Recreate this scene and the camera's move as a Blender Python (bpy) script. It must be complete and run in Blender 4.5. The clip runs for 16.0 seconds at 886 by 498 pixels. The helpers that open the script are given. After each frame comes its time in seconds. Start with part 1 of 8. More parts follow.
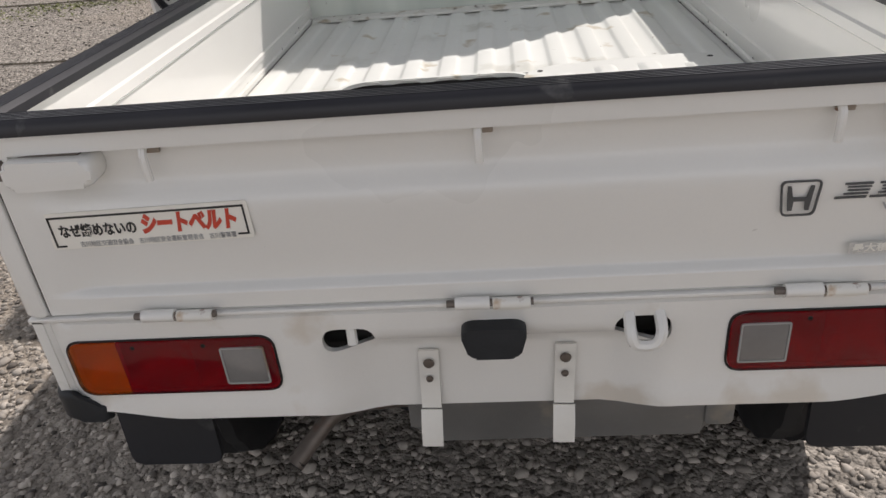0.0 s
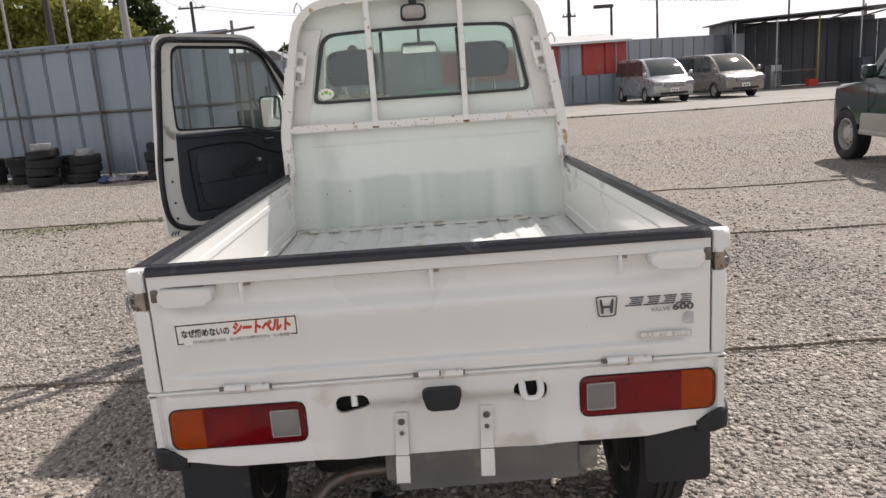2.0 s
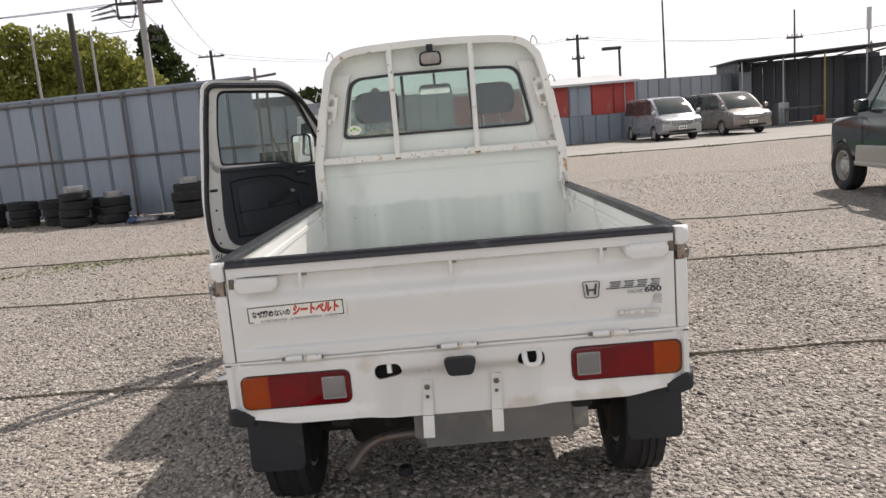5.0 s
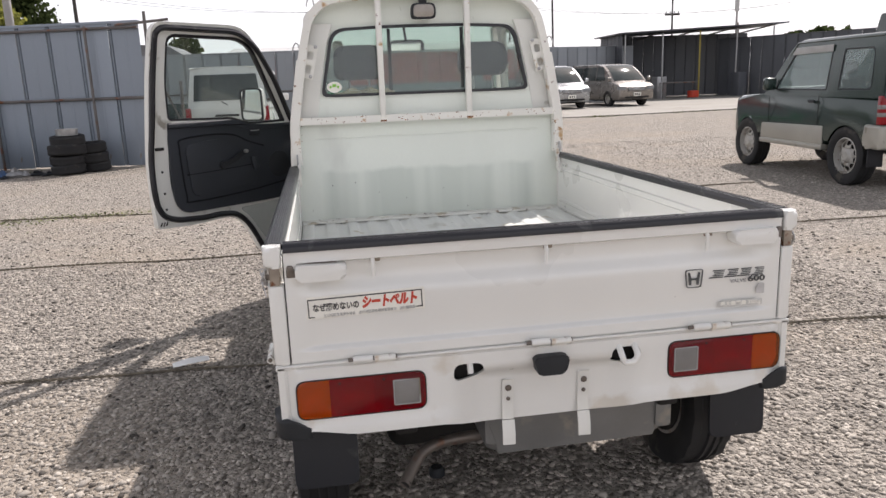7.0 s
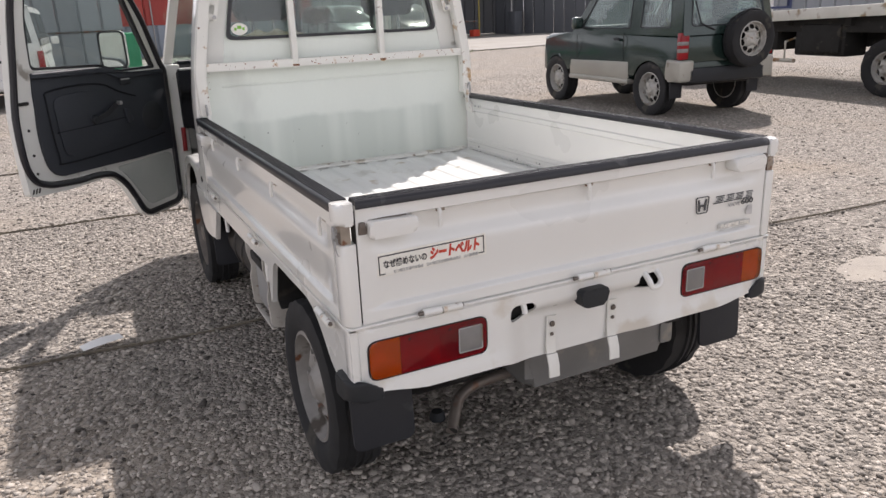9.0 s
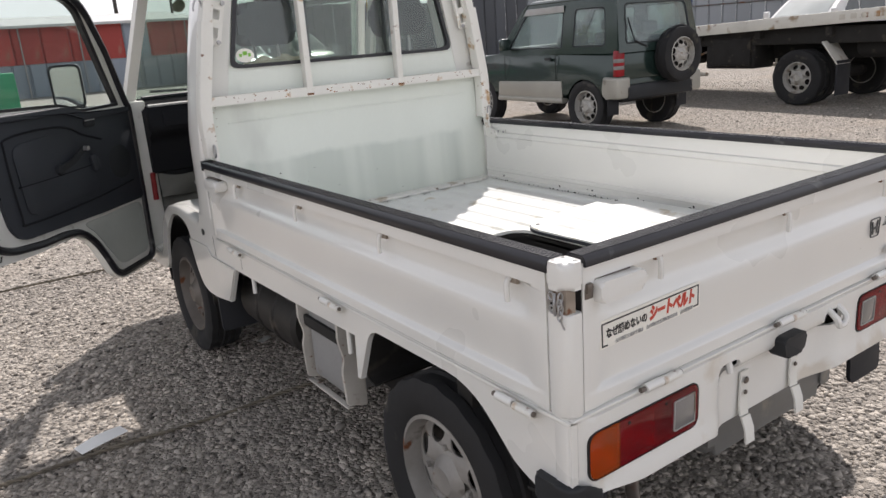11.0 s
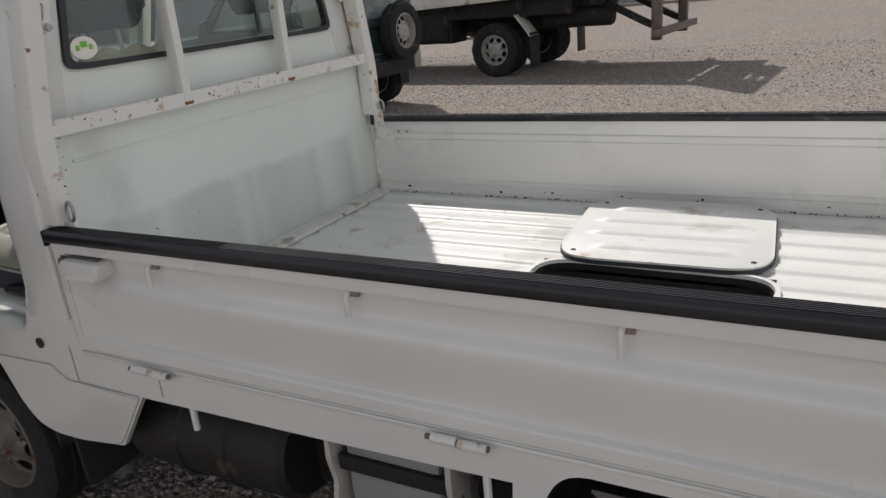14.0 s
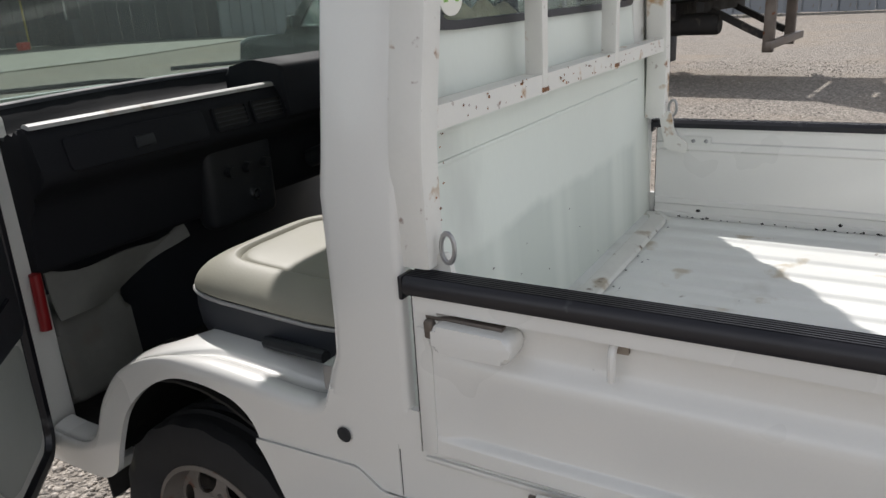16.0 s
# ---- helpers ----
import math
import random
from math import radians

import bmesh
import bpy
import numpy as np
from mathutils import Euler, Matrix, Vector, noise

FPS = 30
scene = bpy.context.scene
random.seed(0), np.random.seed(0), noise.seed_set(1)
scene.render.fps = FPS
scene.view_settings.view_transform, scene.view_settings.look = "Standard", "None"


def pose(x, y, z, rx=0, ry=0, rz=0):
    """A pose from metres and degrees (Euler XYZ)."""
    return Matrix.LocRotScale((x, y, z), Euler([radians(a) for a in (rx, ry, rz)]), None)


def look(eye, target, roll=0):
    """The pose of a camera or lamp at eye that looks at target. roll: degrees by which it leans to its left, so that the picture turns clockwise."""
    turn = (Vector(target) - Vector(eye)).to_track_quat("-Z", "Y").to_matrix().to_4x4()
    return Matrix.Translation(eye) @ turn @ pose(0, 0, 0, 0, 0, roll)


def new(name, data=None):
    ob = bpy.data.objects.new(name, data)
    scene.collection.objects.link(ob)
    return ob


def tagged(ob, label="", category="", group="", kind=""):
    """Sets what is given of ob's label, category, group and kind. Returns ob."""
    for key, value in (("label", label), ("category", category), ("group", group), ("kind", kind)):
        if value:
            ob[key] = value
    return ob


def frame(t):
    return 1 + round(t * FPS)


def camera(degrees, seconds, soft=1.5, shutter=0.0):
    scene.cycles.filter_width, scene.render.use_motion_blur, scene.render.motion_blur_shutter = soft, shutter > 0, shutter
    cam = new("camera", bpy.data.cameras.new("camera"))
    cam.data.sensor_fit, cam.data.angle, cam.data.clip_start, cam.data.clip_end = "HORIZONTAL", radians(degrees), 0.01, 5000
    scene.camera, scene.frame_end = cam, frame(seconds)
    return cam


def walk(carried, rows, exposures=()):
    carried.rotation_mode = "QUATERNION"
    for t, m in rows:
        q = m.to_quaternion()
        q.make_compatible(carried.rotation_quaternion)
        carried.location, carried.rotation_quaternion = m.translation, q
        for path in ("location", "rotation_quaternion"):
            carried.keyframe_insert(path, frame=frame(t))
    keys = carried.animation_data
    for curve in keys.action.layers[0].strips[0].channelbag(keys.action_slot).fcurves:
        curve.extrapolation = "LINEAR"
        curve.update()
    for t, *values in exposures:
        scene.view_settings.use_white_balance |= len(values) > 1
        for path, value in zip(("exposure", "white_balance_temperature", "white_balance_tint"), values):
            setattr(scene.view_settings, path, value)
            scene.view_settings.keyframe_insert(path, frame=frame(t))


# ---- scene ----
cam = camera(62.0, 16.0)
PATH = [
    (0, (0.035, -0.87, 1.223), (-0.145, 0.864, 0.242), -5.6),
    (0.5, (0.008, -1.084, 1.224), (-0.162, 0.745, 0.432), -6.3),
    (1, (0.024, -1.245, 1.242), (0.005, 0.657, 0.622), -4.0),
    (1.5, (0.042, -1.433, 1.274), (0.034, 0.501, 0.762), -2.5),
    (2, (0.02, -1.642, 1.31), (0.036, 0.31, 0.876), -4.0),
    (2.5, (0.042, -1.837, 1.319), (0.059, 0.123, 0.922), -3.0),
    (3, (0.044, -1.957, 1.333), (0.042, -0.026, 0.812), -3.5),
    (3.5, (0.035, -1.987, 1.351), (0.087, -0.062, 0.81), -4.9),
    (4, (0.074, -2.026, 1.35), (0.137, -0.085, 0.874), -3.2),
    (4.5, (0.04, -2.055, 1.236), (0.057, -0.08, 0.922), -3.7),
    (5, (0.0, -2.096, 1.278), (-0.014, -0.122, 0.955), -4.8),
    (7.5, (-0.728, -1.704, 1.311), (-0.24, 0.176, 0.831), -1.0),
    (8, (-0.896, -1.71, 1.305), (-0.219, 0.098, 0.781), -0.2),
    (8.5, (-1.012, -1.663, 1.339), (-0.235, 0.084, 0.753), -1.1),
    (9, (-1.168, -1.522, 1.34), (-0.34, 0.192, 0.729), -2.4),
    (11.5, (-1.553, -0.642, 1.323), (-0.313, 0.84, 0.809), -3.5),
    (12, (-1.578, -0.394, 1.306), (-0.164, 0.931, 0.811), -3.0),
    (12.5, (-1.608, -0.168, 1.327), (-0.107, 1.041, 0.793), -5.2),
    (13, (-1.604, 0.051, 1.307), (-0.016, 1.128, 0.744), -5.7),
    (13.5, (-1.565, 0.249, 1.344), (0.057, 1.248, 0.733), -3.3),
    (14, (-1.641, 0.385, 1.372), (0.005, 1.299, 0.698), -5.2),
    (14.5, (-1.684, 0.594, 1.37), (0.013, 1.415, 0.704), -4.9),
    (15, (-1.647, 0.828, 1.379), (-0.018, 1.824, 0.784), -4.2),
    (15.5, (-1.599, 1.088, 1.362), (-0.011, 2.131, 0.738), -4.9),
    (16, (-1.499, 1.363, 1.308), (0.125, 2.333, 0.66), -3.3),
]
EXPOSURES = [(0, -0.34, 6500, 15), (1, -0.05, 6500, 15), (2, -0.02, 6500, 16), (3, -0.02, 6500, 17), (3.5, 0.05, 6500, 17), (4.5, 0.1, 6500, 16), (5, 0.02, 6500, 15), (7.5, 0.16, 6470, 17), (9, 0.17, 6450, 18), (11.5, 0.08, 6410, 15), (12, -0.13, 6410, 15), (12.5, -0.25, 6400, 15), (13, -0.35, 6400, 15), (14, -0.57, 6400, 15), (14.5, -0.52, 6400, 15), (15, -0.44, 6380, 14), (15.5, -0.2, 6310, 13), (16, -0.12, 6290, 13)]
walk(cam, [(t, look(eye, target, roll)) for t, eye, target, roll in PATH], EXPOSURES)

# ---- light ----
SUN_WAY = Vector((0.605, 0.605, 1.0)).normalized()
world = bpy.data.worlds.new("world")
scene.world = world
world.use_nodes = True
wn, wl = world.node_tree.nodes, world.node_tree.links
wn.clear()
sky = wn.new("ShaderNodeTexSky")
sky.sky_type = 'NISHITA'
sky.sun_disc = False
sky.sun_elevation = math.asin(SUN_WAY.z)
sky.sun_rotation = math.atan2(SUN_WAY.x, SUN_WAY.y)
sky.air_density, sky.dust_density, sky.ozone_density = 1.0, 4.0, 1.0
haze = wn.new("ShaderNodeMix")
haze.data_type = 'RGBA'
haze.inputs["Factor"].default_value = 0.72
# the haze thins out from the bright horizon to the zenith
way, height, thin, veil = wn.new("ShaderNodeTexCoord"), wn.new("ShaderNodeSeparateXYZ"), wn.new("ShaderNodeMapRange"), wn.new("ShaderNodeMix")
veil.data_type = 'RGBA'
thin.inputs["From Min"].default_value, thin.inputs["From Max"].default_value = 0.28, 0.92
veil.inputs["A"].default_value, veil.inputs["B"].default_value = (17.6, 17.8, 18.0, 1), (4.0, 4.3, 4.7, 1)
wl.new(way.outputs["Generated"], height.inputs["Vector"])
wl.new(height.outputs["Z"], thin.inputs["Value"])
wl.new(thin.outputs["Result"], veil.inputs["Factor"])
wl.new(veil.outputs["Result"], haze.inputs["B"])
back = wn.new("ShaderNodeBackground")
back.inputs["Strength"].default_value = 0.076
wout = wn.new("ShaderNodeOutputWorld")
wl.new(sky.outputs["Color"], haze.inputs["A"])
wl.new(haze.outputs["Result"], back.inputs["Color"])
wl.new(back.outputs["Background"], wout.inputs["Surface"])
sun_data = bpy.data.lights.new("sun", 'SUN')
sun_data.energy, sun_data.angle, sun_data.color = 5.0, radians(0.9), (1.0, 0.95, 0.88)
sun = new("sun", sun_data)
sun.matrix_world = look(SUN_WAY * 50, (0, 0, 0))


# ---- materials ----
def surface(name, color, rough=0.5, metal=0.0, vary=0.12, scale=2.5, fine=70.0, bump=0.15, depth=0.001, coat=0.0,
            spots=None, band=None, streak=1.0, island=0.0, each=0.0, glow=None, spec=0.5):
    """A painted, plastic or mineral surface: colour varied at two scales, uneven gloss, fine relief and stains.
    spots: (colour, scale, share) of rust, dirt or wear. streak: stretch of the stains along z.
    band: (colour, height, softness, half width), a stain rubbed in below a height by the load."""
    m = bpy.data.materials.new(name)
    m.use_nodes = True
    n, l = m.node_tree.nodes, m.node_tree.links
    p = n["Principled BSDF"]
    p.inputs["Metallic"].default_value = metal
    p.inputs["Coat Weight"].default_value = coat
    p.inputs["Coat Roughness"].default_value = 0.08
    p.inputs["Specular IOR Level"].default_value = spec
    tc = n.new("ShaderNodeTexCoord")
    mp = n.new("ShaderNodeMapping")
    mp.inputs["Scale"].default_value = (1, 1, streak)
    l.new(tc.outputs["Object"], mp.inputs["Vector"])

    def noise_at(s, detail=4.0, vec=None):
        t = n.new("ShaderNodeTexNoise")
        t.inputs["Scale"].default_value, t.inputs["Detail"].default_value = s, detail
        l.new(vec or mp.outputs["Vector"], t.inputs["Vector"])
        return t.outputs["Fac"]

    def ramp(fac, lo, hi, a=0.0, b=1.0):
        r = n.new("ShaderNodeMapRange")
        for key, v in zip(("From Min", "From Max", "To Min", "To Max"), (lo, hi, a, b)):
            r.inputs[key].default_value = v
        l.new(fac, r.inputs["Value"])
        return r.outputs["Result"]

    def mixed(fac, a, b, mode='MIX'):
        x = n.new("ShaderNodeMix")
        x.data_type, x.blend_type = 'RGBA', mode
        for key, v in (("Factor", fac), ("A", a), ("B", b)):
            if hasattr(v, "is_linked"):
                l.new(v, x.inputs[key])
            else:
                x.inputs[key].default_value = v if key == "Factor" else (*v, 1)
        return x.outputs["Result"]

    big, small = noise_at(scale), noise_at(fine, 2.0)
    dark = [c * (1 - vary) for c in color]
    light = [min(1, c * (1 + vary)) for c in color]
    col = mixed(ramp(big, 0.3, 0.7), dark, light)
    col = mixed(ramp(small, 0.35, 0.65, 0, vary * 0.6), col, [c * 0.6 for c in color])
    if island or each:
        g = n.new("ShaderNodeNewGeometry" if island else "ShaderNodeObjectInfo")
        rnd = g.outputs["Random Per Island" if island else "Random"]
        k = island or each
        hsv = n.new("ShaderNodeHueSaturation")
        l.new(col, hsv.inputs["Color"])
        l.new(ramp(rnd, 0, 1, 1 - k, 1 + k), hsv.inputs["Value"])
        col = hsv.outputs["Color"]
    rough_out = ramp(big, 0.25, 0.75, max(0.02, rough * 0.8), min(1, rough * 1.2))
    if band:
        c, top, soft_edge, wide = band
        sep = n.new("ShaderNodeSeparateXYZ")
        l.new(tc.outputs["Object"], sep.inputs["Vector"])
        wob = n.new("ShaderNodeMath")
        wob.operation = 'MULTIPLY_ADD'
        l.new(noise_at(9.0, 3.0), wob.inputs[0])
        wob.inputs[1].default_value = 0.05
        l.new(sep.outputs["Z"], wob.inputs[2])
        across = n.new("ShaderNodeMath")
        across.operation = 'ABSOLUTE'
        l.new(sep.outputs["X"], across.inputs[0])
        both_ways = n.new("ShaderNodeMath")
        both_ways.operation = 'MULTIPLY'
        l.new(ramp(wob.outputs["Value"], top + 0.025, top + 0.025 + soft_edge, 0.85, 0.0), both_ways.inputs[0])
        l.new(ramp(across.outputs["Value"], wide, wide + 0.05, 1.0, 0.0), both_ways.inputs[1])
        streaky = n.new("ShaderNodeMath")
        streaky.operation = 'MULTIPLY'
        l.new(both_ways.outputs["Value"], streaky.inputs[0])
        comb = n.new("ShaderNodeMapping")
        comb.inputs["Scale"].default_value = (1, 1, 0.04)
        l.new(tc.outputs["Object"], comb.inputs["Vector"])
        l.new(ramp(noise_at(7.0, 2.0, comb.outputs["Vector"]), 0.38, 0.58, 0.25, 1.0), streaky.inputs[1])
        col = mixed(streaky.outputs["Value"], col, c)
    for sp in spots or ():
        c, s, share = sp
        mask = ramp(noise_at(s, 5.0), 0.5 + share, 0.53 + share + 0.05)
        col = mixed(mask, col, c)
    l.new(col, p.inputs["Base Color"])
    l.new(rough_out, p.inputs["Roughness"])
    if bump:
        b = n.new("ShaderNodeBump")
        b.inputs["Strength"].default_value, b.inputs["Distance"].default_value = bump, depth
        l.new(small, b.inputs["Height"])
        l.new(b.outputs["Normal"], p.inputs["Normal"])
    if glow:
        p.inputs["Emission Color"].default_value = (*glow[0], 1)
        p.inputs["Emission Strength"].default_value = glow[1]
    return m


def glass(name, tint=(0.8, 0.88, 0.86), rough=0.0, see=0.75, dust_haze=0.0, body=(0.75, 0.78, 0.76)):
    """A thin pane: part mirror, part tinted see-through, with a diffuse film for dust and painted-in haze and sky
    reflection.
    """
    m = bpy.data.materials.new(name)
    m.use_nodes = True
    n, l = m.node_tree.nodes, m.node_tree.links
    n.clear()
    out, mix = n.new("ShaderNodeOutputMaterial"), n.new("ShaderNodeMixShader")
    clear, gloss, fres = n.new("ShaderNodeBsdfTransparent"), n.new("ShaderNodeBsdfGlossy"), n.new("ShaderNodeLayerWeight")
    power, scaled = n.new("ShaderNodeMath"), n.new("ShaderNodeMapRange")
    power.operation = 'POWER'
    power.inputs[1].default_value = 4.0
    scaled.inputs["To Min"].default_value, scaled.inputs["To Max"].default_value = 0.05, 0.75
    clear.inputs["Color"].default_value = (*[c * see for c in tint], 1)
    gloss.inputs["Roughness"].default_value = rough
    fres.inputs["Blend"].default_value = 0.5
    l.new(fres.outputs["Facing"], power.inputs[0])
    l.new(power.outputs["Value"], scaled.inputs["Value"])
    l.new(scaled.outputs["Result"], mix.inputs["Fac"])
    l.new(clear.outputs["BSDF"], mix.inputs[1])
    l.new(gloss.outputs["BSDF"], mix.inputs[2])
    film, veil = n.new("ShaderNodeBsdfDiffuse"), n.new("ShaderNodeMixShader")
    film.inputs["Color"].default_value = (*body, 1)
    veil.inputs["Fac"].default_value = dust_haze
    l.new(mix.outputs["Shader"], veil.inputs[1])
    l.new(film.outputs["BSDF"], veil.inputs[2])
    l.new(veil.outputs["Shader"], out.inputs["Surface"])
    return m


def leaf_material(name, color):
    """Leaves that let part of the light through, each clump its own shade."""
    m = bpy.data.materials.new(name)
    m.use_nodes = True
    n, l = m.node_tree.nodes, m.node_tree.links
    n.clear()
    out, mix = n.new("ShaderNodeOutputMaterial"), n.new("ShaderNodeMixShader")
    dif, tra = n.new("ShaderNodeBsdfDiffuse"), n.new("ShaderNodeBsdfTranslucent")
    geo, ramp = n.new("ShaderNodeNewGeometry"), n.new("ShaderNodeValToRGB")
    ramp.color_ramp.elements[0].color = (*[c * 0.55 for c in color], 1)
    ramp.color_ramp.elements[1].color = (color[0] * 1.45, color[1] * 1.35, color[2] * 1.2, 1)
    l.new(geo.outputs["Random Per Island"], ramp.inputs["Fac"])
    l.new(ramp.outputs["Color"], dif.inputs["Color"])
    l.new(ramp.outputs["Color"], tra.inputs["Color"])
    mix.inputs["Fac"].default_value = 0.5
    l.new(dif.outputs["BSDF"], mix.inputs[1])
    l.new(tra.outputs["BSDF"], mix.inputs[2])
    l.new(mix.outputs["Shader"], out.inputs["Surface"])
    return m


RUST, GRIME = (0.16, 0.06, 0.025), (0.30, 0.28, 0.24)
M = {}
M["white"] = surface("white_car_paint", (0.77, 0.765, 0.73), 0.30, vary=0.04, scale=1.6, fine=240, bump=0.03, depth=0.0004, coat=0.9,
                     spots=[((0.10, 0.08, 0.06), 38, 0.262)])
M["bed_white"] = surface("worn_bed_paint", (0.74, 0.75, 0.715), 0.42, vary=0.06, scale=2.2, fine=160, bump=0.06, depth=0.0006,
                         spots=[((0.60, 0.60, 0.55), 4, 0.10), ((0.52, 0.47, 0.37), 9, 0.135), ((0.22, 0.19, 0.15), 30, 0.215)])
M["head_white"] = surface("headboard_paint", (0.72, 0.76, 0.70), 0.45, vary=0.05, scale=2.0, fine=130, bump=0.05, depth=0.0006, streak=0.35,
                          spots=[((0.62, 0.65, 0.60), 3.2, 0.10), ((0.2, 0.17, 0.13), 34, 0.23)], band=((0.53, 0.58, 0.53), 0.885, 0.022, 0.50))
M["guard_white"] = surface("rusting_guard_paint", (0.76, 0.75, 0.70), 0.42, vary=0.06, scale=3, fine=150, bump=0.08,
                           spots=[((0.46, 0.30, 0.15), 17, 0.115), (RUST, 34, 0.165)])
M["dirty_white"] = surface("dirty_rusting_paint", (0.50, 0.475, 0.43), 0.55, vary=0.14, scale=7, fine=120, bump=0.1, spots=[((0.30, 0.24, 0.17), 9, 0.08), (RUST, 26, 0.13)])
M["bracket_white"] = surface("chipped_bracket_paint", (0.74, 0.73, 0.68), 0.45, vary=0.06, scale=9, fine=150, bump=0.06, spots=[(RUST, 40, 0.20)])
M["rust_flake"] = surface("rust_flake", (0.24, 0.11, 0.045), 0.8, vary=0.3, scale=60, fine=200, bump=0.2, island=0.5)
M["cloth"] = surface("beige_cloth", (0.50, 0.43, 0.30), 0.9, vary=0.25, scale=30, fine=200, bump=0.4)
M["flange"] = surface("grimy_flange_paint", (0.66, 0.66, 0.61), 0.5, vary=0.1, scale=9, fine=120, bump=0.08, spots=[((0.42, 0.37, 0.29), 13, 0.06), ((0.13, 0.10, 0.07), 26, 0.13)])
M["dark_stone"] = surface("dark_gravel_stone", (0.085, 0.075, 0.065), 0.9, vary=0.3, scale=20, fine=150, bump=0.3, island=0.5)
M["rear_white"] = surface("grimy_rear_paint", (0.77, 0.765, 0.73), 0.32, vary=0.05, scale=2.5, fine=240, bump=0.03, depth=0.0004, coat=0.6, spots=[((0.66, 0.62, 0.55), 6, 0.075), ((0.12, 0.10, 0.08), 40, 0.245)])
M["inner_white"] = surface("door_frame_paint", (0.70, 0.70, 0.66), 0.45, vary=0.05, scale=3, fine=120, bump=0.05, spots=[(GRIME, 9, 0.16)])
M["rubber"] = surface("black_rubber", (0.014, 0.014, 0.018), 0.33, vary=0.25, scale=4, fine=200, bump=0.06, spots=[((0.09, 0.09, 0.09), 13, 0.14)])
M["tyre"] = surface("tyre_rubber", (0.015, 0.015, 0.016), 0.85, vary=0.25, scale=5, fine=90, bump=0.3, spots=[((0.055, 0.05, 0.042), 7, 0.1)])
M["black_plastic"] = surface("black_plastic", (0.022, 0.024, 0.027), 0.5, spec=0.3, vary=0.2, scale=6, fine=180, bump=0.15)
M["trim"] = surface("dark_grey_vinyl", (0.026, 0.030, 0.038), 0.6, vary=0.15, scale=5, fine=260, bump=0.1)
M["dash"] = surface("dashboard_plastic", (0.013, 0.014, 0.017), 0.75, spec=0.18, vary=0.12, scale=5, fine=300, bump=0.25)
M["seat"] = surface("grey_seat_vinyl", (0.30, 0.29, 0.235), 0.55, vary=0.08, scale=6, fine=200, bump=0.2, spots=[((0.24, 0.23, 0.2), 8, 0.16)])
M["red_lens"] = surface("red_lens", (0.26, 0.004, 0.010), 0.22, vary=0.2, scale=9, fine=260, bump=0.35, coat=0.15, spec=0.3)
M["red_shell"] = glass("red_lamp_shell", (0.74, 0.008, 0.055), 0.06, 1.0, 0.13, (0.31, 0.002, 0.024))
M["amber_shell"] = glass("amber_lamp_shell", (0.88, 0.42, 0.03), 0.06, 1.0, 0.15, (0.60, 0.17, 0.006))
M["lamp_bowl"] = surface("silvered_lamp_bowl", (0.72, 0.71, 0.69), 0.42, 0.55, vary=0.08, scale=20, fine=180, bump=0.1)
M["red_plastic"] = surface("red_plastic", (0.22, 0.008, 0.010), 0.4, vary=0.1, scale=20, bump=0.05)
M["clear_lens"] = surface("clear_lens", (0.19, 0.185, 0.18), 0.14, vary=0.12, scale=12, fine=150, bump=0.2, coat=0.6)
M["steel"] = surface("galvanised_steel", (0.42, 0.42, 0.42), 0.42, 0.8, vary=0.15, scale=8, fine=120, bump=0.1, spots=[(RUST, 24, 0.17)])
M["wire_black"] = surface("dead_black", (0.012, 0.011, 0.010), 0.9, vary=0.2, bump=0.0)
M["exhaust"] = surface("rusty_exhaust", (0.17, 0.145, 0.125), 0.45, 0.5, vary=0.25, scale=6, fine=60, bump=0.2, spots=[(RUST, 10, 0.14)])
M["silencer"] = surface("grey_silencer", (0.21, 0.21, 0.205), 0.55, 0.5, vary=0.15, scale=5, fine=80, bump=0.15, spots=[(GRIME, 9, 0.12)])
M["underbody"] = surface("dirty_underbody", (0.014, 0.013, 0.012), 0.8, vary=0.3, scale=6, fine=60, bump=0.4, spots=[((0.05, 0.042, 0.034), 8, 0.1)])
M["rim"] = surface("dull_steel_rim", (0.44, 0.43, 0.40), 0.5, 0.25, vary=0.15, scale=9, fine=80, bump=0.2, spots=[(GRIME, 9, 0.08), (RUST, 18, 0.15)])
M["worn_rim"] = surface("worn_silver_rim", (0.30, 0.285, 0.265), 0.55, 0.3, vary=0.2, scale=9, fine=80, bump=0.25, spots=[((0.10, 0.085, 0.07), 8, 0.09), (RUST, 16, 0.13)])
M["rusty_rim"] = surface("rusting_steel_rim", (0.19, 0.170, 0.150), 0.6, 0.3, vary=0.2, scale=9, fine=80, bump=0.25, spots=[(RUST, 16, 0.10)])
M["mud"] = surface("mudflap_rubber", (0.013, 0.014, 0.018), 0.65, vary=0.2, scale=4, fine=120, bump=0.15, spots=[((0.05, 0.05, 0.05), 7, 0.15)])
M["box_grey"] = surface("dusty_grey_and_sunlit_edge", (0.36, 0.36, 0.35), 0.5, vary=0.12, scale=5, fine=90, bump=0.15, spots=[((0.22, 0.18, 0.13), 10, 0.12)])
M["cover_grey"] = surface("dusty_grey_cover", (0.27, 0.27, 0.265), 0.55, vary=0.14, scale=5, fine=90, bump=0.15, spots=[((0.16, 0.13, 0.10), 9, 0.10)])
M["sticker_white"] = surface("white_vinyl", (0.83, 0.81, 0.74), 0.4, vary=0.03, scale=20, fine=200, bump=0.0)
M["sticker_back"] = surface("sun_browned_paper", (0.36, 0.29, 0.22), 0.8, vary=0.15, scale=40, fine=200, bump=0.0)
M["ink_black"] = surface("black_ink", (0.02, 0.02, 0.02), 0.45, vary=0.1, scale=20, bump=0.0)
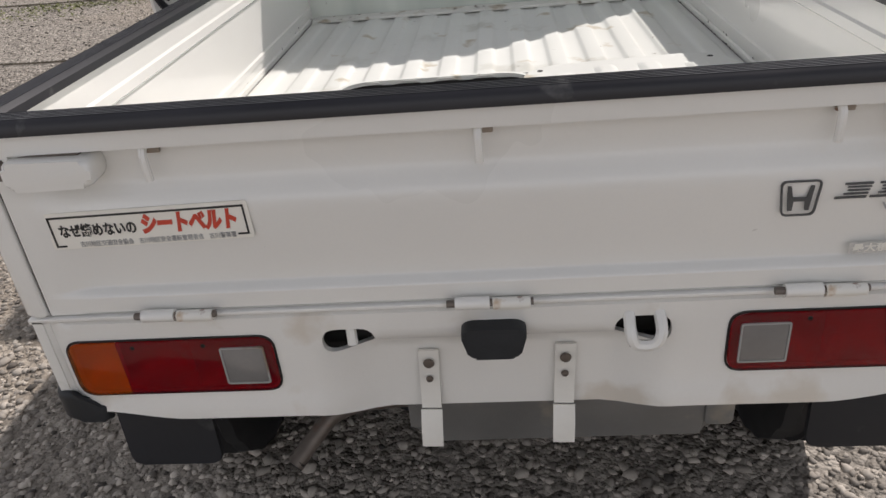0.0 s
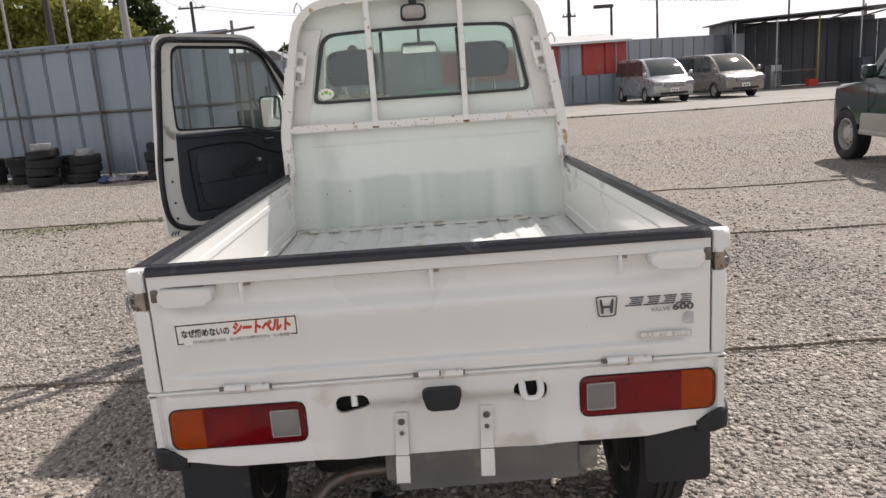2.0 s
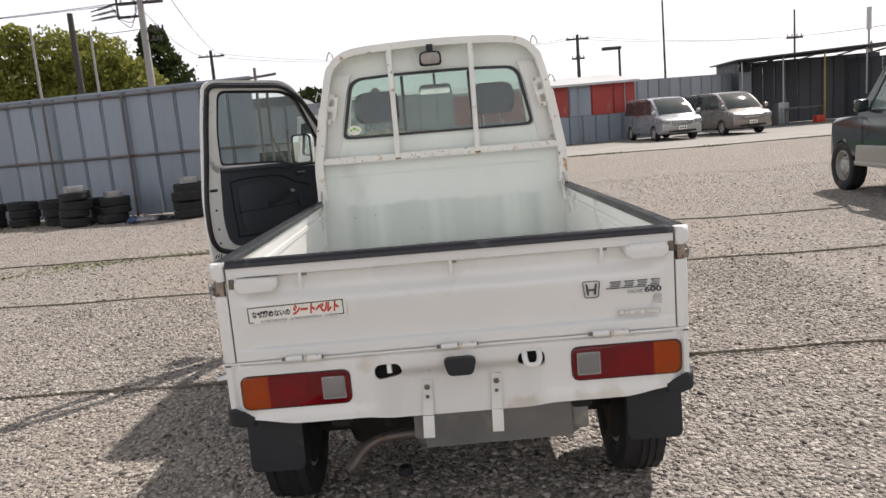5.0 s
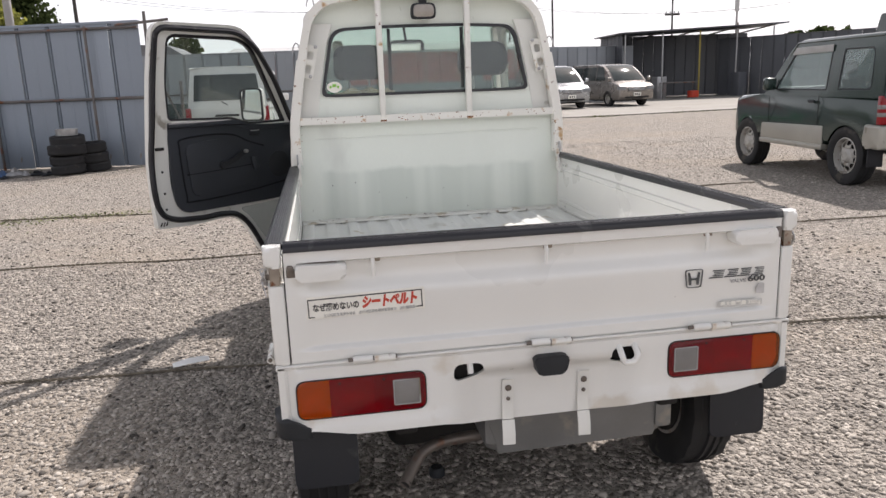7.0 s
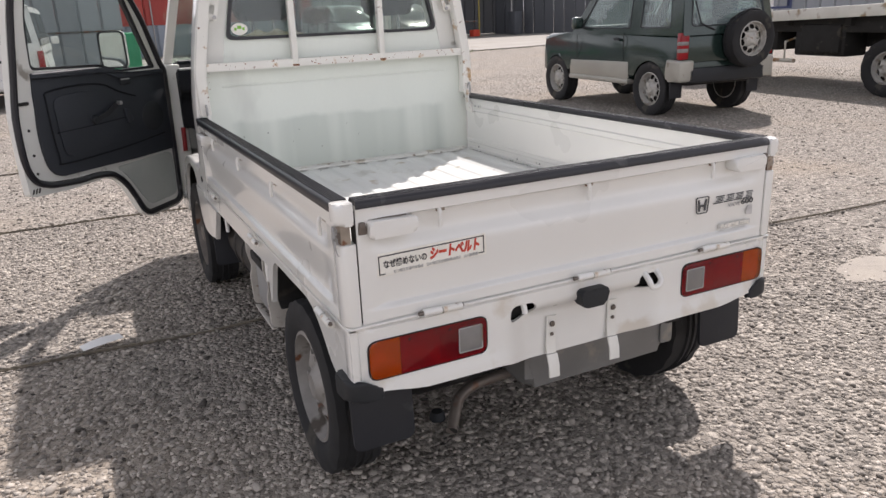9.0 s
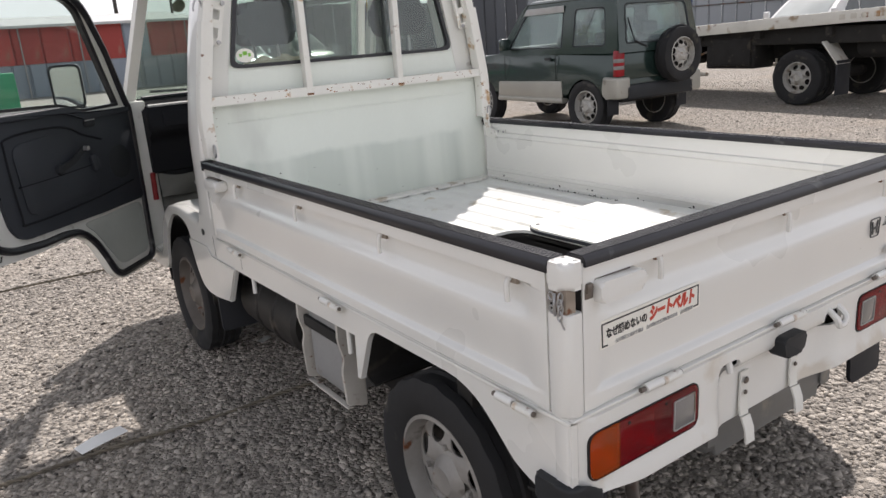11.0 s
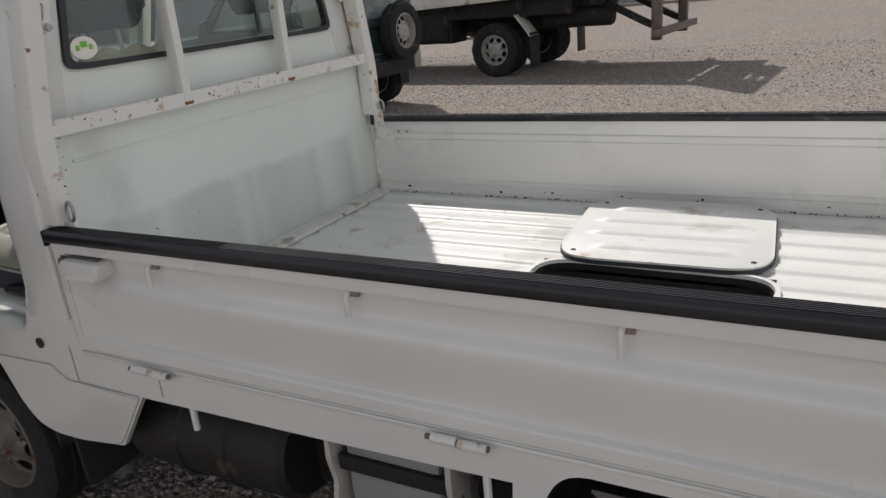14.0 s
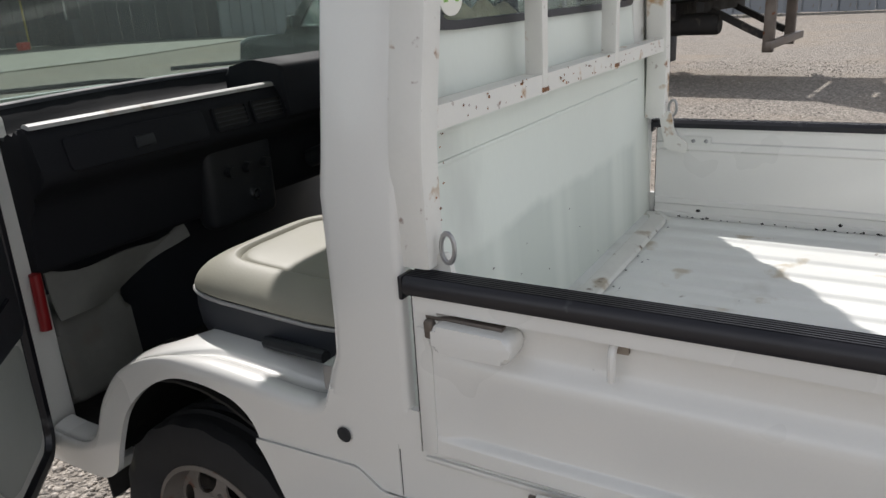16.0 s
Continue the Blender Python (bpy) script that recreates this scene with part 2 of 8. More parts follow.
M["ink_red"] = surface("red_ink", (0.56, 0.060, 0.030), 0.45, vary=0.1, scale=20, bump=0.0)
M["ink_grey"] = surface("grey_ink", (0.36, 0.36, 0.36), 0.45, vary=0.25, scale=30, bump=0.0)
M["ink_green"] = surface("green_ink", (0.22, 0.52, 0.06), 0.45, vary=0.1, scale=20, bump=0.0)
M["decal_grey"] = surface("dark_chrome_decal", (0.10, 0.105, 0.11), 0.3, 0.5, vary=0.2, scale=30, bump=0.0)
M["ink_faint"] = surface("faded_grey_ink", (0.56, 0.55, 0.52), 0.5, vary=0.12, scale=30, bump=0.0)
M["lining"] = surface("pale_grey_lining", (0.15, 0.15, 0.135), 0.7, vary=0.2, scale=6, fine=60, bump=0.2, spots=[((0.14, 0.13, 0.11), 7, 0.08)])
M["wear_grey"] = surface("adhesive_residue", (0.50, 0.49, 0.48), 0.6, vary=0.2, scale=40, bump=0.1)
M["chrome"] = surface("chrome", (0.62, 0.62, 0.62), 0.12, 1.0, vary=0.05, bump=0.0)
M["mirror"] = surface("mirror_glass", (0.75, 0.76, 0.76), 0.02, 1.0, vary=0.01, bump=0.0)
M["pane"] = glass("window_glass", (0.93, 0.98, 0.96), see=0.94, dust_haze=0.02)
# the diffuse film mimics hazy reflections on the windscreen
M["screen"] = glass("green_tinted_windscreen", (0.80, 0.89, 0.84), see=0.90, dust_haze=0.09)
M["hook_rust"] = surface("rusty_hook_plate", (0.30, 0.25, 0.20), 0.7, vary=0.3, scale=30, fine=120, bump=0.2, spots=[(RUST, 40, 0.05)])
M["door_grey"] = surface("bare_grey_door_paint", (0.42, 0.44, 0.41), 0.55, vary=0.08, scale=5, fine=80, bump=0.05)
M["tank"] = surface("dusty_tank_steel", (0.026, 0.024, 0.022), 0.6, 0.2, vary=0.25, scale=6, fine=70, bump=0.2, spots=[((0.07, 0.06, 0.05), 8, 0.1)])
M["lamp_lens"] = surface("fogged_lamp_lens", (0.30, 0.27, 0.235), 0.2, vary=0.1, scale=20, fine=200, bump=0.2, coat=0.5)


# ---- shaping ----
def part(name, bm, material, parent=None, label="", smooth=40, at=None):
    """Links a bmesh as one mesh object under a thing or a part."""
    me = bpy.data.meshes.new(name)
    bmesh.ops.recalc_face_normals(bm, faces=bm.faces)
    bm.to_mesh(me)
    bm.free()
    for m in material if isinstance(material, (list, tuple)) else [material]:
        me.materials.append(m)
    if smooth:
        me.shade_smooth()
        me.set_sharp_from_angle(angle=radians(smooth))
    ob = new(name, me)
    ob.parent = parent
    if at is not None:
        ob.matrix_basis = at
    return tagged(ob, label)


def thing(name, label, category, m=None, group="", kind=""):
    ob = new(name)
    ob.empty_display_size = 0.2
    ob.matrix_basis = m if m is not None else Matrix()
    return tagged(ob, label, category, group, kind)


def box(x0, x1, y0, y1, z0, z1, bevel=0.0, seg=2, bm=None):
    bm = bm or bmesh.new()
    vs = [bm.verts.new((x, y, z)) for x in (x0, x1) for y in (y0, y1) for z in (z0, z1)]
    fs = [bm.faces.new([vs[i] for i in q]) for q in ((0, 1, 3, 2), (4, 6, 7, 5), (0, 4, 5, 1), (2, 3, 7, 6), (0, 2, 6, 4), (1, 5, 7, 3))]
    if bevel:
        es = list({e for f in fs for e in f.edges})
        bmesh.ops.bevel(bm, geom=es, offset=bevel, segments=seg, profile=0.5, affect='EDGES')
    return bm


AX = {"x": lambda a, b, c: (c, a, b), "y": lambda a, b, c: (a, c, b), "z": lambda a, b, c: (a, b, c)}


def rounded(points, r, n=5):
    """A closed outline with its corners rounded by r (one radius or one each)."""
    out = []
    k = len(points)
    for i in range(k):
        p0, p1, p2 = (Vector(points[(i + d) % k]) for d in (-1, 0, 1))
        rad = r[i] if isinstance(r, (list, tuple)) else r
        a, b = (p0 - p1), (p2 - p1)
        d = min(rad, a.length * 0.49, b.length * 0.49)
        s, e = p1 + a.normalized() * d, p1 + b.normalized() * d
        for j in range(n + 1):
            t = j / n
            out.append(tuple(s * (1 - t) ** 2 + p1 * 2 * t * (1 - t) + e * t ** 2))
    return out


def circle(cx, cy, r, n=16, ry=None):
    return [(cx + r * math.cos(2 * math.pi * i / n), cy + (ry or r) * math.sin(2 * math.pi * i / n)) for i in range(n)]


def plate(loops, axis, lo, hi, bm=None, lean=None):
    """A sheet with its outline (first loop) and holes, from lo to hi along the axis. lean(a, b) shifts it along the axis."""
    from mathutils.geometry import tessellate_polygon
    bm = bm or bmesh.new()
    put = AX[axis]
    flat = [p for loop in loops for p in loop]
    tris = tessellate_polygon([[Vector((p[0], p[1], 0)) for p in loop] for loop in loops])
    rows = []
    for v in (lo, hi):
        rows.append([bm.verts.new(put(p[0], p[1], v + (lean(p[0], p[1]) if lean else 0))) for p in flat])
    for row in rows:
        for t in tris:
            try:
                bm.faces.new([row[i] for i in t])
            except ValueError:
                pass
    k = 0
    for loop in loops:
        m = len(loop)
        for i in range(m):
            a, b = k + i, k + (i + 1) % m
            bm.faces.new((rows[0][a], rows[0][b], rows[1][b], rows[1][a]))
        k += m
    return bm


def fine_plate(loops, axis, lo, hi, cell, lean):
    """A pressed sheet: an outline with holes, meshed finely enough to follow lean(a, b)."""
    from mathutils.geometry import delaunay_2d_cdt

    def inside(p, loop):
        hit = False
        for (xa, ya), (xb, yb) in zip(loop, loop[1:] + loop[:1]):
            if (ya > p[1]) != (yb > p[1]) and p[0] < (xb - xa) * (p[1] - ya) / (yb - ya) + xa:
                hit = not hit
        return hit

    verts, edges = [], []
    for loop in loops:
        k = len(verts)
        verts += [Vector(p) for p in loop]
        edges += [(k + i, k + (i + 1) % len(loop)) for i in range(len(loop))]
    a0, a1 = min(v.x for v in verts), max(v.x for v in verts)
    b0, b1 = min(v.y for v in verts), max(v.y for v in verts)
    for a in spread(a0, a1, max(1, round((a1 - a0) / cell)))[1:-1]:
        for b in spread(b0, b1, max(1, round((b1 - b0) / cell)))[1:-1]:
            if inside((a, b), loops[0]) and not any(inside((a, b), h) for h in loops[1:]):
                verts.append(Vector((a, b)))
    pts, _, tris, *_ = delaunay_2d_cdt(verts, edges, [], 0, 1e-6)
    keep = []
    for t in tris:
        c = sum((pts[i] for i in t), Vector((0, 0))) / len(t)
        if inside(c, loops[0]) and not any(inside(c, h) for h in loops[1:]):
            keep.append(t)
    bm = bmesh.new()
    put = AX[axis]
    rows = [[bm.verts.new(put(p.x, p.y, v + lean(p.x, p.y))) for p in pts] for v in (lo, hi)]
    rim = {}
    for t in keep:
        for row in rows:
            bm.faces.new([row[i] for i in t])
        for i in range(len(t)):
            key = tuple(sorted((t[i], t[(i + 1) % len(t)])))
            rim[key] = rim.get(key, 0) + 1
    for (i, j), n in rim.items():
        if n == 1:
            bm.faces.new((rows[0][i], rows[0][j], rows[1][j], rows[1][i]))
    bmesh.ops.delete(bm, geom=[v for v in bm.verts if not v.link_faces], context='VERTS')
    return bm


def prism(points, axis, lo, hi, bevel=0.0, seg=2, bm=None):
    """A solid of one outline, with both its rims bevelled."""
    bm = bm or bmesh.new()
    put = AX[axis]
    a = [bm.verts.new(put(p[0], p[1], lo)) for p in points]
    b = [bm.verts.new(put(p[0], p[1], hi)) for p in points]
    caps = [bm.faces.new(a), bm.faces.new(b[::-1])]
    k = len(points)
    for i in range(k):
        bm.faces.new((a[i], a[(i + 1) % k], b[(i + 1) % k], b[i]))
    if bevel:
        es = list({e for f in caps for e in f.edges})
        bmesh.ops.bevel(bm, geom=es, offset=bevel, segments=seg, profile=0.5, affect='EDGES')
    return bm


def sweep(points, profile, up=(0, 0, 1), closed=False, bm=None):
    """A profile [(a, b)] drawn along a line; b lies along up, a across."""
    bm = bm or bmesh.new()
    pts = [Vector(p) for p in points]
    up = Vector(up)
    rings = []
    k = len(pts)
    for i, p in enumerate(pts):
        if closed:
            d0, d1 = (p - pts[i - 1]).normalized(), (pts[(i + 1) % k] - p).normalized()
        else:
            d0 = (p - pts[max(i - 1, 0)]).normalized() if i else (pts[1] - p).normalized()
            d1 = (pts[min(i + 1, k - 1)] - p).normalized() if i < k - 1 else d0
        d = (d0 + d1).normalized()
        u = up if abs(d.dot(up)) < 0.95 else Vector((1, 0, 0)) if abs(d.x) < 0.9 else Vector((0, 1, 0))
        side = d.cross(u).normalized()
        v = side.cross(d).normalized()
        s = 1 / max(0.6, d.dot(d1))
        rings.append([bm.verts.new(p + side * a * s + v * b) for a, b in profile])
    m = len(profile)
    for i in range(k if closed else k - 1):
        r0, r1 = rings[i], rings[(i + 1) % k]
        for j in range(m):
            bm.faces.new((r0[j], r0[(j + 1) % m], r1[(j + 1) % m], r1[j]))
    if not closed:
        bm.faces.new(rings[0][::-1])
        bm.faces.new(rings[-1])
    return bm


def tube(points, r, n=8, closed=False, bm=None, up=(0, 0, 1)):
    return sweep(points, circle(0, 0, r, n), up, closed, bm)


def lathe(profile, centre, axis="x", n=28, bm=None, closed=True):
    """A ring [(radius, along)] turned round the axis."""
    bm = bm or bmesh.new()
    c = Vector(centre)
    rings = []
    for i in range(n):
        t = 2 * math.pi * i / n
        ring = []
        for r, h in profile:
            a, b = r * math.cos(t), r * math.sin(t)
            ring.append(bm.verts.new(c + Vector(AX[axis](a, b, h))))
        rings.append(ring)
    m = len(profile)
    for i in range(n):
        r0, r1 = rings[i], rings[(i + 1) % n]
        for j in range(m if closed else m - 1):
            bm.faces.new((r0[j], r0[(j + 1) % m], r1[(j + 1) % m], r1[j]))
    return bm


def sheet(us, vs, f, thick=0.0, bm=None, skip=None):
    """A surface f(u, v) over two lists of places, given a thickness along its normals."""
    bm = bm or bmesh.new()
    grid = [[bm.verts.new(f(u, v)) for v in vs] for u in us]
    faces = []
    for i in range(len(us) - 1):
        for j in range(len(vs) - 1):
            if skip and skip((us[i] + us[i + 1]) / 2, (vs[j] + vs[j + 1]) / 2):
                continue
            faces.append(bm.faces.new((grid[i][j], grid[i + 1][j], grid[i + 1][j + 1], grid[i][j + 1])))
    bmesh.ops.delete(bm, geom=[v for row in grid for v in row if not v.link_faces], context='VERTS')
    if thick:
        bmesh.ops.recalc_face_normals(bm, faces=faces)
        bmesh.ops.solidify(bm, geom=faces, thickness=thick)
    return bm


def spread(a, b, n):
    return [a + (b - a) * i / n for i in range(n + 1)]


def step(a, b, x):
    t = min(1, max(0, (x - a) / (b - a)))
    return t * t * (3 - 2 * t)


def spline(points, n=6):
    """A smooth line through points."""
    pts = [Vector(p) for p in points]
    out = []
    for i in range(len(pts) - 1):
        p0, p1, p2, p3 = pts[max(i - 1, 0)], pts[i], pts[i + 1], pts[min(i + 2, len(pts) - 1)]
        for j in range(n):
            t = j / n
            out.append(0.5 * (2 * p1 + (p2 - p0) * t + (2 * p0 - 5 * p1 + 4 * p2 - p3) * t * t + (3 * p1 - p0 - 3 * p2 + p3) * t ** 3))
    return out + [pts[-1]]


def lettering(name, text, size, material, parent, m, width=None, label="", shear=0.0, bold=0.0):
    """Flat writing in the built-in font, as a mesh, its middle at m; width: squeezed or stretched to it."""
    cu = bpy.data.curves.new(name, 'FONT')
    cu.body, cu.size, cu.extrude, cu.shear, cu.offset, cu.resolution_u = text, size, 0.0004, shear, bold, 3
    cu.align_x, cu.align_y = 'CENTER', 'CENTER'
    tmp = new(name, cu)
    bpy.context.view_layer.update()
    me = bpy.data.meshes.new_from_object(tmp)
    wide = max(0.001, tmp.dimensions.x)
    bpy.data.objects.remove(tmp)
    bpy.data.curves.remove(cu)
    if width:
        for v in me.vertices:
            v.co.x *= width / wide
    me.materials.clear()
    me.materials.append(material)
    ob = new(name, me)
    ob.parent = parent
    ob.matrix_basis = m
    return tagged(ob, label)


# ---- ground ----
def gravel_material(name, base, stones=True):
    m = bpy.data.materials.new(name)
    m.use_nodes = True
    n, l = m.node_tree.nodes, m.node_tree.links
    p = n["Principled BSDF"]
    p.inputs["Roughness"].default_value = 0.9
    p.inputs["Specular IOR Level"].default_value = 0.25
    tc = n.new("ShaderNodeTexCoord")
    col = None
    heights = []
    for s, w in ((42.0, 1.0), (110.0, 0.5)):
        v = n.new("ShaderNodeTexVoronoi")
        v.inputs["Scale"].default_value = s
        l.new(tc.outputs["Object"], v.inputs["Vector"])
        sep = n.new("ShaderNodeSeparateColor")
        l.new(v.outputs["Color"], sep.inputs["Color"])
        heights.append((v.outputs["Distance"], sep.outputs["Red"], w))
    r1 = n.new("ShaderNodeValToRGB")
    els = r1.color_ramp.elements
    els[0].position, els[0].color = 0.0, (*[c * 0.68 for c in base], 1)
    els[1].position, els[1].color = 1.0, (*[min(1, c * 1.55) for c in base], 1)
    e = els.new(0.5)
    e.color = (*base, 1)
    l.new(heights[0][1], r1.inputs["Fac"])
    # dark joints between the stones
    jr = n.new("ShaderNodeMapRange")
    for key, v in zip(("From Min", "From Max", "To Min", "To Max"), (0.35, 0.8, 1.0, 0.86)):
        jr.inputs[key].default_value = v
    l.new(heights[0][0], jr.inputs["Value"])
    mul = n.new("ShaderNodeMix")
    mul.data_type, mul.blend_type = 'RGBA', 'MULTIPLY'
    mul.inputs["Factor"].default_value = 1.0
    l.new(r1.outputs["Color"], mul.inputs["A"])
    l.new(jr.outputs["Result"], mul.inputs["B"])
    # broad patches of sand and trodden dust
    big = n.new("ShaderNodeTexNoise")
    big.inputs["Scale"].default_value, big.inputs["Detail"].default_value = 0.55, 6
    l.new(tc.outputs["Object"], big.inputs["Vector"])
    br = n.new("ShaderNodeMapRange")
    for key, v in zip(("From Min", "From Max", "To Min", "To Max"), (0.5, 0.72, 0.0, 0.65)):
        br.inputs[key].default_value = v
    l.new(big.outputs["Fac"], br.inputs["Value"])
    dust_haze = n.new("ShaderNodeMix")
    dust_haze.data_type = 'RGBA'
    l.new(br.outputs["Result"], dust_haze.inputs["Factor"])
    l.new(mul.outputs["Result"], dust_haze.inputs["A"])
    dust_haze.inputs["B"].default_value = (base[0] * 1.15, base[1] * 1.06, base[2] * 0.95, 1)
    l.new(dust_haze.outputs["Result"], p.inputs["Base Color"])
    b = n.new("ShaderNodeBump")
    b.invert = True
    b.inputs["Strength"].default_value, b.inputs["Distance"].default_value = 0.9, 0.02
    l.new(heights[0][0], b.inputs["Height"])
    b2 = n.new("ShaderNodeBump")
    b2.invert = True
    b2.inputs["Strength"].default_value, b2.inputs["Distance"].default_value = 0.7, 0.008
    l.new(heights[1][0], b2.inputs["Height"])
    l.new(b.outputs["Normal"], b2.inputs["Normal"])
    l.new(b2.outputs["Normal"], p.inputs["Normal"])
    return m


STONE = (0.295, 0.268, 0.234)
M["ground"] = gravel_material("gravel_ground", STONE)
M["stone"] = surface("loose_gravel_stone", (0.345, 0.312, 0.272), 0.85, vary=0.24, scale=1.1, fine=150, bump=0.3, depth=0.002, island=0.5)
ground = part("ground", sheet([-400, -40, -12, 12, 40, 400], [-400, -40, -12, 16, 45, 400], lambda x, y: (x, y, 0)), M["ground"], smooth=0)
tagged(ground, "grey-brown gravel yard, dusty and trodden in patches", "ground", kind="structure")


# bare sandy spots where the stones are scraped away: (x, y, half length, half width)
SAND = [(2.40, 0.70, 0.27, 0.13), (2.86, 0.86, 0.20, 0.08)]
M["sand"] = surface("pale_dry_sand", (0.33, 0.298, 0.255), 0.95, vary=0.16, scale=7, fine=220, bump=0.5, depth=0.003, spots=[((0.30, 0.27, 0.23), 26, 0.12)])
for cx, cy, rx, ry in SAND:
    mound = sheet(spread(0.0, 1.0, 9), spread(0, 2 * math.pi, 40), lambda r, a: (cx + rx * r * 1.15 * math.cos(a) * (1 + 0.16 * math.sin(3 * a + cx)), cy + ry * r * 1.15 * math.sin(a) * (1 + 0.14 * math.cos(4 * a + cy)), 0.001 + 0.010 * (1 - r) ** 0.5 + 0.002 * math.sin(19 * r * math.cos(a)) * math.cos(13 * r * math.sin(a)) * (1 - r)))
    tagged(part("sand_patch", mound, M["sand"], None, smooth=80), "bare patch of pale dry sand in the gravel", "sand", "bare sand patches", kind="stuff")


def gravel(count, seed, x0, x1, y0, y1, lo, hi, mat="stone", label="loose grey and tan crushed stones covering the yard"):
    """Loose stones as one mesh: bent icosahedra of uneven size, half sunk into the ground."""
    rng = np.random.default_rng(seed)
    g = (1 + 5 ** 0.5) / 2
    ico = np.array([(-1, g, 0), (1, g, 0), (-1, -g, 0), (1, -g, 0), (0, -1, g), (0, 1, g), (0, -1, -g), (0, 1, -g), (g, 0, -1), (g, 0, 1), (-g, 0, -1), (-g, 0, 1)])
    ico /= np.linalg.norm(ico[0])
    tri = np.array([(0, 11, 5), (0, 5, 1), (0, 1, 7), (0, 7, 10), (0, 10, 11), (1, 5, 9), (5, 11, 4), (11, 10, 2), (10, 7, 6), (7, 1, 8),
                    (3, 9, 4), (3, 4, 2), (3, 2, 6), (3, 6, 8), (3, 8, 9), (4, 9, 5), (2, 4, 11), (6, 2, 10), (8, 6, 7), (9, 8, 1)])
    xy = np.stack([rng.uniform(x0, x1, count), rng.uniform(y0, y1, count)], 1)
    for cx, cy, rx, ry in SAND:
        far_off = np.hypot((xy[:, 0] - cx) / rx, (xy[:, 1] - cy) / ry)
        xy = xy[far_off > rng.uniform(0.0, 1.3, len(xy))]
    count = len(xy)
    size = lo + (hi - lo) * rng.beta(1.4, 4.5, count)
    turn = rng.uniform(0, 2 * np.pi, count)
    v = ico[None] * (1 + rng.uniform(-0.40, 0.40, (count, 12, 1)))
    v = v * (np.stack([rng.uniform(0.8, 1.35, count), rng.uniform(0.7, 1.0, count), rng.uniform(0.38, 0.65, count)], 1) * size[:, None])[:, None]
    tip = rng.uniform(-0.35, 0.35, count)[:, None]
    x, y, z = v[..., 0], v[..., 1], v[..., 2]
    x, z = x * np.cos(tip) - z * np.sin(tip), x * np.sin(tip) + z * np.cos(tip)
    c, s = np.cos(turn)[:, None], np.sin(turn)[:, None]
    out = np.stack([x * c - y * s + xy[:, :1], x * s + y * c + xy[:, 1:], z + (size * rng.uniform(-0.12, 0.30, count))[:, None]], -1)
    me = bpy.data.meshes.new("loose_gravel")
    verts = out.reshape(-1, 3)
    faces = (tri[None] + (np.arange(count) * 12)[:, None, None]).reshape(-1, 3)
    me.vertices.add(len(verts))
    me.vertices.foreach_set("co", verts.ravel().astype(np.float32))
    me.loops.add(faces.size)
    me.loops.foreach_set("vertex_index", faces.ravel().astype(np.int32))
    me.polygons.add(len(faces))
    me.polygons.foreach_set("loop_start", np.arange(0, faces.size, 3, dtype=np.int32))
    me.update(calc_edges=True)
    me.materials.append(M[mat])
    return tagged(new("loose_gravel", me), label, "gravel", kind="stuff")


gravel(88000, 3, -3.4, 2.7, -2.4, 4.2, 0.005, 0.019)
gravel(40000, 4, -8.0, 12.0, -3.0, 12.5, 0.007, 0.024)
gravel(5200, 8, -5.0, 3.4, -2.4, 6.0, 0.006, 0.022, "dark_stone", "scattered dark stones and bits of debris on the gravel")
gravel(2600, 9, -5.5, -0.8, -1.5, 6.5, 0.004, 0.016, "dark_stone", "dark grit on the gravel beside the truck")
gravel(1400, 10, -4.6, 3.2, -2.4, 5.0, 0.012, 0.028)


# ---- the small truck ----
WHEEL_R, REAR_AXLE, FRONT_AXLE, HALF = 0.272, 0.475, 2.435, 0.69
truck = thing("pickup_truck", "small white cab-over pickup truck, worn paint, passenger door open", "truck")


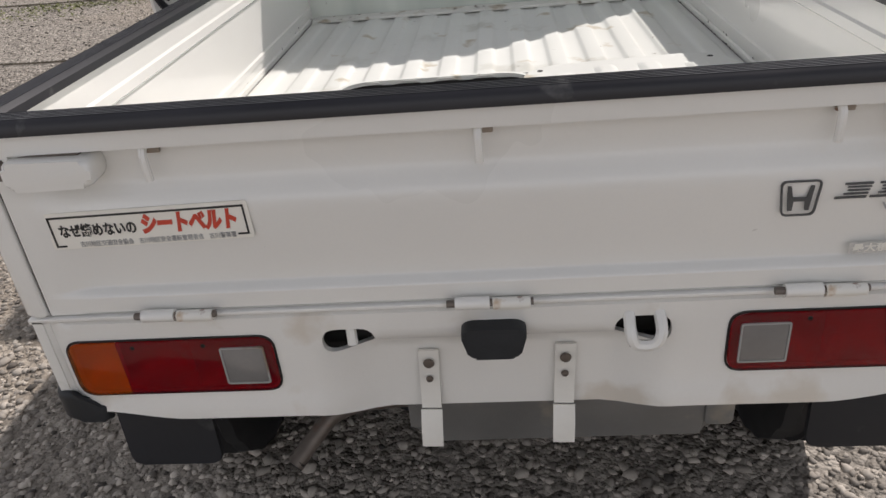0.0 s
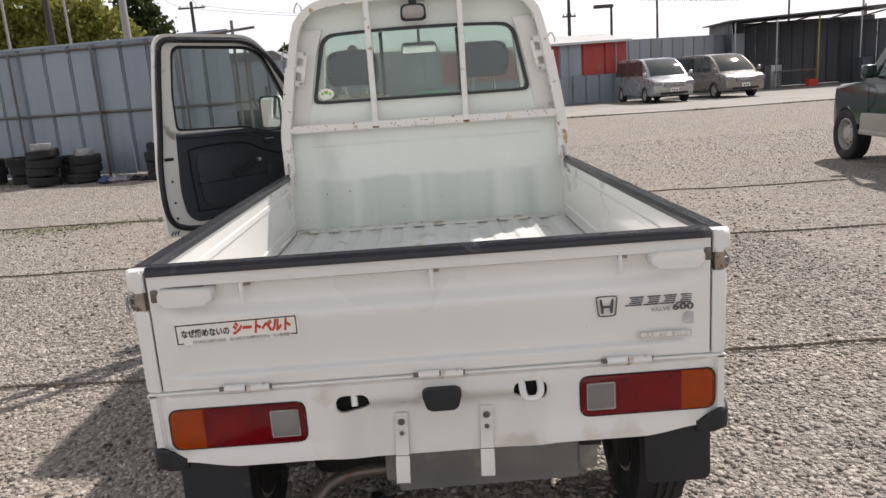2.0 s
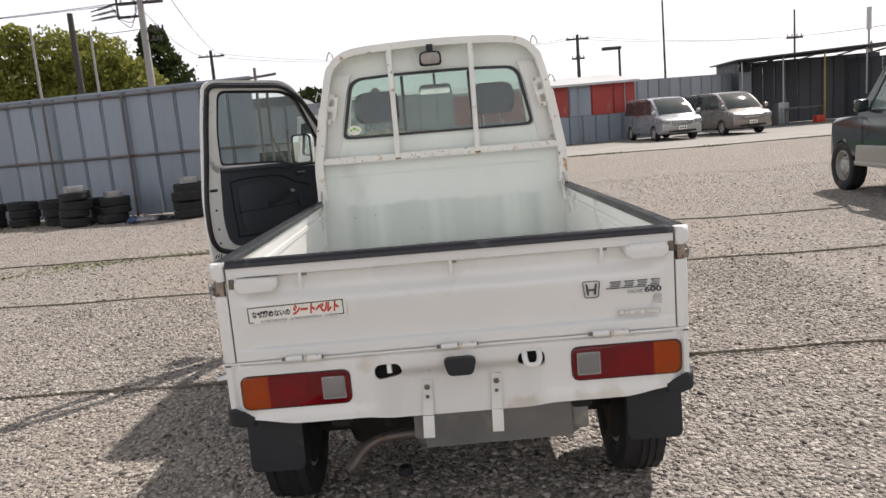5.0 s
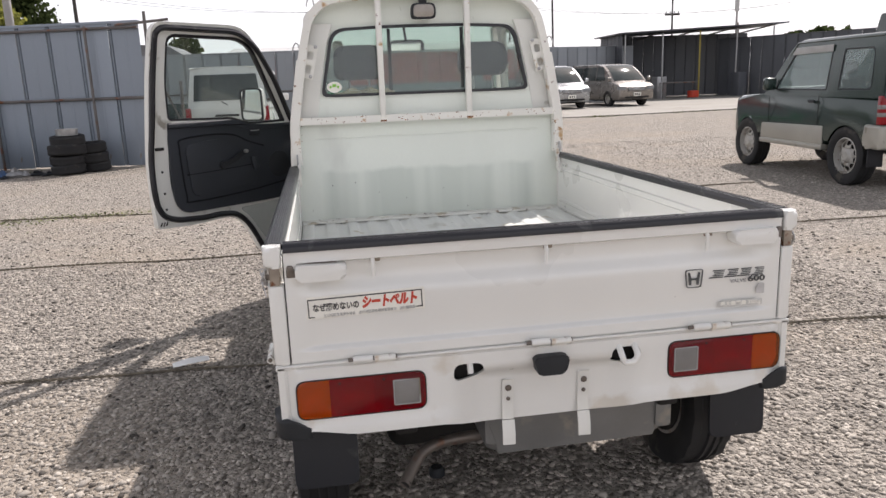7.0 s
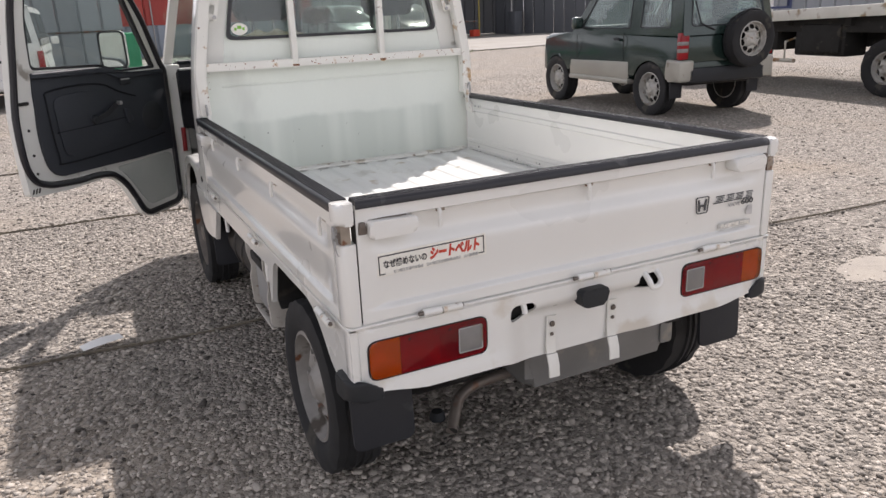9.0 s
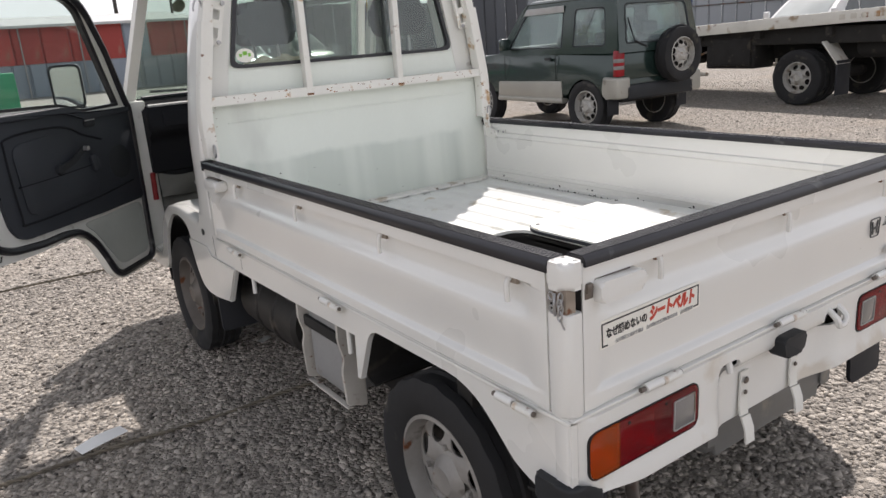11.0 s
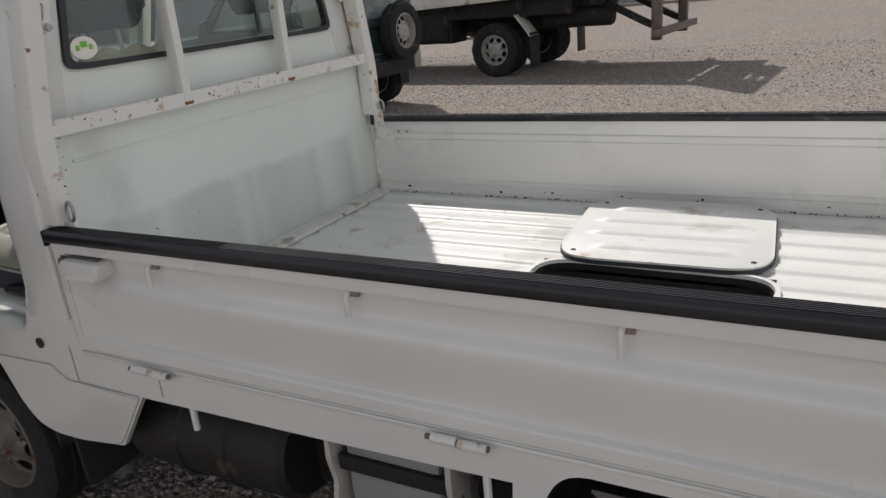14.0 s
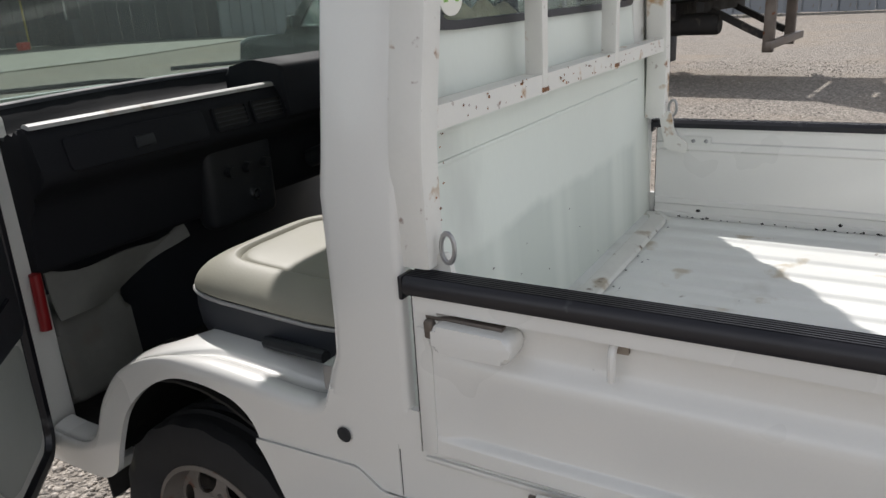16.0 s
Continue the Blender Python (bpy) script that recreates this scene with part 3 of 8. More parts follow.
def wheel(parent, x, y, out, rim_material, r=WHEEL_R, width=0.145, rim_r=0.168, holes=8, n=40, label=""):
    """A tyre with a grooved tread, a dished steel rim with holes, and a hub; out: the side that shows."""
    w = width / 2
    tread = []
    for a in (-0.92, -0.55, -0.5, -0.2, -0.15, 0.15, 0.2, 0.5, 0.55, 0.92):
        groove = 0.008 if a in (-0.5, -0.2, 0.15, 0.5) or a in (-0.55 + 0.05, 0.2 - 0.05) else 0.0
        tread.append((r - groove - 0.006 * abs(a), a * w))
    prof = [(rim_r, -w * 0.8), (rim_r + 0.02, -w * 0.98), (r - 0.05, -w * 1.06), (r - 0.018, -w)] + tread + [(r - 0.018, w), (r - 0.05, w * 1.06), (rim_r + 0.02, w * 0.98), (rim_r, w * 0.8)]
    bm = lathe(prof, (0, 0, 0), "x", n * 2)
    # shoulder blocks: every other slice of the outer tread lies deeper
    for k, v in enumerate(bm.verts):
        if (k // len(prof) // 2) % 2 and abs(v.co.x) > w * 0.5 and math.hypot(v.co.y, v.co.z) > r - 0.025:
            v.co.y *= 0.984
            v.co.z *= 0.984
    at = pose(x, y, r)
    whl = new("wheel")
    whl.parent, whl.matrix_basis = parent, at
    tagged(whl, label)
    part("tyre", bm, M["tyre"], whl)
    f = out
    rim = lathe([(rim_r + 0.004, f * w * 0.86), (rim_r - 0.006, f * w * 0.9), (rim_r - 0.012, f * w * 0.55), (rim_r - 0.02, f * w * 0.1), (rim_r - 0.02, -f * w * 0.8), (rim_r + 0.003, -f * w * 0.8)], (0, 0, 0), "x", n)
    face = [circle(0, 0, rim_r - 0.016, n)]
    for i in range(holes):
        t = 2 * math.pi * (i + 0.5) / holes
        ring = circle(0, 0, rim_r * 0.195, 12, rim_r * 0.145)
        face.append([(p[0] * -math.sin(t) + (p[1] + rim_r * 0.70) * math.cos(t), p[0] * math.cos(t) + (p[1] + rim_r * 0.70) * math.sin(t)) for p in ring])
    plate(face, "x", f * w * 0.20, f * w * 0.26, rim, lean=lambda a, b: f * w * 0.34 * step(rim_r * 0.95, rim_r * 0.45, math.hypot(a, b)))
    part("rim", rim, rim_material, whl)
    hub = lathe([(0.001, f * w * 0.86), (rim_r * 0.22, f * w * 0.84), (rim_r * 0.27, f * w * 0.72), (rim_r * 0.38, f * w * 0.5), (0.001, f * w * 0.45)], (0, 0, 0), "x", 20, closed=False)
    for i in range(4 if rim_r < 0.18 else 6):
        t = 2 * math.pi * i / (4 if rim_r < 0.18 else 6)
        lathe([(0.001, f * w * 0.66), (0.008, f * w * 0.65), (0.009, f * w * 0.5), (0.001, f * w * 0.5)], (0, rim_r * 0.52 * math.cos(t), rim_r * 0.52 * math.sin(t)), "x", 6, hub, closed=False)
    part("hub", hub, rim_material, whl)
    # near-black disc inside the rim stands in for the shade within the wheel
    part("brake_drum", lathe([(0.001, -f * w * 0.86), (rim_r * 0.93, -f * w * 0.86), (rim_r * 0.93, -f * w * 0.2), (0.001, -f * w * 0.15)], (0, 0, 0), "x", 24, closed=False), M["underbody"], whl)
    return whl


for wx, wy, mat_r in ((-0.605, REAR_AXLE, M["worn_rim"]), (0.605, REAR_AXLE, M["worn_rim"]), (-0.612, FRONT_AXLE, M["rusty_rim"]), (0.612, FRONT_AXLE, M["rusty_rim"])):
    wheel(truck, wx, wy, -1 if wx < 0 else 1, mat_r, label="black tyre on a rust-marked steel rim")


# tailgate
def gate_depth(z, zs):
    for (z0, d0), (z1, d1) in zip(zs, zs[1:]):
        if z0 <= z <= z1:
            return d0 + (d1 - d0) * step(z0, z1, z)
    return zs[-1][1]


OUTER = [(0.648, 0.003), (0.651, 0.000), (0.675, 0.000), (0.687, 0.015), (0.812, 0.004), (0.852, 0.025), (0.893, 0.025), (0.901, 0.000), (0.936, -0.001)]
GATE_Z = [0.648, 0.651, 0.655, 0.665, 0.674, 0.675, 0.677, 0.680, 0.683, 0.685, 0.686, 0.688, 0.70, 0.72, 0.76, 0.80, 0.815, 0.824, 0.832, 0.841, 0.850, 0.87, 0.892, 0.895, 0.898, 0.901, 0.936]


def gate_sheet(a0, a1, n, place, inner):
    """The pressed outer skin, the plain inner skin and the edges of a drop side, as one shell."""
    us = spread(a0, a1, n)
    bm = bmesh.new()

    def outer(u, z):
        edge = step(0.035, 0.065, min(u - a0, a1 - u)) if z < 0.9 else 1
        return place(u, gate_depth(z, OUTER) * edge, z)

    sheet(us, GATE_Z, outer, 0, bm)
    inner_z = [0.648, 0.664, 0.668, 0.688, 0.692, 0.705, 0.709, 0.862, 0.868, 0.886, 0.890, 0.936]
    depth = [0.036, 0.036, 0.031, 0.031, 0.036, 0.036, 0.031, 0.031, 0.038, 0.038, 0.033, 0.033]
    sheet([a0, a1], inner_z, lambda u, z: place(u, depth[inner_z.index(z)] + inner, z), 0, bm)
    for u in (a0, a1):
        vs = [place(u, 0.0, 0.648), place(u, 0.036 + inner, 0.648), place(u, 0.036 + inner, 0.936), place(u, 0.0, 0.936)]
        bm.faces.new([bm.verts.new(v) for v in vs])
    for z in (0.648, 0.936):
        vs = [place(a0, 0, z), place(a1, 0, z), place(a1, 0.036 + inner, z), place(a0, 0.036 + inner, z)]
        bm.faces.new([bm.verts.new(v) for v in vs])
    return bm


RIB = [(-0.0235, -0.012), (-0.0255, -0.006), (-0.0250, 0.004), (-0.0225, 0.010), (-0.019, 0.0128)]
for i in range(6):
    c = -0.0150 + 0.0060 * i
    RIB += [(c - 0.0021, 0.0146), (c - 0.0013, 0.0108), (c + 0.0013, 0.0108), (c + 0.0021, 0.0146)]
RIB += [(0.019, 0.012), (0.0235, 0.007), (0.023, -0.006), (0.020, -0.006), (0.019, 0.0), (-0.0185, 0.0), (-0.0185, -0.012)]

tailgate = part("tailgate", gate_sheet(-0.648, 0.648, 44, lambda u, d, z: (u, d, z), 0.0), M["white"], truck, "white pressed steel tailgate")
part("rubber_strip", sweep([(0.647, 0.018, 0.935), (-0.647, 0.018, 0.935)], [(a, max(b, -0.006)) for a, b in RIB]), M["rubber"], tailgate, "ribbed black rubber edge strip")


def rope_hook(parent, m):
    bm = box(-0.004, 0.019, -0.002, 0.006, -0.007, 0.007, 0.002)
    part("hook_plate", bm, M["hook_rust"], parent, "rusty hook plate", at=m)
    pts = spline([(0, 0.014, 0.004), (0, -0.002, 0.004), (0, -0.010, -0.003), (0, -0.012, -0.016), (0, -0.011, -0.042)], 4)
    part("rope_hook", tube(pts, 0.0056, 8, up=(1, 0, 0)), M["white"], parent, at=m)


def gate_latch(parent, m, flip):
    """A pressed cover handle that swings on a rusty pivot."""
    out = rounded([(0.0, -0.022), (0.118, -0.020), (0.125, 0.018), (0.0, 0.020)], [0.012, 0.012, 0.016, 0.01])
    if flip:
        out = [(-a, b) for a, b in out]
    part("latch_handle", prism(out, "y", -0.030, 0.018, 0.008, 3), M["white"], parent, at=m)
    s = -1 if flip else 1
    bm = box(min(-0.022 * s, 0.0), max(-0.022 * s, 0.0), -0.012, 0.006, -0.012, 0.010, 0.003)
    box(min(-0.020 * s, -0.004 * s), max(-0.020 * s, -0.004 * s), -0.017, 0.006, 0.000, 0.019, 0.004, bm=bm)
    box(min(-0.02 * s, 0.10 * s), max(-0.02 * s, 0.10 * s), -0.008, 0.006, 0.018, 0.024, 0.001, bm=bm)
    part("latch_pivot", bm, M["exhaust"], parent, "rusty latch pivot", at=m)


def gate_hinge(parent, m, w=0.105):
    bm = tube([(-w / 2, -0.014, 0), (-0.004, -0.014, 0)], 0.0095, 10)
    part("hinge_barrel", bm, M["white"], parent, at=m)
    bm = tube([(0.0, -0.014, -0.002), (w / 2, -0.014, -0.002)], 0.0088, 10)
    box(0.004, w / 2 - 0.008, -0.010, 0.001, -0.018, 0.0, 0.002, bm=bm)
    part("hinge_knuckle", bm, M["guard_white"], parent, at=m)
    part("hinge_pin", tube([(-w / 2 - 0.012, -0.014, 0), (w / 2 + 0.004, -0.014, 0)], 0.0055, 8), M["exhaust"], parent, at=m)


for hx in (-0.436, 0.002, 0.440):
    rope_hook(tailgate, pose(hx, 0.014, 0.896))
gate_latch(tailgate, pose(-0.622, 0.010, 0.878), False)
gate_latch(tailgate, pose(0.628, 0.010, 0.886), True)
for hx in (-0.447, 0.008, 0.452):
    gate_hinge(tailgate, pose(hx, 0.0, 0.650))

# sticker on the tailgate
stick = prism(rounded([(-0.146, -0.028), (0.146, -0.028), (0.146, 0.028), (-0.146, 0.028)], 0.005, 3), "y", -0.0012, 0.0004)
ST = pose(-0.4585, 0.0035, 0.788, 0, -1.1, 0)
sticker = part("sticker", stick, M["sticker_white"], tailgate, "white road-safety sticker with black frame and writing", at=ST)
FACE = pose(0, -0.0016, 0, 90, 0, 0)


def bars(rows, material, name, parent, m, y0=-0.0022, y1=-0.0004):
    bm = bmesh.new()
    for x0, x1, z0, z1 in rows:
        box(x0, x1, y0, y1, z0, z1, bm=bm)
    return part(name, bm, material, parent, at=m)


bars([(-0.141, 0.140, 0.0195, 0.0222), (-0.141, -0.1385, -0.022, 0.0222), (0.1375, 0.140, -0.020, 0.0222), (-0.141, -0.126, -0.0245, -0.022), (0.124, 0.140, -0.0225, -0.020)],
     M["ink_black"], "printed_frame", tailgate, ST)
lettering("writing", "なぜ締めないの", 0.021, M["ink_black"], tailgate, ST @ pose(-0.073, -0.0018, -0.0015, 90), 0.112, bold=0.0006)
lettering("writing", "シートベルト", 0.032, M["ink_red"], tailgate, ST @ pose(0.0580, -0.0018, 0.0010, 90), 0.136, bold=0.0020, shear=0.22)
lettering("writing", "古川地区交通安全協会　古川地区安全運転管理者会　古川警察署", 0.0095, M["ink_grey"], tailgate, ST @ pose(0.008, -0.0018, -0.0222, 90), 0.226)

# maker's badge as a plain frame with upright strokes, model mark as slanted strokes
BD = pose(0.406, 0.0035, 0.779)
ring = plate([rounded([(-0.021, -0.025), (0.021, -0.025), (0.026, 0.025), (-0.026, 0.025)], 0.008, 4), rounded([(-0.0186, -0.0228), (0.0186, -0.0228), (0.0236, 0.0228), (-0.0236, 0.0228)], 0.007, 4)], "y", -0.002, 0.0004)
part("badge_frame", ring, M["decal_grey"], tailgate, at=BD)
part("badge_mark", prism([(-0.013, -0.017), (-0.008, -0.017), (-0.007, -0.004), (0.007, -0.004), (0.008, -0.017), (0.013, -0.017), (0.0165, 0.017), (0.012, 0.017), (0.0085, 0.001), (-0.0085, 0.001), (-0.012, 0.017), (-0.0165, 0.017)], "y", -0.002, 0.0004), M["decal_grey"], tailgate, at=BD)
for bx, w, dz in ((0.472, 0.040, 0), (0.513, 0.036, 0), (0.551, 0.036, 0), (0.590, 0.034, 0)):
    mk = bmesh.new()
    for z0, z1, cut in ((-0.0105, -0.0078, 0.0), (-0.0050, -0.0030, 0.22), (-0.0002, 0.0015, 0.3), (0.0045, 0.0060, 0.25), (0.0085, 0.0110, 0.12)):
        prism([(-w * (0.5 - cut) + z0 * 0.3, z0), (w * 0.46 + z0 * 0.3, z0), (w * 0.46 + z1 * 0.3, z1), (-w * (0.5 - cut) + z1 * 0.3, z1)], "y", -0.0016, 0.0004, bm=mk)
    part("model_mark", mk, M["decal_grey"], tailgate, at=pose(bx, 0.0035, 0.786))
lettering("writing", "VALVE", 0.013, M["ink_grey"], tailgate, pose(0.532, 0.0019, 0.763, 90), 0.046, bold=0.0003)
lettering("writing", "600", 0.022, M["decal_grey"], tailgate, pose(0.585, 0.0019, 0.766, 90), 0.050, bold=0.0006)
part("worn_patch", prism(rounded([(-0.020, -0.014), (0.018, -0.016), (0.024, 0.010), (-0.012, 0.016)], 0.01, 3), "y", -0.0008, 0.0004), M["wear_grey"], tailgate, at=pose(0.604, 0.004, 0.738))
part("load_label", box(-0.063, 0.063, -0.0008, 0.0004, -0.0085, 0.0085), M["ink_faint"], tailgate, "faded grey load label", at=pose(0.544, 0.0055, 0.700))
lettering("writing", "最大積載量 350㎏", 0.013, M["sticker_white"], tailgate, pose(0.544, 0.0040, 0.700, 90), 0.118, bold=0.0003)


# drop sides
def side_gate(s):
    """s: -1 for the side of the open door, 1 for the other."""
    y0, y1 = 0.004, 1.902
    g = part("side_gate", gate_sheet(y0 + 0.045, y1, 48, lambda u, d, z: (s * (HALF - d), u, z - 0.013 * step(0.74, 0.87, z)), 0.0), M["white"], truck, "white pressed steel drop side")
    part("rubber_strip", sweep([(s * 0.671, y0 + 0.034, 0.932), (s * 0.671, y1 + 0.012, 0.922)], RIB if s < 0 else [(-a, b) for a, b in RIB][::-1]), M["rubber"], g, "ribbed black rubber edge strip")
    turn = pose(0, 0, 0, 0, 0, -90 if s < 0 else 90)
    for hy in (0.160, 0.635, 1.117, 1.612):
        rope_hook(g, Matrix.Translation((s * (HALF - 0.015), hy, 0.877)) @ turn)
    gate_latch(g, Matrix.Translation((s * (HALF - 0.008), 1.862, 0.858)) @ turn, s > 0)
    for hy in (0.13, 0.908, 1.655):
        gate_hinge(g, Matrix.Translation((s * (HALF + 0.002), hy, 0.636)) @ turn)
    part("end_flange", prism(rounded([(y1 - 0.026, 0.652), (y1 - 0.002, 0.652), (y1 - 0.002, 0.862), (y1 - 0.020, 0.862), (y1 - 0.028, 0.830), (y1 - 0.028, 0.700)], 0.006, 3), "x", min(s * 0.684, s * 0.6925), max(s * 0.684, s * 0.6925), 0.002), M["white"], g)
    # dark strips set in the joints for the shade and grime of their gaps
    for x0, x1, ya, yb, za, zb in ((0.672, 0.6835, y1 + 0.0015, y1 + 0.0065, 0.655, 0.925), (0.672, 0.6835, y0 + 0.05, y1, 0.6428, 0.6462), (0.660, 0.680, 0.0468, 0.0482, 0.655, 0.86), (0.6490, 0.6508, 0.002, 0.03, 0.652, 0.925)):
        part("joint_seal", box(min(s * x0, s * x1), max(s * x0, s * x1), ya, yb, za, zb), M["underbody"], g)
    # rounded rear post with its cap
    post = part("corner_post", prism(rounded([(s * 0.690, 0.0465), (s * 0.690, -0.004), (s * 0.652, -0.004), (s * 0.652, 0.0465)], [0.004, 0.022, 0.004, 0.004], 5), "z", 0.648, 0.848, 0.005), M["white"], truck, "white rear corner post")
    part("corner_cap", prism(rounded([(s * 0.696, 0.041), (s * 0.696, -0.008), (s * 0.653, -0.008), (s * 0.653, 0.041)], [0.006, 0.024, 0.006, 0.006], 6), "z", 0.893, 0.944, 0.013, 4), M["white"], post, "white rounded corner cap")
    part("post_core", box(min(s * 0.684, s * 0.660), max(s * 0.684, s * 0.660), 0.004, 0.040, 0.84, 0.900, 0.003), M["hook_rust"], post)
    part("gate_lock", box(min(s * 0.694, s * 0.672), max(s * 0.694, s * 0.672), 0.010, 0.020, 0.862, 0.876, 0.003), M["exhaust"], post, "rusty catch")
    for cy, cz in ((0.032, 0.880), (0.030, 0.856)):
        part("catch_eye", tube([(s * 0.693, cy + 0.006 * math.cos(a), cz + 0.007 * math.sin(a)) for a in [2 * math.pi * k / 10 for k in range(10)]], 0.0022, 6, True, up=(1, 0, 0)), M["steel"], post, "bare steel catch eye")
    part("catch_pin", tube(spline([(s * 0.692, 0.024, 0.886), (s * 0.699, 0.018, 0.872), (s * 0.697, 0.020, 0.855), (s * 0.692, 0.024, 0.846)], 3), 0.003, 6, up=(0, 1, 0)), M["steel"], post)
    return post


left_post = side_gate(-1)
side_gate(1)
# short chain hanging from the rear post
for i in range(4):
    m = pose(-0.698 - 0.002 * (i % 2), 0.004, 0.884 - 0.011 * i, 0, 0, 90 * (i % 2))
    link = [(0.0055 * math.cos(a), 0, 0.0095 * math.sin(a)) for a in [2 * math.pi * k / 10 for k in range(10)]]
    part("chain_link", tube(link, 0.0017, 6, True, up=(0, 1, 0)), M["steel"], left_post, at=m)
part("chain_tail", tube([(-0.698, 0.004, 0.846), (-0.697, 0.002, 0.836), (-0.694, -0.001, 0.826)], 0.0018, 6), M["steel"], left_post)

# bed floor with ribs, an open engine hatch and its lid lying beside it
FLOOR, HATCH = 0.65, (-0.385, 0.105, 0.475, 1.045)


def rib(x):
    k = (x + 0.66) / 0.1015 % 1
    return 0.0085 * (step(0.08, 0.24, k) - step(0.58, 0.74, k))


floor_x = sorted(x for x in set([round(-0.66 + 0.1015 * (i + k), 4) for i in range(14) for k in (0.0, 0.08, 0.12, 0.16, 0.2, 0.24, 0.58, 0.62, 0.66, 0.7, 0.74) if -0.66 + 0.1015 * (i + k) <= 0.662] + [-0.6505, 0.6505, HATCH[0], HATCH[1]]) if abs(x) < 0.651)
floor_y = [0.036, 0.06, 0.10, 0.3, HATCH[2], 0.75, HATCH[3], 1.3, 1.6, 1.80, 1.835, 1.86, 1.885, 1.925]


def floor_at(x, y):
    flat = step(0.06, 0.10, y) * step(1.86, 1.835, y)
    up = 0.012 * step(1.86, 1.885, y)
    return (x, y, FLOOR + rib(x) * flat + up)


bm = sheet(floor_x, floor_y, floor_at, 0.0, skip=lambda x, y: HATCH[0] < x < HATCH[1] and HATCH[2] < y < HATCH[3])
bed_floor = part("bed_floor", bm, M["bed_white"], truck, "pale ribbed steel bed floor, scratched and dusty")
hx0, hx1, hy0, hy1 = HATCH
frame_out = rounded([(hx0 - 0.014, hy0 - 0.014), (hx1 + 0.014, hy0 - 0.014), (hx1 + 0.014, hy1 + 0.014), (hx0 - 0.014, hy1 + 0.014)], 0.10, 7)
frame_in = rounded([(hx0 - 0.004, hy0 - 0.004), (hx1 + 0.004, hy0 - 0.004), (hx1 + 0.004, hy1 + 0.004), (hx0 - 0.004, hy1 + 0.004)], 0.094, 7)
part("hatch_frame", plate([frame_out, frame_in], "z", FLOOR + 0.001, FLOOR + 0.0110), M["bed_white"], bed_floor, "raised steel lip round the open hatch")
well = plate([rounded([(hx0 - 0.03, hy0 - 0.03), (hx1 + 0.03, hy0 - 0.03), (hx1 + 0.03, hy1 + 0.03), (hx0 - 0.03, hy1 + 0.03)], 0.05, 4), frame_in[::-1][::1]], "z", FLOOR - 0.10, FLOOR - 0.0015)
part("hatch_well", well, M["underbody"], bed_floor)
eng = box(hx0 + 0.03, hx1 - 0.04, hy0 + 0.04, hy1 - 0.05, 0.30, 0.50, 0.02)
box(hx0 + 0.08, hx1 - 0.12, hy0 + 0.10, hy1 - 0.14, 0.48, 0.575, 0.02, bm=eng)
for k in range(4):
    tube([(hx1 - 0.10, hy0 + 0.12 + 0.11 * k, 0.56), (hx1 - 0.05, hy0 + 0.13 + 0.11 * k, 0.585), (hx1 - 0.02, hy0 + 0.15 + 0.11 * k, 0.55)], 0.014, 8, bm=eng)
lathe([(0.001, 0.56), (0.05, 0.56), (0.055, 0.58), (0.03, 0.60), (0.001, 0.60)], (0.0, 0.86, 0), "z", 14, eng, closed=False)
part("engine", eng, M["underbody"], truck, "greasy dark engine under the open hatch")
LID = pose(0.357, 0.766, FLOOR + 0.020, 0.6, -0.3, 3.5)
LW, LL = 0.261, 0.267
lid_out = rounded([(-LW - 0.003, -LL - 0.003), (LW + 0.003, -LL - 0.003), (LW + 0.003, LL + 0.003), (-LW - 0.003, LL + 0.003)], 0.123, 8)
lid_top = rounded([(-LW, -LL), (LW, -LL), (LW, LL), (-LW, LL)], 0.12, 8)
lid = thing("hatch_lid", "pale ribbed hatch lid with black gasket, loose on the bed", "hatch lid", LID)
part("panel", prism(lid_top, "z", 0.0, 0.009, 0.003), M["bed_white"], lid)
for k in range(4):
    cx = -0.162 + 0.108 * k
    reach = 0.195 if k in (0, 3) else 0.228
    part("rib", sheet(spread(-0.030, 0.030, 10), spread(-reach, reach, 24), lambda u, v: (cx + u, v, 0.0084 + 0.009 * step(0.030, 0.014, abs(u)) * step(reach, reach - 0.04, abs(v)))), M["bed_white"], lid, smooth=80)
part("gasket", plate([lid_out, rounded([(-0.21, -0.22), (0.21, -0.22), (0.21, 0.22), (-0.21, 0.22)], 0.06, 7)], "z", -0.007, 0.0035), M["trim"], lid, "black rubber gasket")
for cx, cy in ((-0.212, -0.222), (0.212, -0.222), (0.212, 0.222), (-0.212, 0.222)):
    part("bolt_hole", lathe([(0.001, 0.0102), (0.0065, 0.0102), (0.0075, 0.0092), (0.001, 0.0088)], (cx, cy, 0), "z", 10, closed=False), M["underbody"], lid)


# body below the bed: rear panel, sills, rear quarters
def lower_edge(x):
    return 0.450 - 0.027 * step(0.28, 0.17, abs(x)) + 0.020 * step(0.48, 0.63, abs(x))


outline = [(-0.684, 0.645), (-0.684, 0.50)] + [(x, lower_edge(x)) for x in spread(-0.66, 0.66, 48)] + [(0.684, 0.50), (0.684, 0.645)]
slots = [rounded([(cx - 0.040, cz - 0.025), (cx + 0.040, cz - 0.025), (cx + 0.040, cz + 0.025), (cx - 0.040, cz + 0.025)], 0.024, 5) for cx, cz in ((-0.207, 0.581), (0.218, 0.586))]


def rear_bow(x, z):
    mid = step(0.27, 0.165, abs(x)) * step(0.590, 0.555, z)
    return 0.042 * mid + 0.020 * step(0.63, 0.69, abs(x)) - 0.008 * step(0.50, 0.46, z) * (1 - mid)


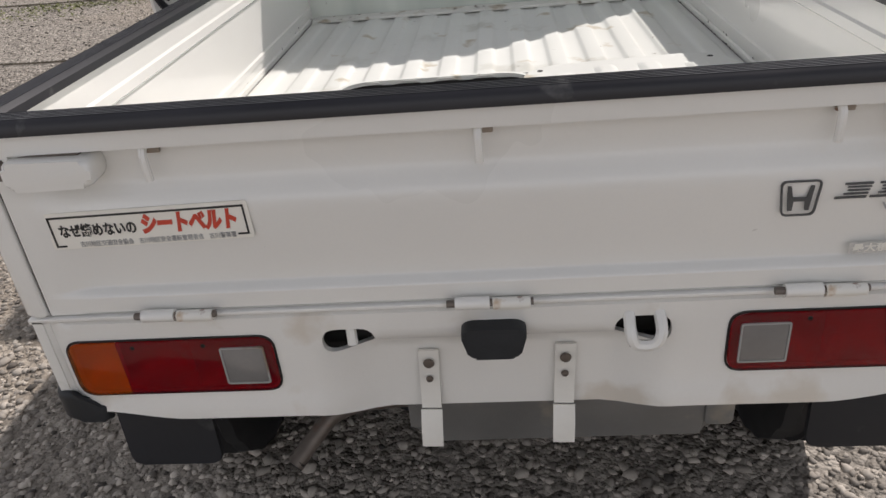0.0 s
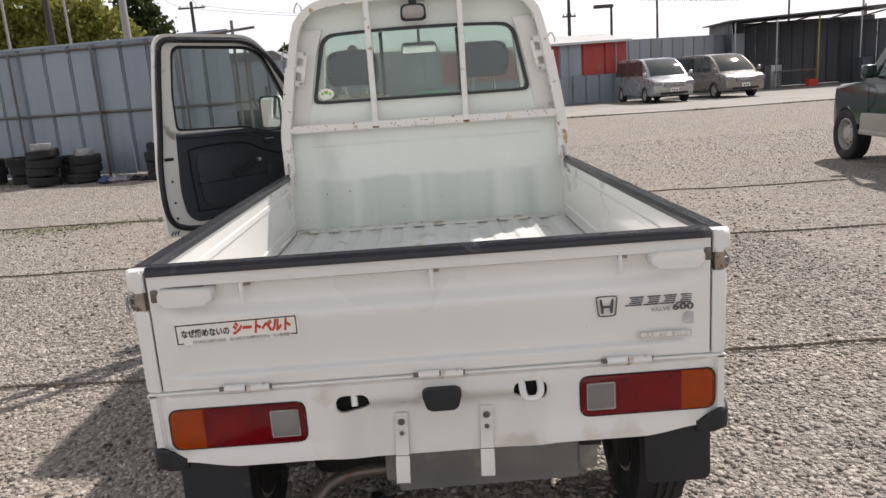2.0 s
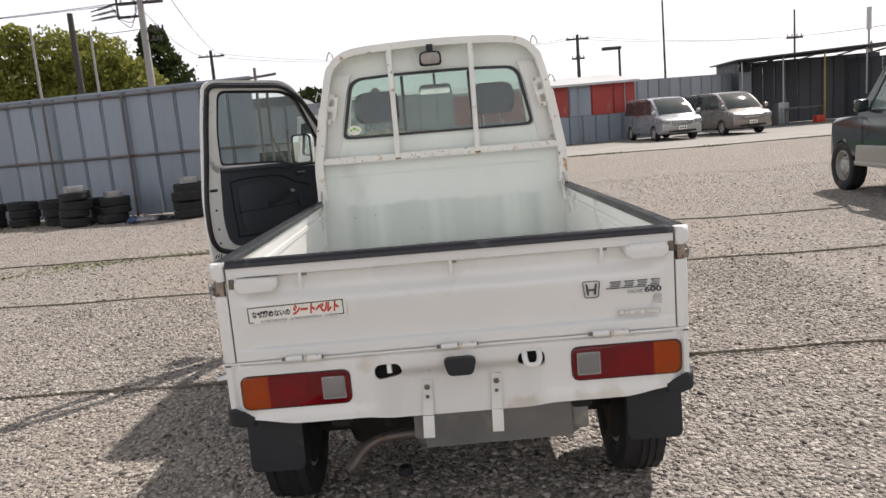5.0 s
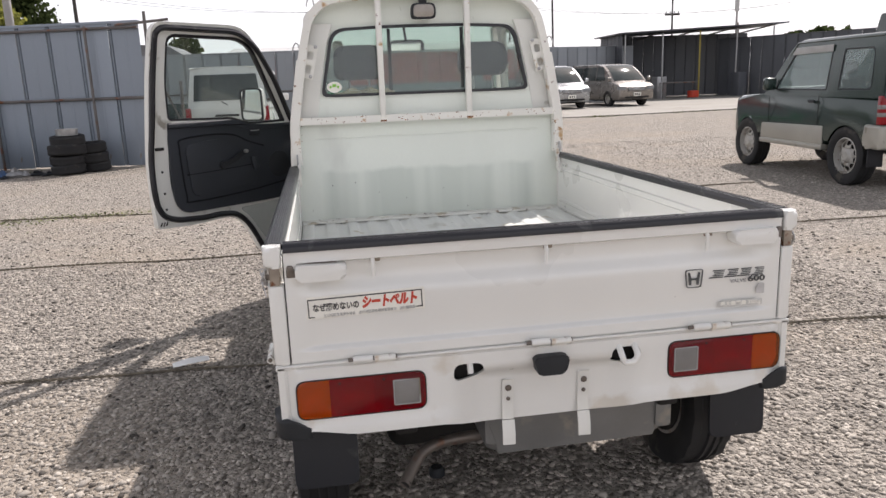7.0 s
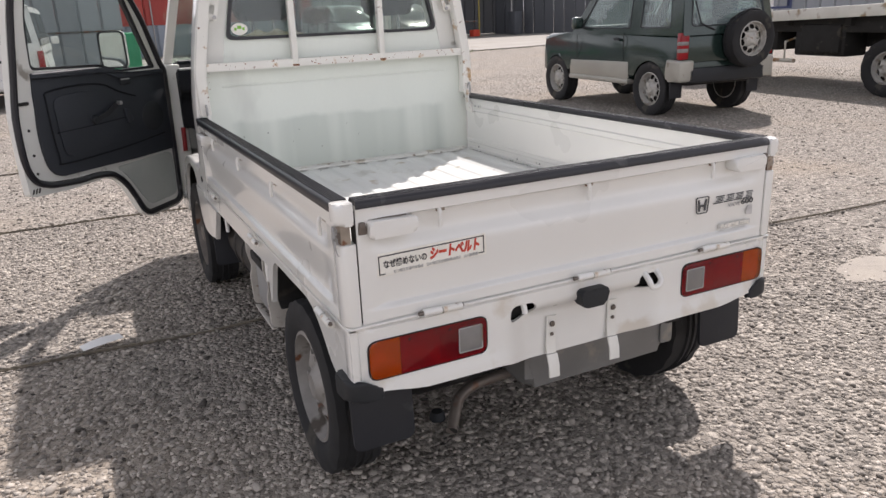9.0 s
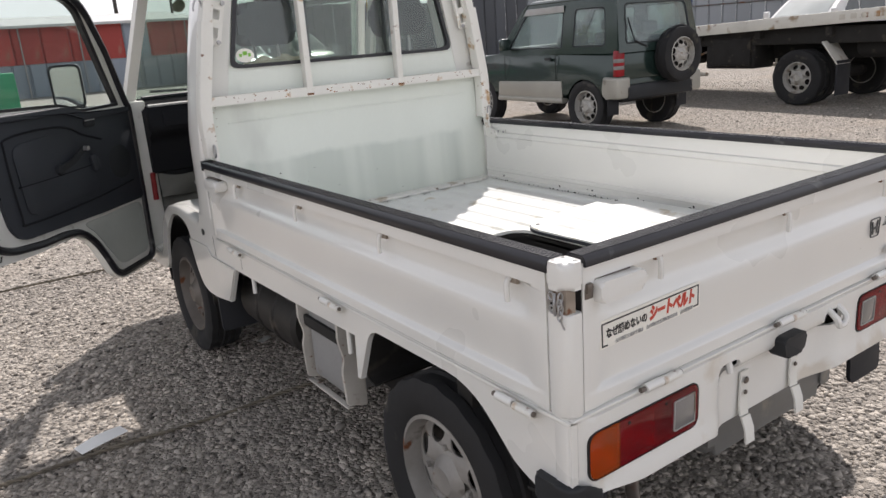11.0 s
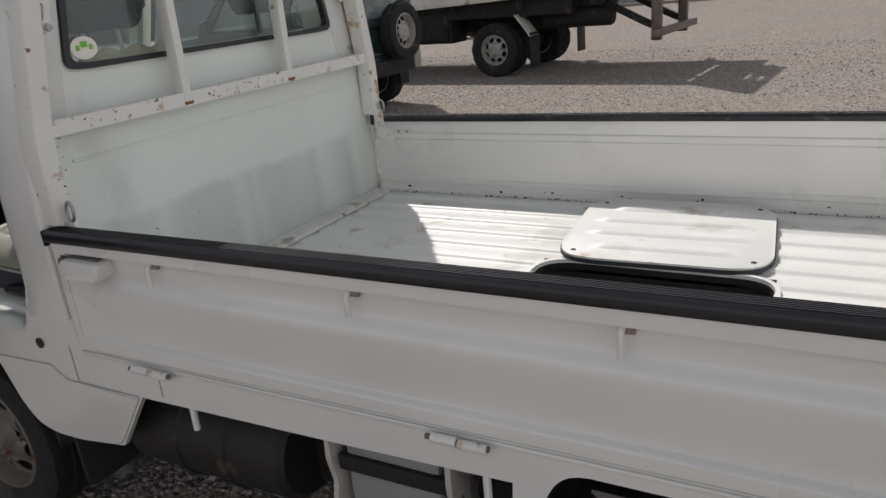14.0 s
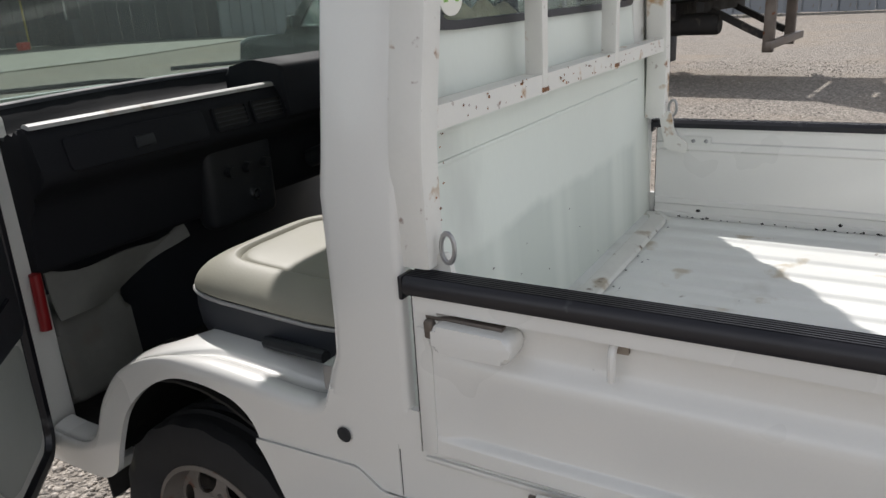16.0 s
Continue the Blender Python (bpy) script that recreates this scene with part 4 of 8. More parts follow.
lamp_holes = [rounded([(cx - 0.157, cz - 0.046), (cx + 0.157, cz - 0.046), (cx + 0.157, cz + 0.046), (cx - 0.157, cz + 0.046)], 0.022, 4) for cx, cz in ((-0.482, 0.5505), (0.498, 0.5605))]
rear_panel = part("rear_panel", fine_plate([outline, *slots, *lamp_holes], "y", -0.004, 0.006, 0.013, rear_bow), M["rear_white"], truck, "white rear body panel, grimy round the number plate brackets")
# pushed out past the gate to catch sky as the gap's bright line
part("shelf", box(-0.684, 0.684, -0.007, 0.05, 0.640, 0.646, 0.002), M["white"], rear_panel)
for cx, bar_h in ((-0.207, 0), (0.218, 1)):
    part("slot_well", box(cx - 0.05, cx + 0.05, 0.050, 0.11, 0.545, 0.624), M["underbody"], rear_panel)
    if bar_h:
        part("tow_hook", tube(spline([(cx - 0.020, 0.0, 0.614), (cx - 0.020, -0.024, 0.594), (cx - 0.012, -0.026, 0.577), (cx + 0.012, -0.026, 0.577), (cx + 0.022, -0.024, 0.594), (cx + 0.022, 0.0, 0.614)], 4), 0.0085, 8, up=(0, 1, 0)), M["white"], rear_panel, "white bent steel tow hook")
    else:
        part("tow_hook", tube([(cx + 0.004, 0.020, 0.606), (cx + 0.004, 0.004, 0.600), (cx + 0.005, -0.002, 0.578)], 0.0080, 8, up=(1, 0, 0)), M["white"], rear_panel, "white steel hook pin")
# number plate lamp
part("plate_lamp", prism(rounded([(-0.046, 0.018), (-0.034, -0.026), (0.038, -0.026), (0.050, 0.018), (0.036, 0.026), (-0.034, 0.026)], 0.010, 4), "y", -0.046, 0.0, 0.0055, 3), M["black_plastic"], rear_panel, "black plastic number plate lamp", at=pose(0.005, 0.016, 0.588))
for sx, sz in ((-0.098, 0.497), (0.111, 0.500)):
    # a bent strap: bolted flat in the recess, its foot standing out below the edge
    strap = [(0, 0.032, 0.040), (0, 0.031, -0.040), (0, 0.026, -0.070), (0, 0.010, -0.100), (0, 0.006, -0.134)]
    bm = bmesh.new()
    sweep(strap[:3], [(-0.0155, -0.0022), (0.0155, -0.0022), (0.0155, 0.0022), (-0.0155, 0.0022)], up=(0, 1, 0), bm=bm)
    sweep([(0, 0.022, -0.071), *strap[3:]], [(-0.0168, -0.0022), (0.0168, -0.0022), (0.0168, 0.0022), (-0.0168, 0.0022)], up=(0, 1, 0), bm=bm)
    part("plate_bracket", bm, M["bracket_white"], rear_panel, "white number plate bracket", at=pose(sx, 0, sz, 0, 2.0), smooth=20)
    for dz, r in ((0.018, 0.0075), (-0.012, 0.005)):
        part("bolt", lathe([(0.001, -0.006), (r, -0.005), (r * 1.2, -0.002), (0.001, 0.0)], (0, 0.028, dz), "y", 10, closed=False), M["exhaust"], rear_panel, at=pose(sx, 0, sz, 0, 2.0))


def tail_lamp(s):
    """A black surround with silvered bowls behind coloured shells; the clear lens stands at the inner end."""
    cx, cz = (-0.482, 0.5505) if s < 0 else (0.498, 0.5605)
    rim = rounded([(-0.1632, -0.0522), (0.1632, -0.0522), (0.1632, 0.0522), (-0.1632, 0.0522)], 0.026, 6)
    inner = rounded([(-0.1604, -0.0494), (0.1604, -0.0494), (0.1604, 0.0494), (-0.1604, 0.0494)], 0.024, 6)
    surround = plate([rim, inner], "y", -0.0255, -0.018)
    plate([inner, [(a * 0.99, b * 0.985) for a, b in inner]], "y", -0.018, 0.024, bm=surround)
    prism([(a * 0.985, b * 0.98) for a, b in inner], "y", 0.018, 0.024, bm=surround)
    lamp = part("tail_lamp", surround, M["wire_black"], truck, "tail lamp with amber, red and clear lenses in a black surround", at=pose(cx, 0.019, cz))

    def bowl(a0, a1, deep):
        mid, half = (a0 + a1) / 2, (a1 - a0) / 2
        return sheet(spread(a0, a1, 14), spread(-0.047, 0.047, 12), lambda a, b: (a, -0.0185 + deep * (1 - abs((a - mid) / half) ** 2.6) * (1 - abs(b / 0.047) ** 2.6), b))

    ends = (0.080, 0.1600, -0.1600) if s > 0 else (-0.080, -0.1600, 0.1600)
    cut, tip, root = ends
    for name, x0, x1, mat in (("amber_lens", tip, cut, "amber_shell"), ("red_lens", cut, root, "red_shell")):
        lo, hi = min(x0, x1), max(x0, x1)
        left, right = (0.024, 0.001) if lo < -0.15 else (0.001, 0.022)
        shell = prism(rounded([(lo, -0.0490), (hi, -0.0490), (hi, 0.0490), (lo, 0.0490)], [left, right, right, left], 5), "y", -0.0275, -0.0245, 0.0012)
        part(name, shell, M[mat], lamp)
    part("lamp_bowl", bowl(min(tip, cut), max(tip, cut), 0.034), M["lamp_bowl"], lamp, smooth=80)
    part("lamp_bowl", bowl(min(cut, -0.03 * s), max(cut, -0.03 * s), 0.034), M["lamp_bowl"], lamp, smooth=80)
    part("lamp_bowl", bowl(min(root, -0.03 * s), max(root, -0.03 * s), 0.030), M["lamp_bowl"], lamp, smooth=80)
    cc = -s * 0.1125
    part("lens_frame", plate([rounded([(cc - 0.034, -0.034), (cc + 0.034, -0.034), (cc + 0.034, 0.034), (cc - 0.034, 0.034)], 0.004, 3), rounded([(cc - 0.0315, -0.0315), (cc + 0.0315, -0.0315), (cc + 0.0315, 0.0315), (cc - 0.0315, 0.0315)], 0.003, 3)], "y", -0.030, -0.0245), M["box_grey"], lamp)
    clear = box(cc - 0.0315, cc + 0.0315, -0.0292, -0.0245, -0.0315, 0.0315, 0.0015)
    part("clear_lens", clear, M["clear_lens"], lamp)
    for k in (-1, 1):
        part("lens_screw", lathe([(0.001, -0.0285), (0.0032, -0.0285), (0.0036, -0.0270), (0.001, -0.0265)], (k * 0.055 * s, 0, 0.0385), "y", 8, closed=False), M["wire_black"], lamp)


tail_lamp(-1)
tail_lamp(1)


def bumper_corner(s):
    pts = rounded([(s * 0.612, -0.014), (s * 0.700, -0.014), (s * 0.706, 0.085), (s * 0.672, 0.085), (s * 0.664, 0.012), (s * 0.612, 0.006)], [0.01, 0.045, 0.01, 0.004, 0.02, 0.004], 5)
    bm = prism(pts, "z", 0.450, 0.506, 0.010, 3)
    for v in bm.verts:
        if abs(v.co.x) < 0.645:
            v.co.z = 0.450 + (v.co.z - 0.450) * 0.55
    part("bumper_corner", bm, M["black_plastic"], truck, "scuffed black bumper corner")


bumper_corner(-1)
bumper_corner(1)


def body_side(s):
    """Sill with front and rear wheel arches, below the drop side."""
    arch = rounded([(0.105, 0.462), (0.16, 0.480), (0.300, 0.607), (0.735, 0.607), (0.812, 0.436)], [0.004, 0.05, 0.09, 0.05, 0.004], 5)
    pts = [(0.0, 0.644), (0.0, 0.468), (0.075, 0.455)] + arch + [(0.830, 0.434), (0.822, 0.562), (1.17, 0.554), (1.70, 0.546), (1.953, 0.546), (1.953, 0.644)]
    bm = plate([pts], "x", s * 0.668, s * 0.684)
    part("sill", bm, M["white"], truck, "white body sill with wheel arch")
    part("sill_top", box(min(s * 0.64, s * 0.689), max(s * 0.64, s * 0.689), 0.0, 1.90, 0.632, 0.641, 0.002), M["white"], truck)
    for ya, yb in ((1.9492, 1.9505), (1.6607, 1.6620)):
        part("panel_gap", box(min(s * 0.680, s * 0.6846), max(s * 0.680, s * 0.6844), ya, yb, 0.549 if ya > 1.9 else 0.562, 0.636), M["underbody"], truck)
    # corner where the rear panel turns into the side
    part("rear_corner", prism(rounded([(s * 0.686, 0.04), (s * 0.686, 0.006), (s * 0.672, 0.0), (s * 0.66, 0.006), (s * 0.66, 0.04)], [0.002, 0.012, 0.006, 0.002, 0.002], 4), "z", 0.46, 0.6455, 0.003), M["white"], truck)
    # inner arch
    liner = rounded([(0.10, 0.42), (0.16, 0.50), (0.30, 0.617), (0.74, 0.617), (0.83, 0.42)], 0.06, 4)
    bm = bmesh.new()
    sheet([s * 0.665, s * 0.42], list(range(len(liner))), lambda x, k: (x, liner[k][0], liner[k][1]), 0.006, bm)
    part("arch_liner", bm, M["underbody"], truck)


body_side(-1)
body_side(1)

# underneath
bm = box(-0.40, -0.34, 0.05, 2.9, 0.40, 0.50, 0.01)
box(0.34, 0.40, 0.05, 2.9, 0.40, 0.50, 0.01, bm=bm)
for cy in (0.12, 0.36, 1.35, 1.8):
    box(-0.64, 0.64, cy, cy + 0.06, 0.50, 0.62, 0.008, bm=bm)
chassis = part("chassis", bm, M["underbody"], truck, "dirty dark steel chassis rails")
part("floor_underside", plate([[(-0.655, 0.03), (0.655, 0.03), (0.655, 1.90), (-0.655, 1.90)], frame_in], "z", 0.626, 0.634), M["underbody"], chassis)
part("rear_axle", tube([(-0.55, REAR_AXLE, 0.27), (0.55, REAR_AXLE, 0.27)], 0.04, 10), M["underbody"], truck)
part("front_axle", tube([(-0.55, FRONT_AXLE, 0.27), (0.55, FRONT_AXLE, 0.27)], 0.035, 10), M["underbody"], truck)
part("silencer", prism(rounded([(-0.15, 0.296), (0.375, 0.300), (0.395, 0.455), (-0.15, 0.455)], 0.035, 4), "y", 0.085, 0.295, 0.03, 3), M["silencer"], truck, "dull grey exhaust silencer")
pipe = part("exhaust_pipe", tube(spline([(-0.06, 0.205, 0.300), (-0.15, 0.195, 0.302), (-0.250, 0.190, 0.297), (-0.312, 0.176, 0.280), (-0.350, 0.140, 0.252), (-0.380, 0.100, 0.228)], 6), 0.0165, 14, up=(0, 1, 0)), M["exhaust"], truck, "brown-stained bent exhaust pipe")
# black plug stands in for the dark hollow of the open pipe end
part("pipe_mouth", tube([(-0.3715, 0.1065, 0.2335), (-0.3790, 0.0990, 0.2272)], 0.0140, 14, up=(0, 1, 0)), M["wire_black"], pipe)
part("silencer_tab", prism(rounded([(0.345, 0.325), (0.392, 0.325), (0.392, 0.40), (0.345, 0.40)], 0.012, 3), "y", 0.078, 0.086, 0.002), M["silencer"], truck)
# unseen block added to stop light passing under the bed; transmission widened too
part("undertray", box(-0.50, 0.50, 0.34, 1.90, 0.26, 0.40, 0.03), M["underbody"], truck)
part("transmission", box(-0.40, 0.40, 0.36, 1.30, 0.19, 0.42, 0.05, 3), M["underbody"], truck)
tank = lathe([(0.001, -0.25), (0.115, -0.25), (0.13, -0.235), (0.13, -0.09), (0.137, -0.085), (0.137, -0.065), (0.13, -0.06), (0.13, 0.06), (0.137, 0.065), (0.137, 0.085), (0.13, 0.09), (0.13, 0.235), (0.115, 0.25), (0.001, 0.25)], (-0.50, 1.66, 0.375), "y", 24, closed=False)
part("fuel_tank", tank, M["tank"], truck, "round dusty banded fuel tank")


def mudflap(x0, x1, y, z0, z1, dy=0.03):
    bm = prism(rounded([(x0, z0), (x1, z0), (x1, z1), (x0, z1)], [0.02, 0.02, 0.004, 0.004], 4), "y", -0.006, 0.006, 0.003)
    for v in bm.verts:
        v.co.y += -dy * ((z1 - v.co.z) / (z1 - z0)) ** 2
    part("mudflap", bm, M["mud"], truck, "dark rubber mudflap", at=pose(0, y, 0))


mudflap(-0.670, -0.500, 0.095, 0.262, 0.470, 0.012)
mudflap(0.515, 0.684, 0.095, 0.270, 0.470, 0.012)
mudflap(-0.672, -0.50, 2.06, 0.20, 0.42, 0.008)
mudflap(0.50, 0.672, 2.06, 0.20, 0.42, 0.008)

# side compartment: two rusty-edged brackets with a dusty grey cover between them
bm = prism(rounded([(-0.652, 0.30), (-0.652, 0.555), (-0.48, 0.555), (-0.48, 0.30)], 0.02, 3), "y", 0.985, 1.20, 0.012)
side_box = part("side_box", bm, M["cover_grey"], truck, "dusty grey plastic cover between two brackets")
for by in (0.955, 1.225):
    pts = rounded([(-0.668, 0.29), (-0.672, 0.40), (-0.662, 0.44), (-0.676, 0.50), (-0.676, 0.57), (-0.60, 0.57), (-0.60, 0.27)], 0.012, 3)
    part("bracket", prism(pts, "y", by - 0.006, by + 0.006, 0.003), M["dirty_white"], side_box, "rust-edged dirty white bracket")
part("lower_rail", box(-0.666, -0.648, 0.955, 1.225, 0.274, 0.281, 0.002), M["dirty_white"], side_box)
part("strap", box(-0.664, -0.650, 0.97, 1.21, 0.475, 0.510, 0.003), M["underbody"], side_box)
for py in (0.875, 1.585):
    part("drain_pin", tube([(-0.675, py, 0.57), (-0.675, py, 0.49)], 0.008, 8), M["white"], truck)


# ---- the cab ----
def cab_part(name, bm, material, parent=None, label="", smooth=40, at=None):
    """A part of the cab, which stands 14 mm further forward than its drawing."""
    ob = part(name, bm, material, parent, label, smooth, at)
    if parent is truck:
        ob.matrix_basis = Matrix.Translation((0, 0.014, 0)) @ ob.matrix_basis
    return ob



WIDTHS = [(0.30, 0.686), (0.92, 0.686), (0.98, 0.6845), (1.04, 0.6800), (1.10, 0.6735), (1.16, 0.6655), (1.24, 0.6535), (1.33, 0.6380), (1.42, 0.6205), (1.50, 0.6020), (1.58, 0.5780), (1.66, 0.535)]


def half_width(z):
    for (z0, w0), (z1, w1) in zip(WIDTHS, WIDTHS[1:]):
        if z <= z1:
            return w0 + (w1 - w0) * max(0, (z - z0) / (z1 - z0))
    return WIDTHS[-1][1]


def both(points):
    """A half outline on x > 0, mirrored into a closed one."""
    return points + [(-a, b) for a, b in reversed(points)]


REAR = 1.906


def back_lean(a, b):
    return 0.05 * (b - 0.65)


shell = both([(0.674, 0.56), (0.674, 0.98), (0.664, 1.14), (0.618, 1.42), (0.578, 1.57), (0.545, 1.645), (0.49, 1.692), (0.40, 1.712), (0.20, 1.722)])
win = rounded(both([(0.45, 1.262), (0.512, 1.266), (0.448, 1.572), (0.18, 1.584)]), [0.02, 0.045, 0.065, 0.2, 0.2, 0.065, 0.045, 0.02], 7)
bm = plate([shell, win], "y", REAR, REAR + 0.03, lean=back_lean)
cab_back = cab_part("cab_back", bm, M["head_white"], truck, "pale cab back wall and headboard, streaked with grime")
for z, h in ((1.060, 0.004),):
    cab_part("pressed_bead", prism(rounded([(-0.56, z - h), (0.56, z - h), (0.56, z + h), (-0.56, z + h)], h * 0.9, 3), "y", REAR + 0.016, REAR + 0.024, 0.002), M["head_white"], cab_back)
cab_part("floor_flange", sweep([(-0.648, REAR - 0.008, 0.658), (-0.575, REAR - 0.040, 0.662), (0.575, REAR - 0.040, 0.662), (0.648, REAR - 0.008, 0.658)], [(-0.030, -0.006), (0.020, -0.006), (0.014, 0.002), (0.0, 0.005), (-0.026, 0.007)]), M["flange"], bed_floor, "grimy raised floor flange")
win_in = [(a * 0.978, 1.423 + (b - 1.423) * 0.945) for a, b in win]
win_out = [(a * 1.012, 1.423 + (b - 1.423) * 1.03) for a, b in win]
back_window = cab_part("back_window", plate([win_out, win_in], "y", REAR - 0.010, REAR + 0.012, lean=back_lean), M["rubber"], truck, "rear window in a black rubber seal")
cab_part("pane", plate([win_in], "y", REAR - 0.001, REAR + 0.004, lean=back_lean), M["pane"], back_window).visible_shadow = False
for sx in (-0.175, 0.185):
    cab_part("window_bar", box(sx - 0.008, sx + 0.008, REAR + 0.044, REAR + 0.052, 1.28, 1.57), M["black_plastic"], back_window)
stk = prism(circle(-0.452, 1.304, 0.036, 28, 0.026), "y", REAR + 0.0280, REAR + 0.0300)
cab_part("window_sticker", stk, M["sticker_white"], back_window, "round white sticker with green marks")
bm = box(-0.461, -0.443, REAR + 0.0265, REAR + 0.0285, 1.305, 1.319)
box(-0.475, -0.465, REAR + 0.0265, REAR + 0.0285, 1.299, 1.311, bm=bm)
box(-0.439, -0.429, REAR + 0.0265, REAR + 0.0285, 1.299, 1.311, bm=bm)
cab_part("sticker_mark", bm, M["ink_green"], back_window)

# roof and pillars
roof_y = [1.912, 1.93, 2.0, 2.2, 2.4, 2.6, 2.74, 2.80]
roof_a = [radians(d) for d in range(0, 181, 9)]


def roof_at(y, a):
    drop = 0.012 * (1 - step(1.912, 2.0, y)) + 0.055 * step(2.45, 2.80, y)
    w, h, z0 = 0.582, 0.150, 1.575
    c, s = math.cos(a), math.sin(a)
    x = w * math.copysign(abs(c) ** 0.62, c)
    return (x, y, z0 + (h - drop) * abs(s) ** 0.62 + 0.010 * math.sin(a))


cab_part("roof", sheet(roof_y, roof_a, roof_at, 0.012), M["white"], truck, "white cab roof")

def curved(points, n=5):
    return [(p.y, p.z) for p in spline([(0, *q) for q in points], n)]


WHEEL_OPENING = curved([(2.07, 0.369), (2.14, 0.385), (2.19, 0.44), (2.232, 0.535), (2.255, 0.600), (2.305, 0.638), (2.40, 0.651), (2.475, 0.638), (2.555, 0.592), (2.625, 0.522), (2.672, 0.43), (2.700, 0.360), (2.745, 0.328), (2.80, 0.320)])
DOOR_FOOT = curved([(3.02, 0.40), (2.87, 0.385), (2.80, 0.392), (2.748, 0.43), (2.700, 0.522), (2.622, 0.610), (2.52, 0.660), (2.42, 0.676), (2.28, 0.672), (2.13, 0.662), (2.085, 0.678), (2.066, 0.715)])
quarter = [(1.716, 0.5465), (1.826, 0.392), (1.98, 0.372)] + WHEEL_OPENING + [(3.02, 0.325)] + DOOR_FOOT + [(1.893, 0.715), (1.893, 0.645), (1.938, 0.645), (1.938, 0.5465)]


def cab_side(s):
    side = cab_part("cab_side", plate([quarter], "x", s * 0.672, s * 0.686), M["white"], truck, "white cab side with wheel arch and door step")
    zs = [0.708, 0.74, 0.78, 0.84, 0.92, 0.98, 1.04, 1.10, 1.16, 1.24, 1.33, 1.42, 1.50, 1.58, 1.64]
    ys = [0.0, 0.012, 0.035, 0.10, 0.55, 0.84, 0.93, 0.97, 0.99, 1.0]
    inset = [0.016, 0.006, 0.001, 0.0, 0.0, 0.0, 0.004, 0.010, 0.022, 0.050]

    def pillar_at(z, k):
        front = 2.050 + 0.030 * step(0.80, 0.70, z) + 0.006 * math.exp(-((z - 1.04) / 0.05) ** 2)
        return (s * (half_width(z) + 0.0015 - inset[ys.index(k)]), 1.908 + (front - 1.908) * k, z)

    cab_part("pillar", sheet(zs, ys, pillar_at, 0.012), M["white"], side, smooth=60)
    jamb = box(min(s * 0.56, s * 0.672), max(s * 0.56, s * 0.672), 1.93, 2.046, 0.66, 1.60, 0.006)
    for cut in (1.0, 1.1, 1.2, 1.3, 1.4, 1.5):
        bmesh.ops.bisect_plane(jamb, geom=jamb.verts[:] + jamb.edges[:] + jamb.faces[:], plane_co=(0, 0, cut), plane_no=(0, 0, 1))
    for v in jamb.verts:
        v.co.x -= s * (0.686 - half_width(v.co.z))
    cab_part("door_jamb", jamb, M["inner_white"], side)
    line = DOOR_FOOT[3:]
    xs = [0.687, 0.686, 0.681, 0.672, 0.660, 0.650, 0.645, 0.641, 0.622, 0.618, 0.612, 0.58, 0.50, 0.40]
    lift = [-0.010, 0.000, 0.008, 0.012, 0.0125, 0.0125, 0.011, 0.0065, 0.0065, 0.011, 0.0135, 0.016, 0.020, 0.020]

    def hump_at(k, x):
        """Broad beside the seat, a narrow flange round the front of the wheel."""
        inner = 0.40 + 0.225 * step(2.36, 2.52, line[k][0])
        return (s * (0.687 - (0.687 - x) / 0.287 * (0.687 - inner)), line[k][0], line[k][1] + lift[xs.index(x)])

    cab_part("wheel_hump", sheet(list(range(len(line))), xs, hump_at, 0.005), M["white"], side, "glossy white wheel arch hump in the door opening", smooth=70)
    cab_part("body_plug", lathe([(0.001, 0.0), (0.012, 0.001), (0.014, -0.002), (0.001, -0.003)], (s * 0.688, 2.042, 0.636), "x", 14, closed=False), M["black_plastic"], side)
    cab_part("body_plug", lathe([(0.001, 0.0), (0.015, 0.001), (0.017, -0.002), (0.001, -0.003)], (s * 0.688, 1.878, 0.450), "x", 14, closed=False), M["black_plastic"], side)
    lower = rounded([(1.722, 0.5475), (1.830, 0.396), (1.98, 0.376), (2.07, 0.374), (2.14, 0.390), (2.188, 0.445), (2.228, 0.535), (2.252, 0.572), (2.022, 0.580), (1.975, 0.5475)], [0.01, 0.02, 0.03, 0.03, 0.03, 0.03, 0.02, 0.008, 0.012, 0.01], 4)
    cab_part("side_panel", prism(lower, "x", min(s * 0.684, s * 0.6915), max(s * 0.684, s * 0.6915), 0.005, 3), M["white"], side, "raised white quarter panel behind the front wheel")
    cab_part("strip_stop", box(min(s * 0.660, s * 0.694), max(s * 0.660, s * 0.694), 1.902, 1.909, 0.900, 0.936, 0.002), M["rubber"], side, "black rubber stop at the end of the edge strip")
    liner = [(2.445 + 0.33 * math.cos(radians(d)), 0.31 + 0.32 * math.sin(radians(d))) for d in range(-10, 191, 12)]
    cab_part("arch_liner", sheet([s * 0.670, s * 0.40], list(range(len(liner))), lambda x, k: (x, *liner[k]), 0.006), M["underbody"], side)
    # front pillar and hinge post
    cab_part("hinge_post", box(min(s * 0.60, s * 0.684), max(s * 0.60, s * 0.684), 2.955, 3.06, 0.33, 1.12, 0.01), M["inner_white"], side)
    cab_part("front_pillar", sweep([(s * 0.655, 3.07, 1.10), (s * 0.56, 2.80, 1.63)], [(-0.022, -0.035), (0.022, -0.035), (0.022, 0.035), (-0.022, 0.035)], up=(0, 1, 0)), M["inner_white"], side)
    return side


left_side = cab_side(-1)
cab_side(1)
cab_part("door_step", box(-0.676, -0.45, 2.74, 3.05, 0.326, 0.352, 0.006), M["inner_white"], left_side, "scuffed white door step")

